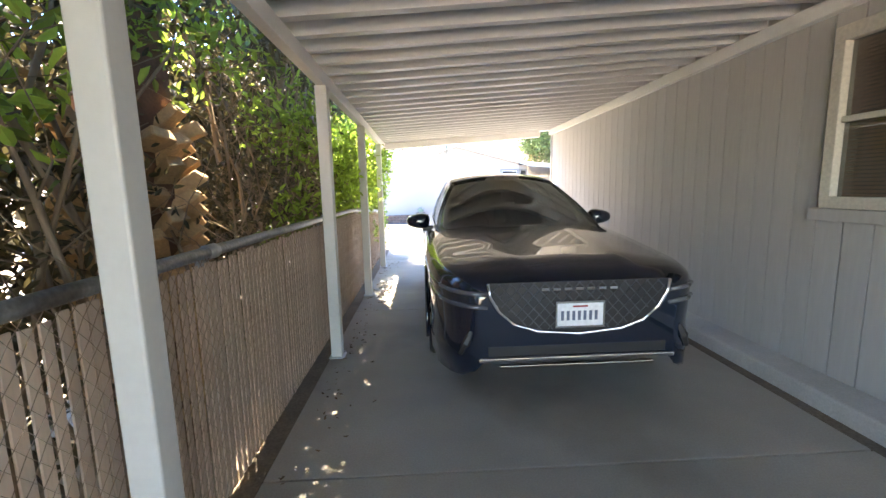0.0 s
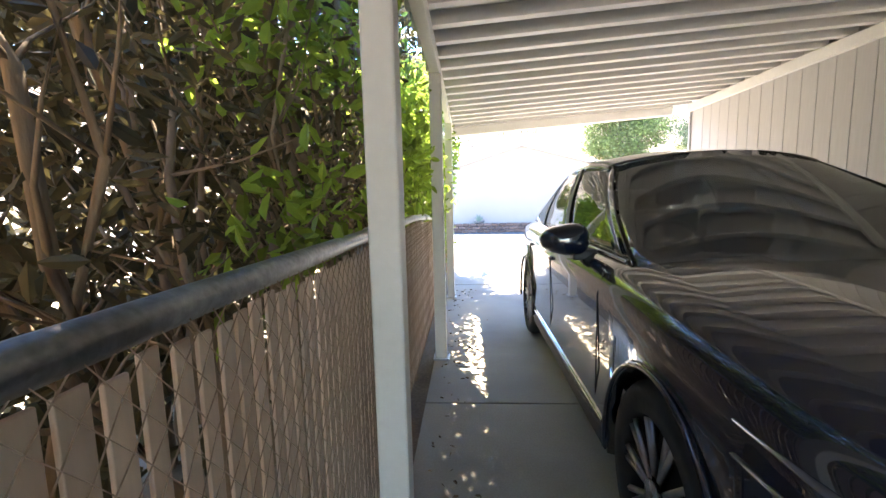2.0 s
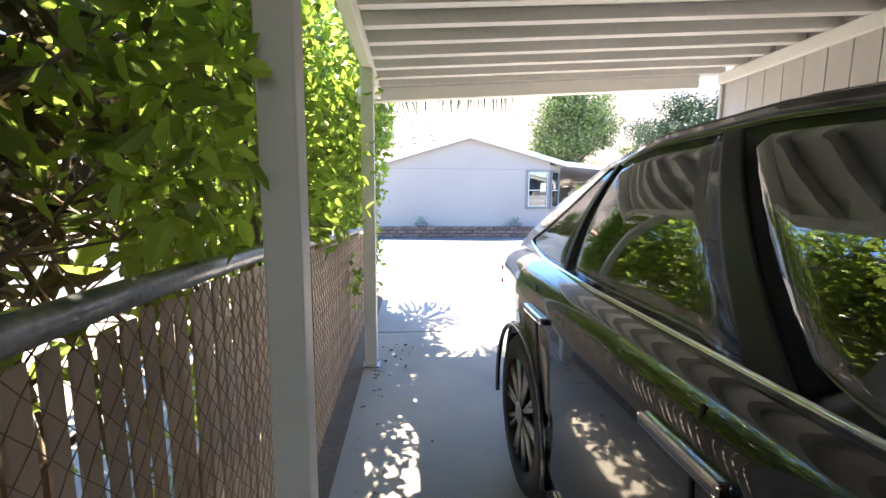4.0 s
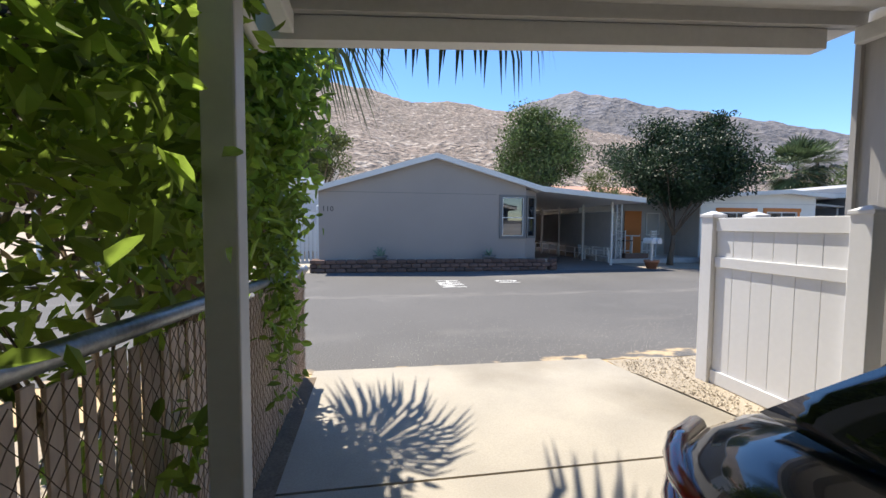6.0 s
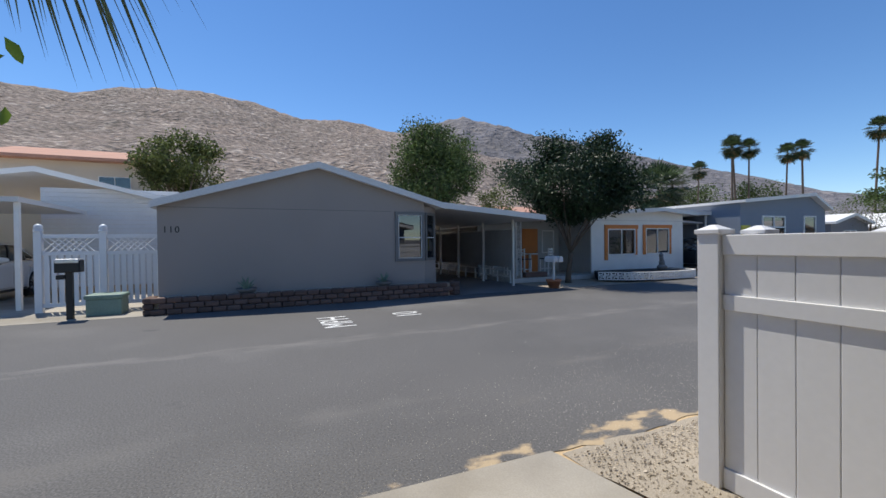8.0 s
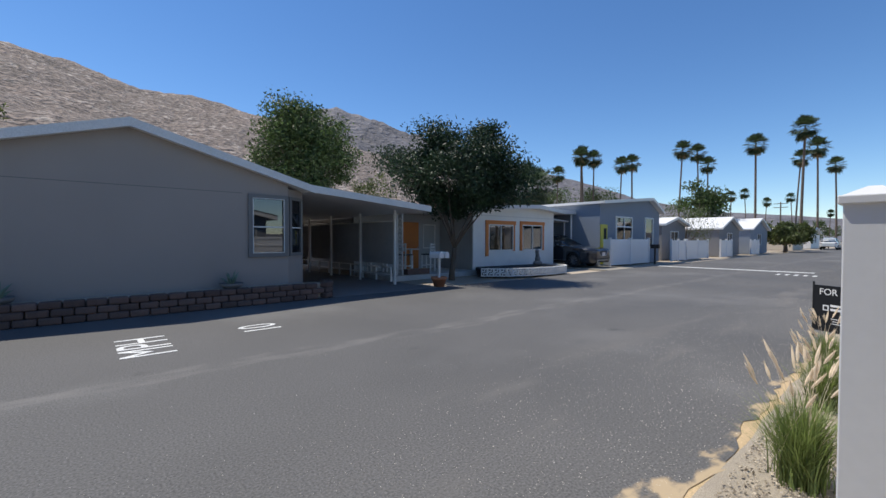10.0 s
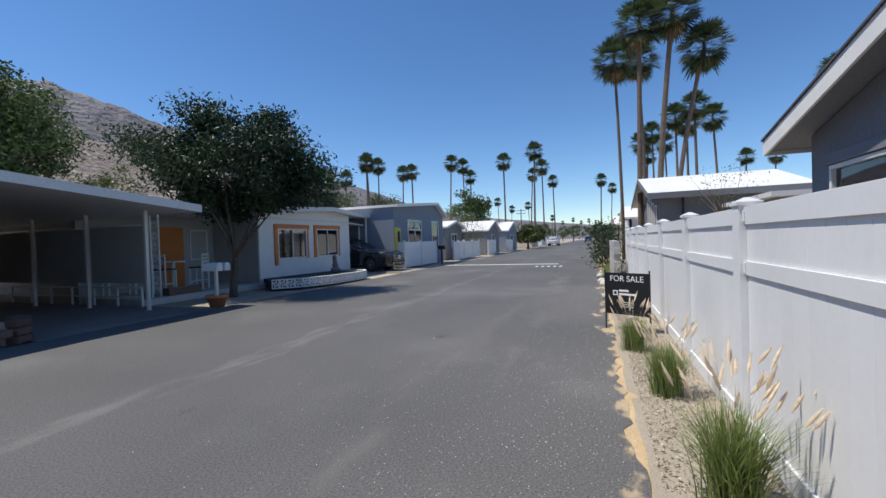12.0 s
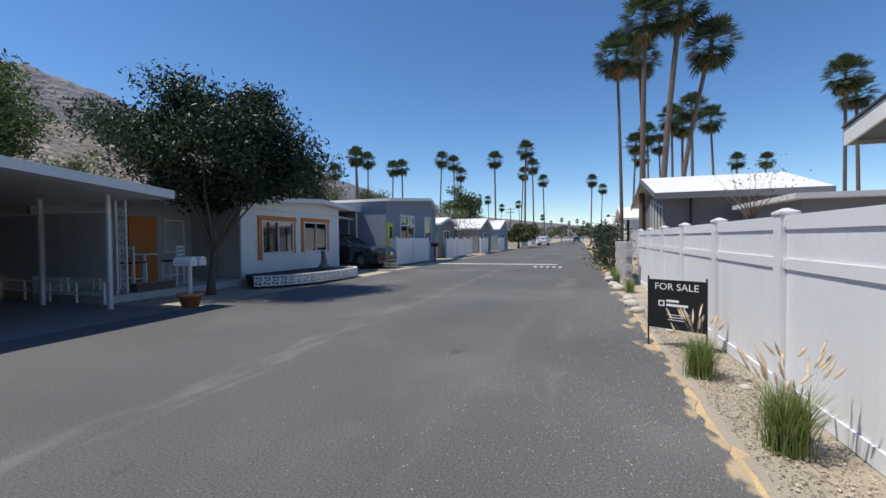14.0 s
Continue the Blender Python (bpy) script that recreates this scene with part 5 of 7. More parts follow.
def fan_palm(at, h, trunk_r, seed, lean=(0, 0), size=1.0, skirt=16, fronds=58, label="tall slender fan palm with a round crown", group="fan palms"):
    p = thing("palm_tree", label, "palm tree", group, at=at)
    r = random.Random(seed)
    top = Vector((lean[0], lean[1], h))
    bm = bmesh.new()
    pts = [(lean[0] * (k / 8) ** 1.6, lean[1] * (k / 8) ** 1.6, h * k / 8 - (0.1 if k == 0 else 0)) for k in range(9)]
    tube(bm, pts, [trunk_r * 0.74 * (1.25 if k == 0 else 1.0 - 0.035 * k) for k in range(9)], 10)
    part("trunk", bm, M_PALM_TRUNK, p, "", True)
    dirs = []
    for i in range(fronds):
        a = i * 2.399963 + r.uniform(-0.2, 0.2)
        e = radians(86 - 158 * (i + 0.5) / fronds + r.uniform(-12, 12))
        dirs.append(((math.cos(a) * math.cos(e), math.sin(a) * math.cos(e), math.sin(e)), r.uniform(0.85, 1.1)))
    crown = frond_mesh("crown", dirs, 0.60 * size, 0.85 * size, M_PALM, p, seed, 18, 0.085, 0.32)
    crown.location = top
    dirs = []
    for i in range(skirt):
        a = r.uniform(0, 6.28)
        e = radians(r.uniform(-85, -45))
        dirs.append(((math.cos(a) * math.cos(e), math.sin(a) * math.cos(e), math.sin(e)), r.uniform(0.7, 1.1)))
    dry = frond_mesh("dry_skirt", dirs, 0.5 * size, 0.6 * size, M_PALM_DRY, p, seed + 1, 9, 0.09, 0.9)
    dry["label"] = "hanging dry tan fronds"
    dry.location = top - Vector((0, 0, 0.15))
    return p


E0 = Vector((1.21, 12.16, 1.30))


def by_bearing(az, el, dist):
    return E0.x + dist * math.sin(radians(az)), E0.y + dist * math.cos(radians(az)), E0.z + dist * math.tan(radians(el))


# the tall cluster over the white fence
for az, el, d, azb, seed, rr in ((92.8, 21.6, 27, 93.9, 51, 0.14), (95.9, 24.9, 24, 96.0, 52, 0.20), (99.6, 25.2, 23.5, 98.0, 53, 0.21), (102.7, 20.9, 24.5, 99.6, 54, 0.17), (95.4, 21.0, 30, 96.6, 55, 0.17)):
    x, y, z = by_bearing(azb + 0.4, el, d)
    tx, ty, _ = by_bearing(az + 0.9, el, d)
    fan_palm((x, y, 0), z, rr, seed, (tx - x, ty - y), 1.08, 16, 54, "tall fan palm with a shaggy crown and dry skirt")
pa = fan_palm((88.9, 29.5, 0), 18.0, 0.28, 61, (0.3, 0.2), 1.6, 18)
pb = fan_palm((96, 44.4, 0), 20.5, 0.26, 62, (0.8, -0.4), 1.65, 22)
pc = fan_palm((66.5, 49.3, 0), 16.0, 0.22, 63, (-0.5, 0.3), 1.4, 22)


def another(src, az, el, d, rz, base_h):
    x, y, z = by_bearing(az, el, d)
    copy_thing(src, pose(x, y, 0, 0, 0, rz) @ Matrix.Diagonal((z / base_h, z / base_h, z / base_h, 1)))


for i, (az, el, d) in enumerate(((60.0, 10.9, 72), (61.5, 10.7, 74), (64.7, 9.5, 78), (66.2, 9.7, 80), (73.4, 10.2, 96), (74.2, 8.8, 104), (82.7, 11.7, 88), (82.2, 8.7, 92), (83.9, 9.5, 106), (85.3, 7.6, 110), (82.1, 4.6, 84), (84.9, 2.8, 88),
                                   (91.1, 7.3, 84), (92.3, 6.2, 88), (104.4, 13.2, 40), (102.2, 14.8, 42), (97.6, 12.6, 46), (95.8, 11.4, 48), (101.2, 12.9, 47), (99.0, 11.0, 52), (100.2, 14.0, 44), (106.5, 8.4, 70), (108.9, 8.2, 70), (114.9, 15.2, 30), (116.0, 13.5, 34),
                                   (78.0, 5.3, 92), (79.5, 4.2, 110), (76.5, 5.0, 90), (87.5, 2.4, 150), (88.6, 2.0, 190), (89.5, 2.2, 170), (90.3, 2.0, 160), (93.2, 2.6, 120), (94.4, 3.0, 110), (86.3, 2.1, 170), (57.0, 9.0, 46), (96.6, 9.8, 55))):
    src, bh = ((pa, 18.0), (pb, 20.5), (pc, 16.0))[i % 3]
    another(src, az, el, d, i * 47, bh)
# bushy palm behind the orange-trimmed home
fan_palm((29.0, 33.0, 0), 5.6, 0.3, 71, (0, 0), 1.9, 10, 60, "short bushy fan palm behind a roof")
fan_palm((31.5, 33.8, 0), 6.4, 0.2, 72, (0.2, 0), 1.3, 12, 36)

# palm whose fronds hang over the drive
near_palm = thing("palm_tree", "fan palm with long fronds drooping over the driveway", "palm tree", at=(-2.75, 11.3, 0))
bm = bmesh.new()
tube(bm, [(0, 0, -0.1), (0.05, 0, 1.5), (0.1, 0.02, 3.0), (0.15, 0.0, 4.12)], [0.26, 0.22, 0.2, 0.2], 12)
part("trunk", bm, M_PALM_TRUNK, near_palm, "", True)
dirs = []
r8 = random.Random(8)
for i in range(15):
    a = i * 2.399963
    e = radians(75 - 80 * (i + 0.5) / 15)
    if math.cos(a) > 0.25:
        continue
    dirs.append(((math.cos(a) * math.cos(e), math.sin(a) * math.cos(e), math.sin(e)), r8.uniform(0.65, 0.85)))
dirs += [((1.4, -0.52, -0.2), 1.2), ((0.66, 0.60, -0.50), 0.95), ((0.60, 0.42, -0.62), 0.9)]
crown = frond_mesh("crown", dirs, 1.0, 1.15, M_PALM, near_palm, 9, 26, 0.04, 1.6)
crown.location = (0.15, 0, 4.15)
# long fronds lie over the carport roof, the lowest hangs past its gutter
def lying_frond(bm, stalk, hub, spread, hang, n):
    tube(bm, stalk + [hub], [0.02, 0.018, 0.016, 0.012], 6)
    for k in range(n):
        a = (k / (n - 1) - 0.5) * 2.7
        mid = hub + Vector((math.sin(a) * spread + r8.uniform(-0.03, 0.03), -0.16 * spread * math.cos(a) * (4 if hang < 0.3 else 1) + r8.uniform(-0.05, 0.03), 0.02 + r8.uniform(-0.05, 0.02)))
        tip = mid + Vector((math.sin(a) * (0.10 if hang > 0.3 else 0.3) + r8.uniform(-0.04, 0.04), r8.uniform(-0.03, 0.03) - (0 if hang > 0.3 else 0.3 * math.cos(a)), -hang * r8.uniform(0.68, 1.04) * (0.6 + 0.4 * math.cos(a))))
        low = mid.lerp(tip, 0.5) + Vector((math.sin(a) * 0.03, 0, 0.02))
        w = Vector((0.014 * math.cos(a), 0.014 * math.sin(a), 0)) + Vector((0.004, 0.004, 0))
        v = [bm.verts.new(p) for p in (hub, mid + w, low + w * 0.8, tip, low - w * 0.8, mid - w)]
        bm.faces.new((v[0], v[1], v[5]))
        bm.faces.new((v[1], v[2], v[4], v[5]))
        bm.faces.new((v[2], v[3], v[4]))


bm = bmesh.new()
lying_frond(bm, [(0.15, 0, 4.1), (0.9, -0.35, 3.75), (1.5, -0.7, 3.2)], Vector((1.95, -0.98, 2.74)), 0.62, 0.5, 34)
part("hanging_frond", bm, M_PALM, near_palm, "long drooping frond over the gutter")
bm = bmesh.new()
lying_frond(bm, [(0.15, 0, 4.1), (0.7, -0.1, 3.95), (1.1, -0.25, 3.6)], Vector((1.4, -0.4, 3.35)), 0.55, 0.2, 30)
part("hanging_frond", bm, M_PALM, near_palm, "long drooping frond over the gutter")


# ---- the home behind the white fence ----
M_GH = mat("slate_siding", (0.20, 0.21, 0.23), 0.7, var=0.05, scale=1, fine=30, bump=0.1)
M_SHINGLE = mat("dark_shingle", (0.09, 0.09, 0.095), 0.9, var=0.2, scale=3, fine=60, bump=0.4)
slate_home = thing("house", "slate-grey home with a white rake board and a low gable", "mobile home")
bm = bmesh.new()
wall_with_holes(bm, "y", 9.2, 9.35, 2.16, 6.9, 0.0, 2.40, [(5.3, 6.45, 1.2, 2.03)])
part("wall", bm, M_GH, slate_home)
bm = bmesh.new()
prism(bm, [(2.16, 2.40), (6.9, 2.40), (6.9, 2.44), (4.5, 2.98), (2.16, 2.46)], "y", 9.2, 9.35)
part("gable", bm, M_GH, slate_home)
part("wall", boxed(6.75, 6.9, -4.9, 9.2, 0.0, 2.42), M_GH, slate_home)
for xa, za, xb, zb in ((2.16, 2.47, 4.5, 2.98), (4.5, 2.98, 7.32, 2.38)):
    bm = bmesh.new()
    prism(bm, [(xa, za), (xb, zb), (xb, zb + 0.14), (xa, za + 0.14)], "y", -5.0, 9.66)
    roof = part("roof", bm, M_GH, slate_home)
    bm = bmesh.new()
    prism(bm, [(xa, za + 0.142), (xb + (0.03 if xb > 5 else 0), zb + 0.142), (xb + (0.03 if xb > 5 else 0), zb + 0.165), (xa, za + 0.165)], "y", -5.0, 9.71)
    part("shingles", bm, M_SHINGLE, roof, "dark roofing edge")
    bm = bmesh.new()
    prism(bm, [(xa, za - 0.05), (xb, zb - 0.05), (xb, zb + 0.139), (xa, za + 0.139)], "y", 9.662, 9.69)
    part("fascia", bm, M_WHITE, roof, "white rake board")
part("fascia", boxed(7.32, 7.345, -5, 9.69, 2.33, 2.52), M_WHITE, slate_home)
window(slate_home, "y", 9.35, 5.3, 6.45, 1.2, 2.03, M_WHITE, 0, out=1)
part("window_hood", boxed(5.2, 6.55, 9.352, 9.40, 2.04, 2.16, bev=0.004), M_GH, slate_home)

# ---- house with the white flat roof further down on this side ----
flat_home = thing("house", "charcoal home with a broad low white roof", "mobile home")
M_CHAR = mat("charcoal_paint", (0.17, 0.172, 0.18), 0.7, var=0.06, bump=0.08)
part("wall", boxed(19.9, 26.9, 4.5, 9.3, 0, 2.95), M_CHAR, flat_home)
for xa, za, xb, zb in ((19.45, 2.95, 23.4, 4.02), (23.4, 4.02, 27.4, 2.95)):
    bm = bmesh.new()
    prism(bm, [(xa, za), (xb, zb), (xb, zb + 0.10), (xa, za + 0.10)], "y", 4.1, 9.72)
    part("roof", bm, M_ROOF_W, flat_home)
    bm = bmesh.new()
    prism(bm, [(xa, za - 0.12), (xb, zb - 0.12), (xb, zb + 0.09), (xa, za + 0.09)], "y", 9.722, 9.75)
    part("fascia", bm, M_CHAR, flat_home, "charcoal fascia")
part("fascia", boxed(19.42, 19.448, 4.1, 9.72, 2.80, 3.04), M_CHAR, flat_home)
for i in range(4):
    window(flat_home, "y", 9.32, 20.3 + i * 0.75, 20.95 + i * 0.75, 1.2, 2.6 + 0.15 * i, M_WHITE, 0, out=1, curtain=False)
part("lower_roof", boxed(14.6, 19.3, 3.6, 7.2, 2.30, 2.44), M_FASCIA, flat_home)
part("lower_wall", boxed(15.0, 19.2, 3.8, 6.9, 0, 2.3), M_GH, flat_home)

# ---- block wall and clipped hedge past the fence ----
block_wall = thing("block_wall", "plain grey concrete block wall by the street", "wall")
M_BLOCK = mat("grey_block", (0.42, 0.41, 0.39), 0.9, var=0.1, scale=2, fine=60, bump=0.3, rand=0.06)
for i in range(9):
    for j in range(6):
        o = 0.2 if j % 2 else 0.0
        part("block", boxed(14.0 + i * 0.4 + o, 14.39 + i * 0.4 + o, 11.1, 11.28, j * 0.2, j * 0.2 + 0.194, bev=0.006), M_BLOCK, block_wall)
clipped = thing("hedge", "clipped dark green hedge at the street edge", "hedge")
g = np.random.default_rng(21)
pts = np.stack([g.uniform(18.6, 27, 5000), 11.3 + g.normal(0, 0.32, 5000), np.abs(g.uniform(0.05, 1.85, 5000) + g.normal(0, 0.12, 5000))], 1)
leaves("foliage", pts, 0.12, M_TREE_DARK, clipped, 22)
bm = bmesh.new()
for i in range(12):
    rod(bm, (18.9 + i * 0.7, 11.3, 0), (18.9 + i * 0.7, 11.32, 1.6), 0.03, 0.015, n=6)
part("stem", bm, M_TRUNK, clipped)

M_BREEZE_ROCK = mat("pale_rock", (0.55, 0.51, 0.45), 0.9, var=0.2, scale=6, fine=50, bump=0.4)

# ---- gravel strip, grasses, sale sign ----
strip = tagged(sheet("gravel_bed", 1.16, 18.0, 9.6, 11.56, 0.012, M_GRAVEL, 120, 8, lambda x, y, z: (max(x, 1.46 - (y - 9.8) * 0.193 + 0.012), y + (0.05 * noise.noise((x * 2, y, 0)) if y > 11.3 else 0), z + 0.012 * noise.noise((x * 3, y * 3, 0)) - (0.012 if y > 11.3 else 0))), "fine tan crushed-rock bed along the fence", "gravel", kind="structure")
g = np.random.default_rng(5)
N = 16000
cx, cy = g.uniform(1.2, 9.5, N) ** 1.0, g.uniform(10.0, 11.5, N)
keep = (cx > 1.46 - (cy - 9.8) * 0.193 + 0.015) & ~((np.abs(cy - VF_Y) < 0.05) & (cx > 1.7)) & ~((cy < VF_Y - 0.05) & (cx > 1.7))
cx, cy = cx[keep], cy[keep]
verts, faces = [], []
for x, y in zip(cx, cy):
    s = g.uniform(0.004, 0.011)
    o = g.normal(0, 0.3, (6, 3)) * s
    b = [(s, 0, 0), (-s, 0, 0), (0, s, 0), (0, -s, 0), (0, 0, s * 0.8), (0, 0, -s * 0.8)]
    i0 = len(verts)
    verts += [(x + q[0] + o[k][0], y + q[1] + o[k][1], 0.016 + q[2] + o[k][2]) for k, q in enumerate(b)]
    faces += [(i0 + a, i0 + c, i0 + d) for a, c, d in ((0, 2, 4), (2, 1, 4), (1, 3, 4), (3, 0, 4), (2, 0, 5), (1, 2, 5), (3, 1, 5), (0, 3, 5))]
me = bpy.data.meshes.new("gravel")
me.from_pydata(verts, [], faces)
tagged(link_mesh("gravel", me, M_GRAVEL), "loose tan crushed stones", "gravel", kind="stuff")

M_BLADE = mat("grass_blade", (0.22, 0.28, 0.085), 0.6, var=0.2, scale=3, island=0.35, bump=0, through=0.3)
M_PLUME = mat("grass_plume", (0.74, 0.62, 0.46), 0.9, var=0.15, scale=5, island=0.25, bump=0.2, through=0.25)


def grass_clump(at, h, n, plumes, seed, label):
    c = thing("fountain_grass", label, "ornamental grass", "fountain grasses", at)
    r = random.Random(seed)
    verts, faces = [], []

    def blade(foot, a, spread, ln, w, seg=5):
        i0 = len(verts)
        d = Vector((math.cos(a), math.sin(a), 0))
        s = Vector((-d.y, d.x, 0))
        for k in range(seg + 1):
            t = k / seg
            p = foot + d * spread * t ** 1.8 + Vector((0, 0, ln * (t - 0.28 * t * t * spread * 2)))
            ww = w * (1 - t) ** 0.7 + 0.0005
            verts.extend([p + s * ww, p - s * ww])
            if k:
                b = i0 + 2 * k
                faces.append((b - 2, b - 1, b + 1, b))
        return p
    for i in range(n):
        a = r.uniform(0, 6.283)
        blade(Vector((r.gauss(0, 0.045), r.gauss(0, 0.045), 0)), a, r.uniform(0.05, 0.42) * h * 1.3, h * r.uniform(0.55, 1.0), 0.0035)
    me = bpy.data.meshes.new("blades")
    me.from_pydata([tuple(v) for v in verts], [], faces)
    tagged(link_mesh("blades", me, M_BLADE, c), kind="stuff")
    for i in range(plumes):
        verts, faces = [], []
        a = r.uniform(0, 6.283)
        top = blade(Vector((r.gauss(0, 0.04), r.gauss(0, 0.04), 0)), a, r.uniform(0.15, 0.5) * h, h * r.uniform(1.0, 1.4), 0.0018)
        d = Vector((math.cos(a) * 0.45, math.sin(a) * 0.45, r.uniform(0.5, 1))).normalized()
        ln = r.uniform(0.08, 0.14)
        bm = bmesh.new()
        for v in faces:
            bm.faces.new([bm.verts.new(verts[k]) for k in v])
        tube(bm, [top - d * 0.01, top + d * ln * 0.25, top + d * ln * 0.6, top + d * ln], [0.003, 0.009, 0.008, 0.002], 6)
        for k in range(70):
            t = r.uniform(0, 1)
            q = top + d * ln * t
            e = (Vector((r.gauss(0, 1), r.gauss(0, 1), r.gauss(0, 1))).normalized() + d * 0.9).normalized() * 0.026
            s = e.cross(d).normalized() * 0.0009
            bm.faces.new([bm.verts.new(q + s), bm.verts.new(q + e), bm.verts.new(q - s)])
        part("plume", bm, M_PLUME, c, "feathery tan seed head")
    return c


for i, (x, y, h, n, p) in enumerate(((3.05, 11.2, 0.56, 900, 30), (4.58, 11.27, 0.48, 700, 26), (6.0, 11.40, 0.44, 560, 18), (8.9, 11.3, 0.45, 260, 6), (12.4, 11.35, 0.45, 220, 5), (14.4, 11.5, 0.5, 220, 4), (16.0, 11.45, 0.5, 200, 3))):
    grass_clump((x, y, 0.0), h, n, p, 40 + i, "green fountain grass clump with pale feathery seed heads" if p > 8 else "small fountain grass clump at the street edge")

sign = thing("sale_sign", "black metal sale sign on two legs, white lettering", "sign", at=(7.05, 11.40, 0), rz=-122)
M_SIGN = mat("black_sign", (0.012, 0.013, 0.015), 0.45, var=0.05, bump=0.02)
M_LETTER = mat("white_letter", (0.85, 0.85, 0.83), 0.6, var=0.0, fvar=0, bump=0)
part("leg", boxed(-0.33, -0.315, -0.008, 0.008, 0.0, 0.86), M_BLACK, sign)
part("leg", boxed(0.315, 0.33, -0.008, 0.008, 0.0, 0.86), M_BLACK, sign)
part("panel", boxed(-0.315, 0.315, -0.006, 0.006, 0.23, 0.82, bev=0.002), M_SIGN, sign)


def text(body, size, m, parent, at, turn, name="lettering", align="CENTER", depth=0.0015, scale_x=1.0):
    cu = bpy.data.curves.new(name, "FONT")
    cu.body, cu.size, cu.align_x, cu.align_y, cu.extrude = body, size, align, "CENTER", depth
    tmp = new(name, cu)
    me = bpy.data.meshes.new_from_object(tmp.evaluated_get(bpy.context.evaluated_depsgraph_get()))
    bpy.data.objects.remove(tmp)
    ob = link_mesh(name, me, m, parent)
    ob.matrix_basis = Matrix.Translation(at) @ Euler([radians(a) for a in turn]).to_matrix().to_4x4() @ Matrix.Diagonal((scale_x, 1, 1, 1))
    return ob


text("FOR SALE", 0.115, M_LETTER, sign, (0, -0.009, 0.735), (90, 0, 0))
part("logo", boxed(-0.2, -0.13, -0.009, -0.006, 0.50, 0.57), M_LETTER, sign, "small white square mark")
part("logo", boxed(-0.185, -0.145, -0.0105, -0.009, 0.515, 0.555), M_SIGN, sign)
for z, w in ((0.555, 0.14), (0.505, 0.24), (0.40, 0.2), (0.37, 0.16), (0.34, 0.18)):
    part("text_line", boxed(-0.11 if z > 0.45 else -w / 2, -0.11 + w if z > 0.45 else w / 2, -0.009, -0.006, z, z + (0.028 if z > 0.45 else 0.008)), M_LETTER, sign)

# ---- paint on the road ----
M_ROADPAINT = mat("road_paint", (0.72, 0.72, 0.70), 0.8, var=0.15, scale=3, fine=40, fvar=0.2, bump=0.2)
marking = tagged(new("road_marking"), "worn white speed lettering painted on the asphalt", "road marking", kind="structure")
text("MPH", 0.62, M_ROADPAINT, marking, (0.63, 17.4, 0.004), (0, 0, 90), "letter", depth=0.001).scale = (0.95, 1.35, 1)
text("10", 0.62, M_ROADPAINT, marking, (2.14, 17.6, 0.004), (0, 0, 90), "letter", depth=0.001).scale = (0.95, 1.3, 1)
part("stop_bar", boxed(23.0, 23.4, 13.6, 19.9, 0.002, 0.005), M_ROADPAINT, marking, "thin white line across the street")
for i in range(5):
    part("stop_bar", boxed(21.0, 21.6, 13.3 + i * 0.28, 13.42 + i * 0.28, 0.002, 0.005), M_ROADPAINT, marking)

# pale rocks at the bed's edge
for i, (x, y, r) in enumerate(((6.75, 11.2, 0.05), (5.75, 11.12, 0.045), (9.6, 11.5, 0.12), (10.3, 11.55, 0.15), (11.1, 11.5, 0.12), (12.9, 11.55, 0.16), (13.8, 11.6, 0.14), (15.2, 11.6, 0.18), (16.6, 11.55, 0.15), (8.0, 11.3, 0.06))):
    bm = bmesh.new()
    bmesh.ops.create_icosphere(bm, subdivisions=2, radius=r)
    for v in bm.verts:
        v.co *= 1 + 0.35 * noise.noise(v.co * 7 + Vector((i * 3.1, 0, 0)))
        v.co.z = v.co.z * 0.6 + r * 0.35
    rock = part("rock", bm, M_BREEZE_ROCK, None, "", True)
    rock.location = (x, y, 0.0)
    tagged(rock, "pale rounded rock at the edge of the gravel bed", "rock", "edging rocks")


# ---- in front of the taupe home ----
M_BRICK = mat("planter_block", (0.15, 0.092, 0.072), 0.9, var=0.2, scale=6, fine=50, bump=0.4, rand=0.25)
M_TERRA = mat("terracotta", (0.50, 0.20, 0.10), 0.8, var=0.12, scale=4, bump=0.1)
M_AGAVE = mat("agave_leaf", (0.17, 0.24, 0.18), 0.6, var=0.15, scale=4, bump=0.05)
planter = thing("retaining_wall", "low red-brown block retaining wall below the taupe home", "retaining wall")
block_me = bpy.data.meshes.new("block")
bm = boxed(-0.143, 0.143, -0.10, 0.10, 0.0, 0.122, bev=0.03)
bm.to_mesh(block_me)
bm.free()
block_me.materials.append(M_BRICK)
R9 = random.Random(9)
for j in range(3):
    x = -2.75 + (0.145 if j % 2 else 0)
    while x < 4.25:
        piece("block", block_me, planter, (x, 20.08 + 0.02 * j + R9.uniform(-0.008, 0.008), 0.125 * j), R9.uniform(-0.03, 0.03))
        x += 0.295
    for k, (px, py, a) in enumerate(((4.45, 20.17, 0.6), (4.62, 20.40, 1.2), (4.68, 20.66, 1.57), (-2.95, 20.2, 1.57), (-2.95, 20.48, 1.57))):
        piece("block", block_me, planter, (px, py, 0.125 * j), a)
part("soil", boxed(-2.85, 4.35, 20.15, 20.6, 0.0, 0.345), M_DIRT, planter, "dry brown planter soil")


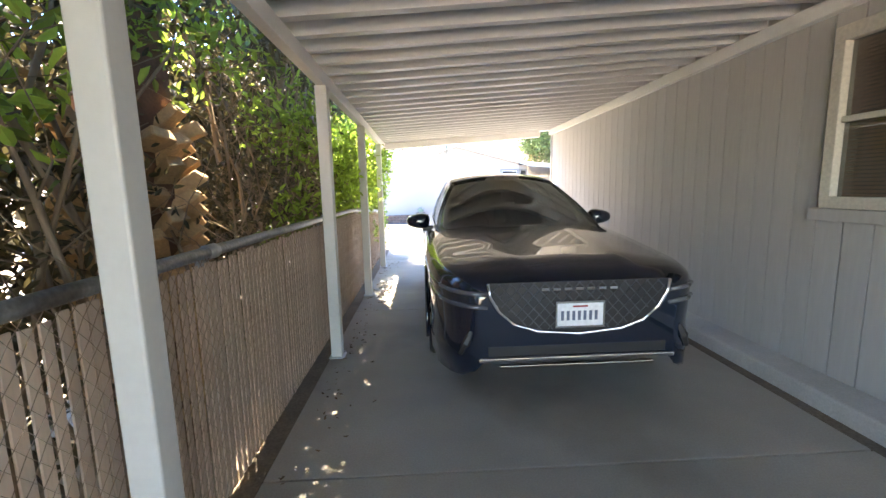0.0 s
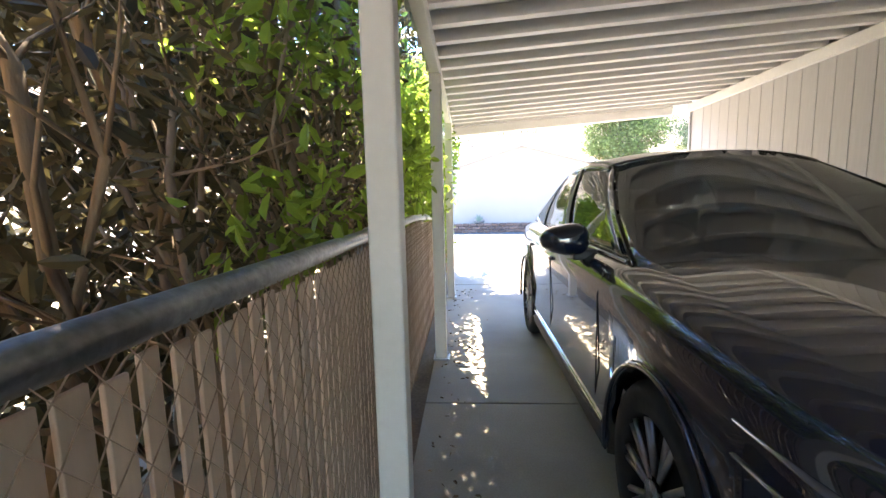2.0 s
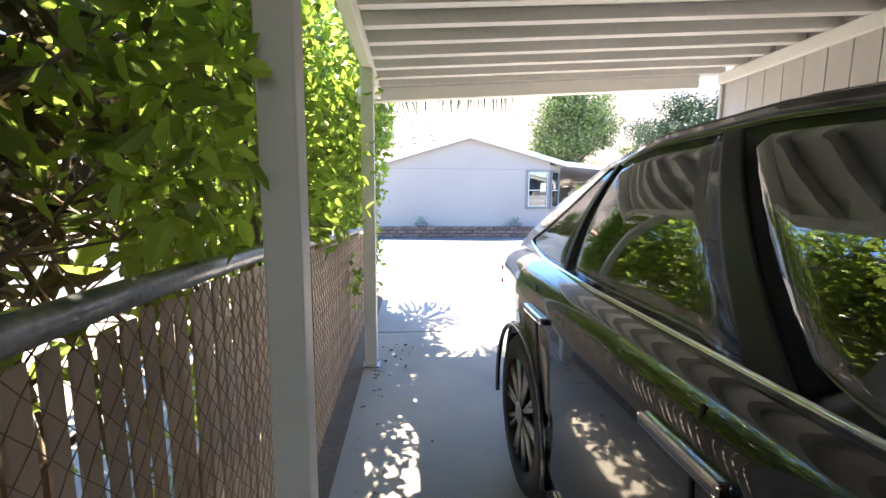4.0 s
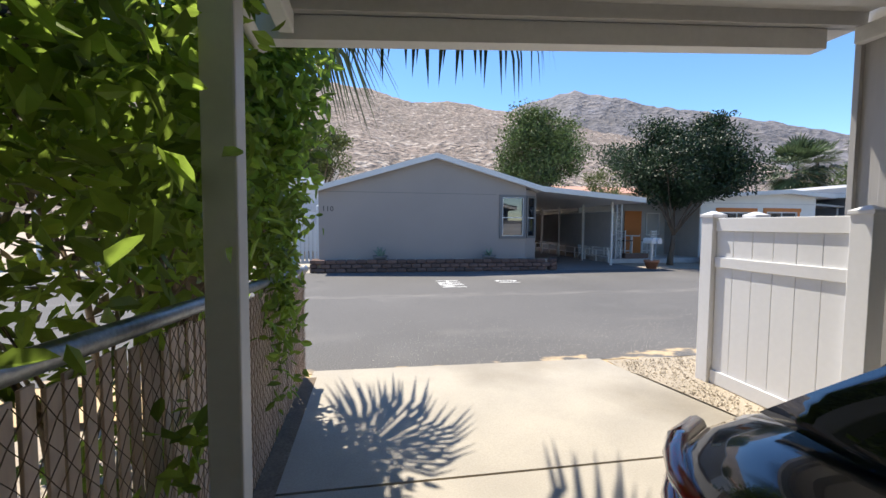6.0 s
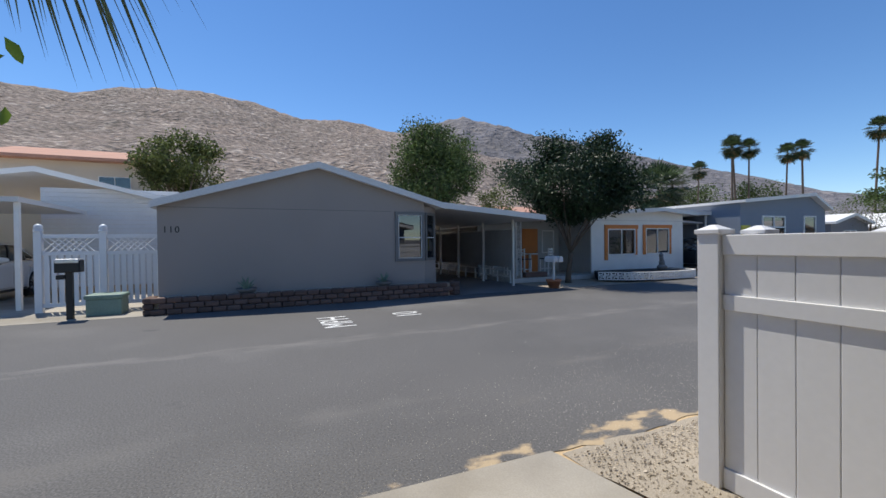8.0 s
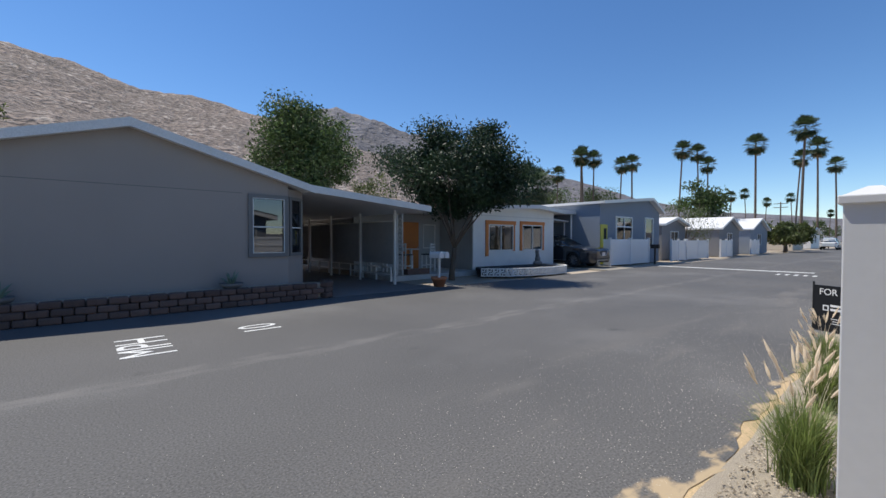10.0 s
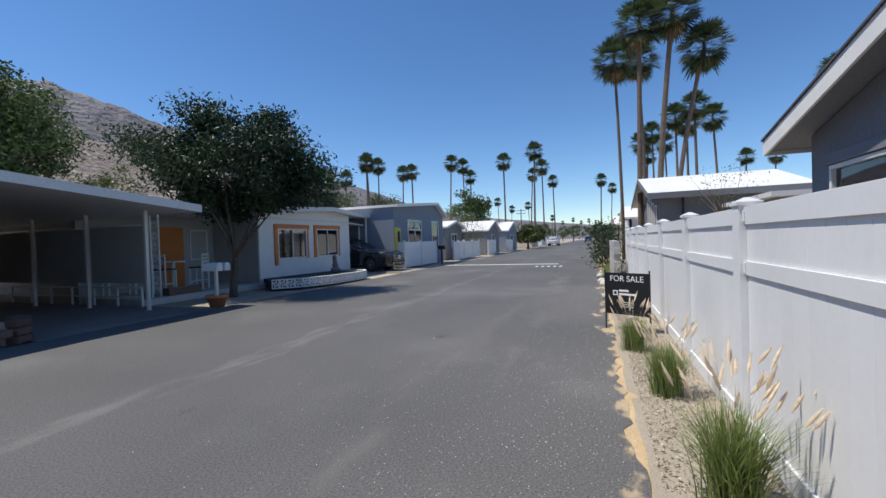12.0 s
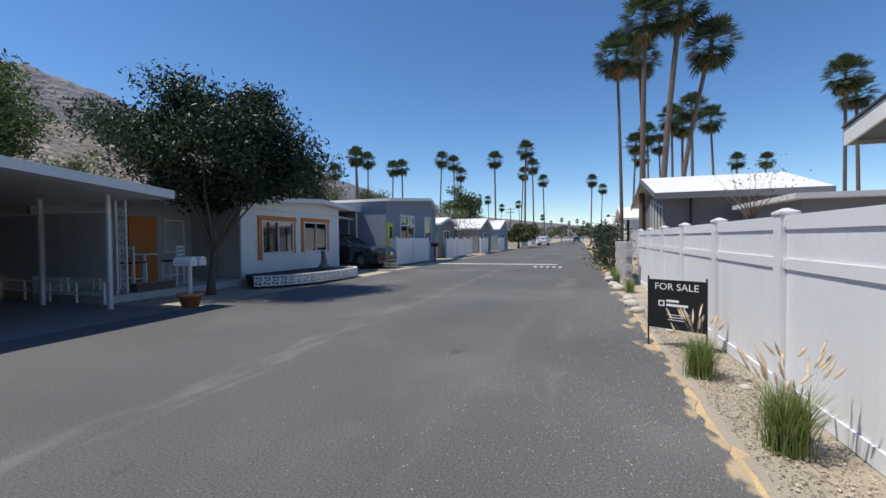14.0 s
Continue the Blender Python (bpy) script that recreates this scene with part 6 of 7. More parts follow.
def agave(at, s):
    a = thing("potted_agave", "spiky blue-green agave in a shallow dark bowl", "plant", "agaves", at)
    bm = bmesh.new()
    n = 20
    prof = [(0.10, 0.0), (0.19, 0.05), (0.235, 0.13), (0.215, 0.13), (0.17, 0.09)]
    rings = [[bm.verts.new((r * math.cos(2 * math.pi * k / n), r * math.sin(2 * math.pi * k / n), z)) for k in range(n)] for r, z in prof]
    for p, q in zip(rings, rings[1:]):
        for k in range(n):
            bm.faces.new((p[k], p[(k + 1) % n], q[(k + 1) % n], q[k]))
    bm.faces.new(rings[0][::-1])
    bm.faces.new(rings[-1])
    part("bowl", bm, M_TRIM, a, "", True)
    r = random.Random(int(s * 100))
    for i in range(13):
        t = i * 2.4
        e = radians(r.uniform(28, 75))
        d = Vector((math.cos(t) * math.cos(e), math.sin(t) * math.cos(e), math.sin(e)))
        w = Vector((-math.sin(t), math.cos(t), 0))
        u = d.cross(w)
        ln = s * r.uniform(0.7, 1.1)
        bm = bmesh.new()
        tube(bm, [Vector((0, 0, 0.09)), Vector((0, 0, 0.09)) + d * ln * 0.35, Vector((0, 0, 0.09)) + d * ln * 0.7 + Vector((0, 0, 0.02)), Vector((0, 0, 0.09)) + d * ln], [0.018, 0.026, 0.016, 0.001], 6)
        part("leaf", bm, M_AGAVE, a, "", True)
    return a


agave((-1.02, 20.32, 0.345), 0.34)
agave((2.39, 20.32, 0.345), 0.30)
for i, n in enumerate("110"):
    text(n, 0.21, M_BLACK, gray_home, (-2.70 + 0.12 * i, front - 0.006, 1.88), (90, 0, 0), "house_number")
# cut-off corner with its own narrow window
SIDE = Matrix.Translation((3.70, front, 0)) @ pose(0, 0, 0, 0, 0, 35.75)
bm = bmesh.new()
wall_with_holes(bm, "y", 0.0, 0.14, 0.0, 0.616, 0.0, 2.58, [(0.03, 0.56, 1.0, 2.40)])
part("wall", bm, M_STUCCO, gray_home).matrix_basis = SIDE
w = window(gray_home, "y", -0.015, 0.03, 0.56, 1.0, 2.40, M_TRIM, 0, bar=0.075, curtain=False)
w.matrix_basis = SIDE
part("frame", boxed(0.11, 0.48, -0.04, -0.02, 1.66, 1.685), M_WHITE, w)
for x0, x1, z0, z1 in ((2.9, 3.6, 1.66, 1.685), (2.9, 3.6, 1.08, 1.095), (2.9, 3.6, 2.305, 2.32), (2.9, 2.915, 1.095, 2.305), (3.585, 3.6, 1.095, 2.305)):
    part("window_bar", boxed(x0, x1, front - 0.06, front - 0.03, z0, z1, bev=0.003), M_WHITE, gray_home, "white inner sash bar")
part("stucco_joint", boxed(-2.85, 2.7, front - 0.004, front + 0.01, 2.405, 2.418), M_TRIM, gray_home)

# slabs of the far drives; the carport one has shade put into its colour
for x0, x1, y0, y1, z, lab in ((4.6, 7.75, 20.0, 33, 0.006, "concrete drive beside the taupe home, darkened for its shade"), (18.2, 20.7, 20.0, 30, 0.006, "concrete drive of the blue-grey home"), (-12, -3.0, 20.0, 26, 0.006, "pale concrete drive behind the white gate")):
    tagged(part("drive_slab", boxed(x0, x1, y0, y1, -0.1, z), mat("shade_darkened_drive", (0.20, 0.19, 0.185), 0.85, var=0.15, scale=0.8, fine=80, bump=0.2) if x0 == 4.6 else M_CONCRETE), lab, "driveway", kind="structure")

# carport across the street: posts and hanging shade screens
M_SCREEN = mat("shade_cloth", (0.46, 0.46, 0.46), 0.9, var=0.08, scale=3, fine=80, bump=0.1, through=0.5)
for y in (21.4, 23.5, 25.7, 27.7, 30.0, 32.8):
    p = thing("carport_post", "slim steel post of the far carport", "post", "far carport posts", (7.3, y, 0))
    part("shaft", boxed(-0.035, 0.035, -0.035, 0.035, 0, 2.28, bev=0.004), M_POST, p)
    part("base_plate", boxed(-0.06, 0.06, -0.06, 0.06, 0, 0.01), M_GALV, p)
for y0, y1 in ((21.45, 23.45), (23.55, 25.65), (25.75, 27.65), (27.75, 29.95), (30.05, 32.75)):
    s = thing("shade_screen", "grey shade cloth hung between carport posts", "screen", "shade screens", (7.36, 0, 0))
    part("cloth", boxed(-0.008, 0.008, y0, y1, 0.62, 1.95), M_SCREEN, s)
    bm = bmesh.new()
    rod(bm, (0, y0, 1.96), (0, y1, 1.96), 0.018, n=8)
    part("rail", bm, M_POST, s, smooth=True)
bm = bmesh.new()
low_rail = thing("low_railing", "low white railing at the far edge of the carport", "railing", at=(7.7, 0, 0))
for y in np.arange(22.2, 32, 0.9):
    part("baluster", boxed(-0.02, 0.02, y - 0.02, y + 0.02, 0.0, 0.45), M_WHITE, low_rail)
for z in (0.22, 0.45):
    part("rail", boxed(-0.02, 0.02, 22.2, 32, z, z + 0.035), M_WHITE, low_rail)

# ---- porch and front of the orange-trimmed home ----
M_GREYSID = mat("porch_siding", (0.42, 0.42, 0.41), 0.7, var=0.06, bump=0.1, rand=0.04)
porch = thing("porch", "shaded front porch with grey siding and an orange door", "porch")
part("floor", boxed(7.95, 12.2, 22.5, 25.0, -0.05, 0.13, bev=0.01), M_CURB, porch)
bm = bmesh.new()
prism(bm, [(7.75, 2.36), (12.2, 2.50), (12.2, 2.64), (7.75, 2.50)], "y", 22.55, 33)
part("roof", bm, M_ROOFPAN, porch)
part("fascia", boxed(8.15, 8.19, 25.2, 33.4, 2.10, 2.25, bev=0.004), M_WHITE, porch, "white roof edge board")
part("eave", boxed(8.19, 9.75, 25.2, 33.4, 2.20, 2.25), M_ROOF_W, porch)
part("side_wall", boxed(9.6, 9.72, 25.12, 33.3, 0.0, 2.2), M_GREYSID, porch)
part("back_wall", boxed(7.9, 12.25, 25.0, 25.12, 0.0, 2.5), M_GREYSID, porch)
for i in range(10):
    part("board", boxed(12.238, 12.248, 22.95 + i * 0.205, 23.15 + i * 0.205, 0.13, 2.6), M_GREYSID, porch)
door = part("door", boxed(10.15, 11.0, 24.95, 24.995, 0.13, 2.12, bev=0.006), M_ORANGE, porch, "orange painted front door")
bm = bmesh.new()
bmesh.ops.create_uvsphere(bm, u_segments=10, v_segments=6, radius=0.035, matrix=Matrix.Translation((10.92, 24.92, 1.05)))
part("door_handle", bm, M_CHROME, door, smooth=True)
window(porch, "y", 24.99, 11.25, 11.95, 1.0, 2.05, M_WHITE, 0)
window(porch, "y", 24.99, 8.9, 9.7, 1.0, 2.05, M_WHITE, 0)
for x0, x1, z0, z1 in ((12.98, 13.15, 0.68, 2.08), (12.98, 14.98, 2.05, 2.22), (14.8, 14.92, 0.88, 2.05), (15.30, 15.45, 0.88, 2.1), (15.30, 17.2, 2.08, 2.24), (17.0, 17.14, 0.88, 2.08)):
    part("trim_board", boxed(x0, x1, 22.85, 22.898, z0, z1, bev=0.004), M_ORANGE, orange_home, "orange window trim")
part("gable_batten", boxed(12.25, 18.0, 22.88, 22.898, 2.40, 2.44), M_FASCIA, orange_home)
awn = thing("awning", "white metal awning beside the orange-trimmed home", "awning")
bm = bmesh.new()
prism(bm, [(18.4, 2.45), (20.5, 2.36), (20.5, 2.44), (18.4, 2.55)], "y", 23.6, 30)
part("sheet", bm, M_ROOFPAN, awn)
for y in (23.8, 26.6, 29.5):
    part("post", boxed(20.35, 20.41, y - 0.03, y + 0.03, 0, 2.37), M_WHITE, awn)

trellis = thing("trellis_post", "white wrought-iron porch post with scroll work", "post", at=(8.45, 22.75, 0.0))
for x in (-0.11, 0.11):
    part("bar", boxed(x - 0.018, x + 0.018, -0.018, 0.018, 0.0, 2.38), M_WHITE, trellis)
for i in range(7):
    bm = bmesh.new()
    tube(bm, [(0.085 * math.cos(a) * (1 - a / 16), 0, 0.3 + i * 0.29 + 0.11 * math.sin(a) * (1 - a / 16)) for a in np.linspace(0, 9, 20)], [0.009] * 20, 5)
    part("scroll", bm, M_WHITE, trellis, smooth=True)


def bar_chair(at, rz):
    c = thing("bar_chair", "tall white wooden chair with a slatted back", "chair", "porch chairs", at, rz)
    part("seat", boxed(-0.22, 0.22, -0.21, 0.21, 0.66, 0.70, bev=0.01), M_BLACK, c, "dark seat")
    for x in (-0.2, 0.2):
        part("leg", boxed(x - 0.02, x + 0.02, -0.2, -0.16, 0, 0.66), M_WHITE, c)
        part("leg", boxed(x - 0.02, x + 0.02, 0.17, 0.21, 0, 1.12), M_WHITE, c)
        part("stretcher", boxed(x - 0.012, x + 0.012, -0.16, 0.17, 0.25, 0.28), M_WHITE, c)
    for z in (0.82, 0.93, 1.04):
        part("back_slat", boxed(-0.18, 0.18, 0.178, 0.2, z, z + 0.06), M_WHITE, c)
    part("stretcher", boxed(-0.18, 0.18, -0.19, -0.17, 0.22, 0.25), M_WHITE, c)
    return c


bar_chair((9.3, 23.6, 0.13), 100)
bar_chair((10.35, 23.5, 0.13), 205)
tbl = thing("bar_table", "tall white porch table", "table", at=(9.8, 23.9, 0.13))
bm = bmesh.new()
rod(bm, (0, 0, 0.86), (0, 0, 0.90), 0.33, n=20)
part("tabletop", bm, M_WHITE, tbl)
part("pedestal", boxed(-0.04, 0.04, -0.04, 0.04, 0.02, 0.86), M_WHITE, tbl)
part("foot", boxed(-0.22, 0.22, -0.22, 0.22, 0, 0.025), M_WHITE, tbl)
bench = thing("bench", "low white bench on the porch", "bench", at=(8.5, 24.3, 0.13))
part("seat", boxed(-0.4, 0.4, -0.17, 0.17, 0.38, 0.43, bev=0.01), M_WHITE, bench)
for x in (-0.35, 0.35):
    for y in (-0.13, 0.13):
        part("leg", boxed(x - 0.025, x + 0.025, y - 0.025, y + 0.025, 0, 0.38), M_WHITE, bench)
box_planter = thing("planter_box", "low brown wooden planter on the porch", "planter", at=(9.2, 22.75, 0.13))
part("body", boxed(-0.5, 0.5, -0.13, 0.13, 0, 0.2, bev=0.01), M_BRICK, box_planter)
part("soil", boxed(-0.46, 0.46, -0.1, 0.1, 0.2, 0.205), M_DIRT, box_planter)

# mailbox in a flower pot
pot = thing("flower_pot", "orange terracotta flower pot holding a mailbox post", "flower pot", at=(8.0, 20.12, 0))
bm = bmesh.new()
n = 24
prof = [(0.15, 0.0), (0.22, 0.22), (0.245, 0.22), (0.245, 0.29), (0.215, 0.29), (0.20, 0.25)]
rings = [[bm.verts.new((r * math.cos(2 * math.pi * k / n), r * math.sin(2 * math.pi * k / n), z)) for k in range(n)] for r, z in prof]
for p, q in zip(rings, rings[1:]):
    for k in range(n):
        bm.faces.new((p[k], p[(k + 1) % n], q[(k + 1) % n], q[k]))
bm.faces.new(rings[0][::-1])
bm.faces.new(rings[-1])
part("pot", bm, M_TERRA, pot, "", True)
mail = thing("mailbox", "pair of white arched mailboxes on a post", "mailbox", at=(8.0, 20.12, 0.25))
part("post", boxed(-0.03, 0.03, -0.03, 0.03, 0, 0.60), M_POST, mail)
for x in (-0.11, 0.11):
    bm = bmesh.new()
    out = [(x - 0.08, 0.60), (x + 0.08, 0.60)] + [(x + 0.08 * math.cos(a), 0.70 + 0.085 * math.sin(a)) for a in np.linspace(0, math.pi, 9)]
    prism(bm, out, "y", -0.24, 0.22)
    b = part("box", bm, M_WHITE, mail)
    part("door", boxed(x - 0.065, x + 0.065, -0.248, -0.241, 0.615, 0.75, bev=0.003), M_FASCIA, b)

# breeze-block planter
M_BREEZE = mat("breeze_block", (0.78, 0.77, 0.74), 0.85, var=0.08, scale=4, fine=50, bump=0.2, rand=0.06)
bb = thing("breeze_block_planter", "low curved planter of white patterned breeze blocks", "planter")
bme = bpy.data.meshes.new("breeze_block")
bm = bmesh.new()
wall_with_holes(bm, "y", -0.05, 0.05, -0.115, 0.115, 0.0, 0.30, [(-0.085, -0.04, 0.035, 0.13), (-0.01, 0.085, 0.035, 0.085), (-0.085, 0.01, 0.215, 0.265), (0.04, 0.085, 0.17, 0.265), (-0.06, 0.06, 0.135, 0.165)])
bm.to_mesh(bme)
bm.free()
bme.materials.append(M_BREEZE)
path = [(11.2, 21.45), (12.0, 20.75), (13.0, 20.42), (14.2, 20.32), (15.2, 20.42), (15.75, 20.8), (15.95, 21.5), (16.0, 22.4)]
pv = [Vector((x, y, 0)) for x, y in path]
run = [0.0]
for p, q in zip(pv, pv[1:]):
    run.append(run[-1] + (q - p).length)
s = 0.12
while s < run[-1]:
    x = float(np.interp(s, run, [p.x for p in pv]))
    y = float(np.interp(s, run, [p.y for p in pv]))
    x2 = float(np.interp(s + 0.1, run, [p.x for p in pv]))
    y2 = float(np.interp(s + 0.1, run, [p.y for p in pv]))
    piece("breeze_block", bme, bb, (x, y, 0.02), math.atan2(y2 - y, x2 - x))
    s += 0.234
bm = bmesh.new()
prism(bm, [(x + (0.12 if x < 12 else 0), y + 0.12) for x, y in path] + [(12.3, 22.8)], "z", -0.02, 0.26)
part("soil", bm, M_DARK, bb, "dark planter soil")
statue = thing("statue", "small dark stone ram figure in the planter", "statue", at=(14.9, 21.6, 0.26))
bm = bmesh.new()
for c, rr in (((0, 0, 0.12), (0.26, 0.16, 0.13)), ((0, 0, 0.30), (0.14, 0.11, 0.16)), ((-0.05, -0.02, 0.48), (0.10, 0.08, 0.12)), ((-0.08, -0.04, 0.62), (0.10, 0.07, 0.06))):
    bmesh.ops.create_uvsphere(bm, u_segments=12, v_segments=8, radius=1, matrix=Matrix.Translation(c) @ Matrix.Diagonal((*rr, 1)))
tube(bm, [(-0.02 + 0.11 * math.cos(a), 0.02, 0.60 + 0.10 * math.sin(a)) for a in np.linspace(0, 5.2, 12)], [0.03] * 6 + [0.022] * 6, 6)
part("figure", bm, M_TRIM, statue, "", True)

# ---- dark SUV, white fence and door of the blue-grey home ----
M_PAINT2 = mat("dark_grey_car_paint", (0.018, 0.020, 0.026), 0.2, 0.3, var=0, fvar=0, bump=0, coat=1.0)
car_far = suv((19.35, 20.95, 0.0), 0.0, M_PAINT2, "dark grey compact SUV parked nose to the street", False)
car_far.scale = (0.93, 0.89, 0.97)
fence2 = thing("garden_fence", "white garden fence around the blue-grey home's yard", "fence")
for x0, x1, y0, y1 in ((20.9, 25.6, 21.36, 21.42), (20.86, 20.92, 21.42, 26)):
    part("panel", boxed(x0, x1, y0, y1, 0.04, 1.42, bev=0.005), M_VINYL, fence2)
for x, y in ((20.9, 21.39), (23.2, 21.39), (25.6, 21.39), (20.9, 23.6), (20.9, 26)):
    part("post", boxed(x - 0.06, x + 0.06, y - 0.06, y + 0.06, 0, 1.5, bev=0.006), M_VINYL, fence2)
M_YELLOW = mat("yellow_paint", (0.60, 0.55, 0.08), 0.6, var=0.06, bump=0.05)
part("door", boxed(20.62, 21.3, 21.74, 21.795, 0.1, 2.2, bev=0.005), M_YELLOW, blue_home, "yellow front door")
part("door_frame", boxed(20.9, 21.15, 21.72, 21.738, 0.3, 2.0), M_DARK, blue_home)
window(blue_home, "y", 21.78, 26.0, 27.2, 0.9, 2.75, M_WHITE, 0, bar=0.08)
part("window_bar", boxed(22.4, 24.2, 21.73, 21.76, 2.08, 2.16), M_WHITE, blue_home)
cover = thing("patio_cover", "flat white patio cover joined to the blue-grey home", "patio cover")
part("sheet", boxed(18.3, 21.4, 23.2, 27.5, 2.78, 2.98), M_FASCIA, cover)
part("post", boxed(20.3, 20.37, 23.3, 23.37, 0, 2.78), M_WHITE, cover)
part("post", boxed(18.4, 18.47, 23.3, 23.37, 0, 2.78), M_WHITE, cover)
mb3 = thing("mailbox", "black mailbox on a dark post", "mailbox", at=(24.6, 20.6, 0))
part("post", boxed(-0.04, 0.04, -0.04, 0.04, 0, 0.9), M_BLACK, mb3)
part("box", boxed(-0.1, 0.1, -0.24, 0.24, 0.9, 1.13, bev=0.03), M_BLACK, mb3)

# ---- homes further down ----
for x0, x1, y0, el, ap, er, wm, lab in (
        (30.2, 34.6, 22.4, 2.4, (32.4, 2.9), 2.4, M_GREYWALL, "grey mobile home down the street"),
        (40.5, 46.5, 21.8, 2.3, (43.5, 3.3), 2.3, M_GREYWALL, "small grey home with a bright white gable roof"),
        (49.5, 56.5, 21.6, 2.4, (53.0, 3.5), 2.4, M_BLUE, "grey gabled home further down the street"),
        (72, 80, 21.8, 2.4, (76, 3.3), 2.4, M_CREAM, "cream mobile home far down the street"),
        (88, 97, 22.0, 2.4, (92, 3.3), 2.4, M_WHITE, "white mobile home far down the street")):
    hm = home(lab, x0, x1, y0, y0 + 12, el, ap, er, wm, M_ROOF_W, M_WHITE, [((x0 + x1) / 2 - 0.7, (x0 + x1) / 2 + 0.7, 0.9, 2.0)], over=0.3)
    window(hm, "y", y0 - 0.02, (x0 + x1) / 2 - 0.7, (x0 + x1) / 2 + 0.7, 0.9, 2.0, M_WHITE, 1)
for x0, x1, y1, el, ap, er, wm, lab in ((31, 38, 9.6, 2.5, (34.5, 3.4), 2.5, M_WHITE, "white home past the clipped hedge"), (46, 54, 9.6, 2.5, (50, 3.4), 2.5, M_CREAM, "cream home on the fence side of the street")):
    hm = home(lab, x0, x1, y1 - 11, y1, el, ap, er, wm, M_ROOF_W, M_WHITE, [((x0 + x1) / 2 - 0.7, (x0 + x1) / 2 + 0.7, 0.9, 2.0)], over=0.3)
for x0, x1, y, m in ((28.6, 31.0, 21.2, M_VINYL), (31.6, 36.0, 21.3, M_VINYL), (38, 41, 21.0, M_VINYL), (47, 50, 21.0, M_VINYL)):
    w = thing("garden_fence", "short white garden fence between homes", "fence", "short white fences", (0, y, 0))
    part("panel", boxed(x0, x1, -0.03, 0.03, 0.04, 1.35, bev=0.005), m, w)
    for x in (x0, (x0 + x1) / 2, x1):
        part("post", boxed(x - 0.06, x + 0.06, -0.06, 0.06, 0, 1.45, bev=0.006), m, w)
copy_thing(car_far, pose(118, 13.4, 0, 0, 0, -90) @ Matrix.Diagonal((1, 1, 1, 1)))
M_PAINT3 = mat("white_car_paint", (0.72, 0.72, 0.71), 0.25, 0.0, var=0, fvar=0, bump=0, coat=1.0)
car_white = suv((-8.3, 22.6, 0.0), 0.0, M_PAINT3, "white SUV parked under the neighbour's carport", False)
copy_thing(car_white, pose(84, 19.0, 0, 0, 0, 90))
pole = thing("utility_pole", "wooden utility pole with cross arms far off", "utility pole", at=(112, 30, 0))
bm = bmesh.new()
rod(bm, (0, 0, -0.1), (0, 0, 9.4), 0.16, 0.11, n=10)
part("pole", bm, M_TRUNK, pole)
for z in (8.2, 9.0):
    part("cross_arm", boxed(-0.06, 0.06, -1.2, 1.2, z, z + 0.12), M_TRUNK, pole)

# ---- left end: gate, mailbox, utility box, neighbours ----
gate = thing("yard_gate", "white slatted double yard gate with lattice tops", "gate")
for x, y in ((-5.35, 21.75), (-4.15, 21.75), (-2.98, 21.75)):
    part("post", boxed(x - 0.07, x + 0.07, y - 0.07, y + 0.07, 0, 1.88, bev=0.008), M_VINYL, gate)
    bm = bmesh.new()
    bmesh.ops.create_uvsphere(bm, u_segments=12, v_segments=8, radius=0.085, matrix=Matrix.Translation((x, y, 1.97)))
    rod(bm, (x, y, 1.86), (x, y, 1.92), 0.09, n=12)
    part("finial", bm, M_VINYL, gate, smooth=True)
for x0, x1 in ((-5.28, -4.22), (-4.08, -3.05)):
    for z in (0.12, 1.32, 1.72):
        part("rail", boxed(x0, x1, 21.72, 21.78, z, z + 0.09, bev=0.004), M_VINYL, gate)
    n = 8
    for i in range(n):
        xx = x0 + (x1 - x0) * (i + 0.5) / n
        part("slat", boxed(xx - 0.045, xx + 0.045, 21.735, 21.765, 0.21, 1.32), M_VINYL, gate)
    bm = bmesh.new()
    for k in range(-2, 9):
        for sg in (-1, 1):
            xa = x0 + k * 0.13 + (0 if sg > 0 else 0.31)
            p0, p1 = Vector((xa, 21.75 + sg * 0.006, 1.41)), Vector((xa + sg * 0.31, 21.75 + sg * 0.006, 1.72))
            if min(p0.x, p1.x) > x0 - 0.01 and max(p0.x, p1.x) < x1 + 0.01:
                rod(bm, p0, p1, 0.014, n=4)
    part("lattice", bm, M_VINYL, gate)
bm1 = thing("mailbox", "black and silver mailbox on a black post", "mailbox", at=(-4.35, 20.35, 0))
part("post", boxed(-0.055, 0.055, -0.055, 0.055, 0, 0.98, bev=0.006), M_BLACK, bm1)
b = part("box", boxed(-0.21, 0.21, -0.14, 0.14, 0.98, 1.24, bev=0.02), M_BLACK, bm1)
part("lid", boxed(-0.2, 0.2, -0.15, 0.12, 1.17, 1.262, bev=0.02), M_GALV, b, "silver lid")
part("paper_holder", boxed(-0.2, -0.06, -0.1, 0.1, 0.84, 0.93, bev=0.02), M_BLACK, bm1)
M_GREENBOX = mat("utility_green", (0.20, 0.29, 0.24), 0.6, var=0.08, scale=3, bump=0.08)
ub = thing("utility_box", "low green utility box with a sloped lid", "utility box", at=(-3.85, 20.85, 0))
part("body", boxed(-0.32, 0.32, -0.28, 0.28, 0, 0.36, bev=0.02), M_GREENBOX, ub)
part("lid", boxed(-0.35, 0.35, -0.31, 0.31, 0.36, 0.46, bev=0.035), M_GREENBOX, ub, "paler green lid")
side_home = thing("house", "white lap-sided home with a sloped carport roof", "mobile home")
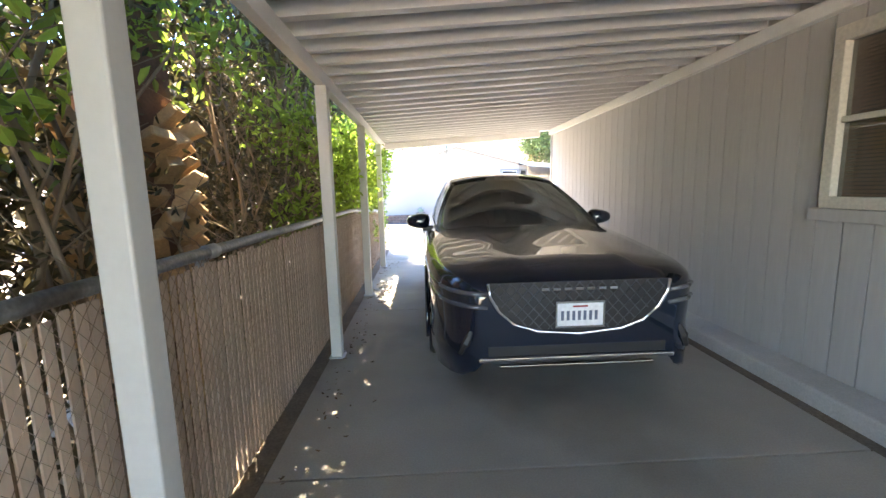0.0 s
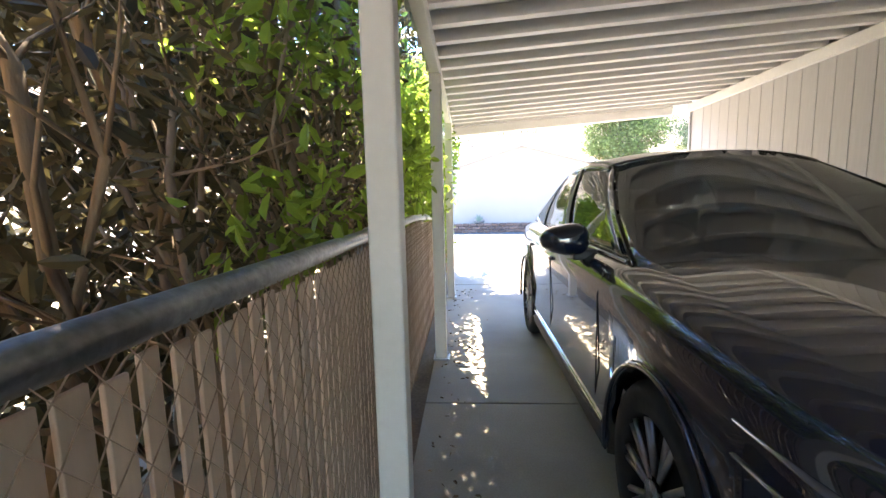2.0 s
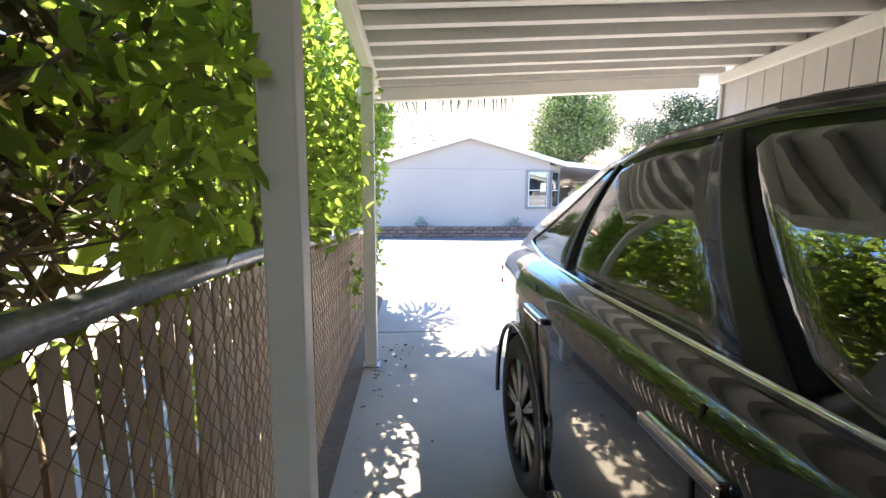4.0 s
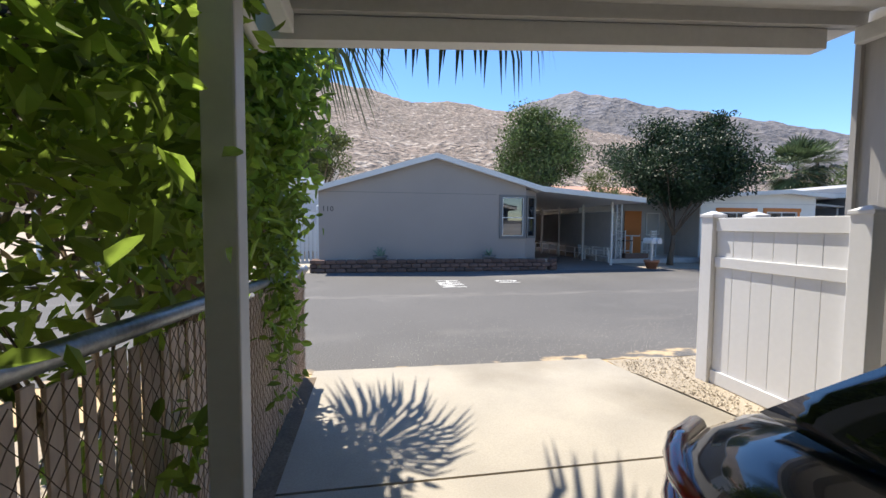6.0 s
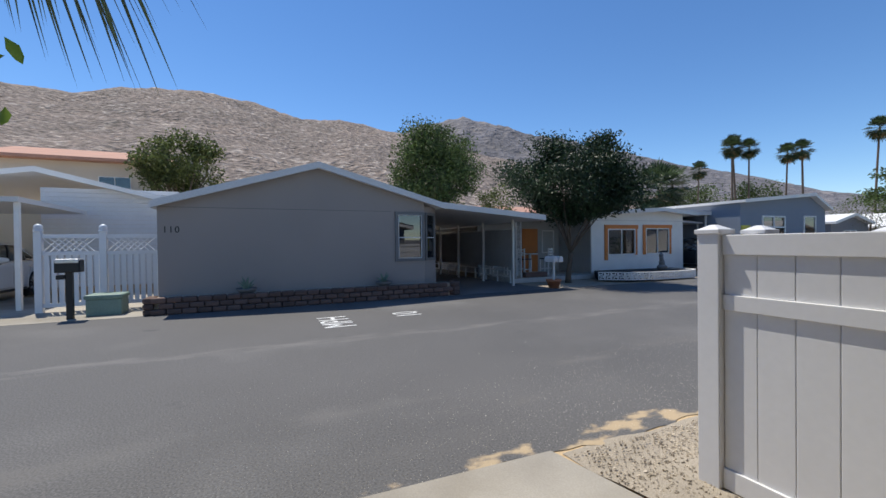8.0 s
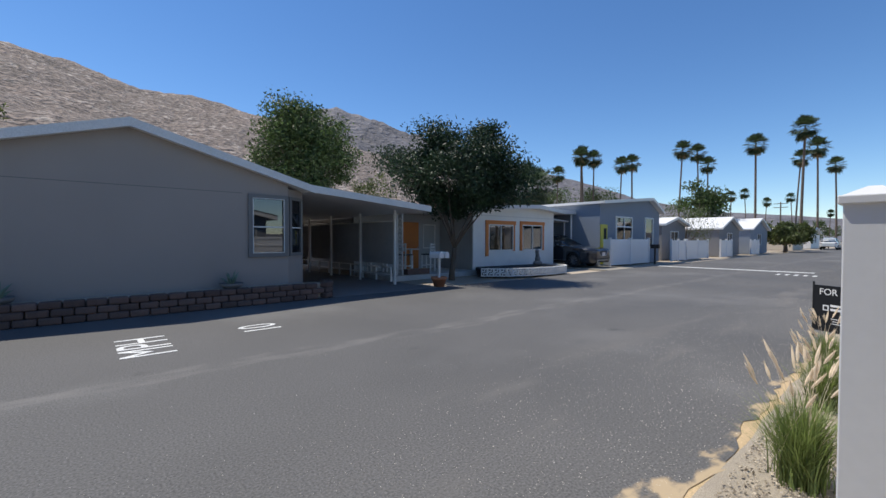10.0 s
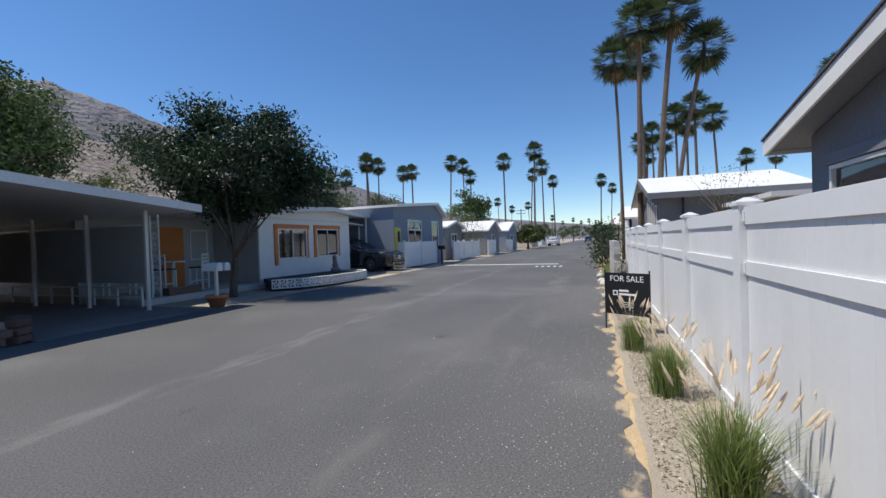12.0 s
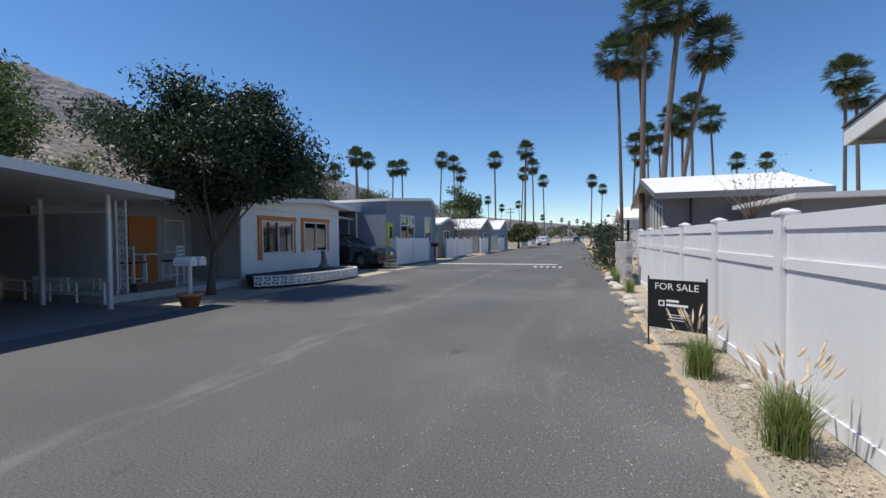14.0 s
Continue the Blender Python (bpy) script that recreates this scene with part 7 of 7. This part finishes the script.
M_LAP = mat("white_lap", (0.66, 0.66, 0.67), 0.6, var=0.05, bump=0.05)
for i in range(22):
    part("lap_board", boxed(-7.2, -3.35, 27.0 - 0.008 * (i % 2), 27.02, 0.2 + i * 0.15, 0.343 + i * 0.15), M_LAP, side_home)
bm = bmesh.new()
prism(bm, [(-12.5, 3.05), (-7.2, 3.95), (-3.2, 2.95), (-3.2, 3.10), (-7.2, 4.12), (-12.5, 3.2)], "y", 26.6, 36)
part("roof", bm, M_ROOF_W, side_home)
part("wall", boxed(-12.0, -7.2, 29.0, 29.15, 0, 3.05), M_CREAM, side_home)
for x in (-6.0, -11.5):
    part("post", boxed(x - 0.05, x + 0.05, 22.45, 22.55, 0, 2.6), M_WHITE, side_home)
bm = bmesh.new()
prism(bm, [(-12.5, 2.55), (-5.9, 2.6), (-5.9, 2.72), (-12.5, 2.67)], "y", 22.3, 26.6)
part("carport_roof", bm, M_ROOFPAN, side_home)
villa = thing("house", "two-storey cream villa with a red tile roof", "house")
part("wall", boxed(-16, -6.0, 44, 54, 0, 7.4), M_CREAM, villa)
part("balcony_wall", boxed(-6.0, -4.4, 43.5, 50, 0, 8.0), M_CREAM, villa)
bm = bmesh.new()
prism(bm, [(43.2, 7.4), (49, 8.9), (55, 7.4), (55, 7.2), (43.2, 7.2)], "x", -16.5, -5.9)
part("roof", bm, M_TILE, villa, "red clay tile roof")
window(villa, "y", 43.97, -10.4, -8.6, 4.9, 6.3, M_WHITE, 1)
part("balcony", boxed(-10.8, -6.0, 42.8, 44, 4.3, 4.6), M_CREAM, villa)
villa2 = thing("house", "low cream houses with red roofs under the mountain", "house")
part("wall", boxed(14, 40, 52, 60, 0, 5.2), M_CREAM, villa2)
bm = bmesh.new()
prism(bm, [(51, 5.2), (56, 6.3), (61, 5.2)], "x", 13, 41)
part("roof", bm, M_TILE, villa2)
tree((11.8, 9.0, 0), 1.6, (0.6, 0, 2.45), (1.5, 0.7, 0.55), 260, 0.05, M_TREE_LIGHT, "thin twiggy shrub rising above the fence", 88, 0.03, 34)
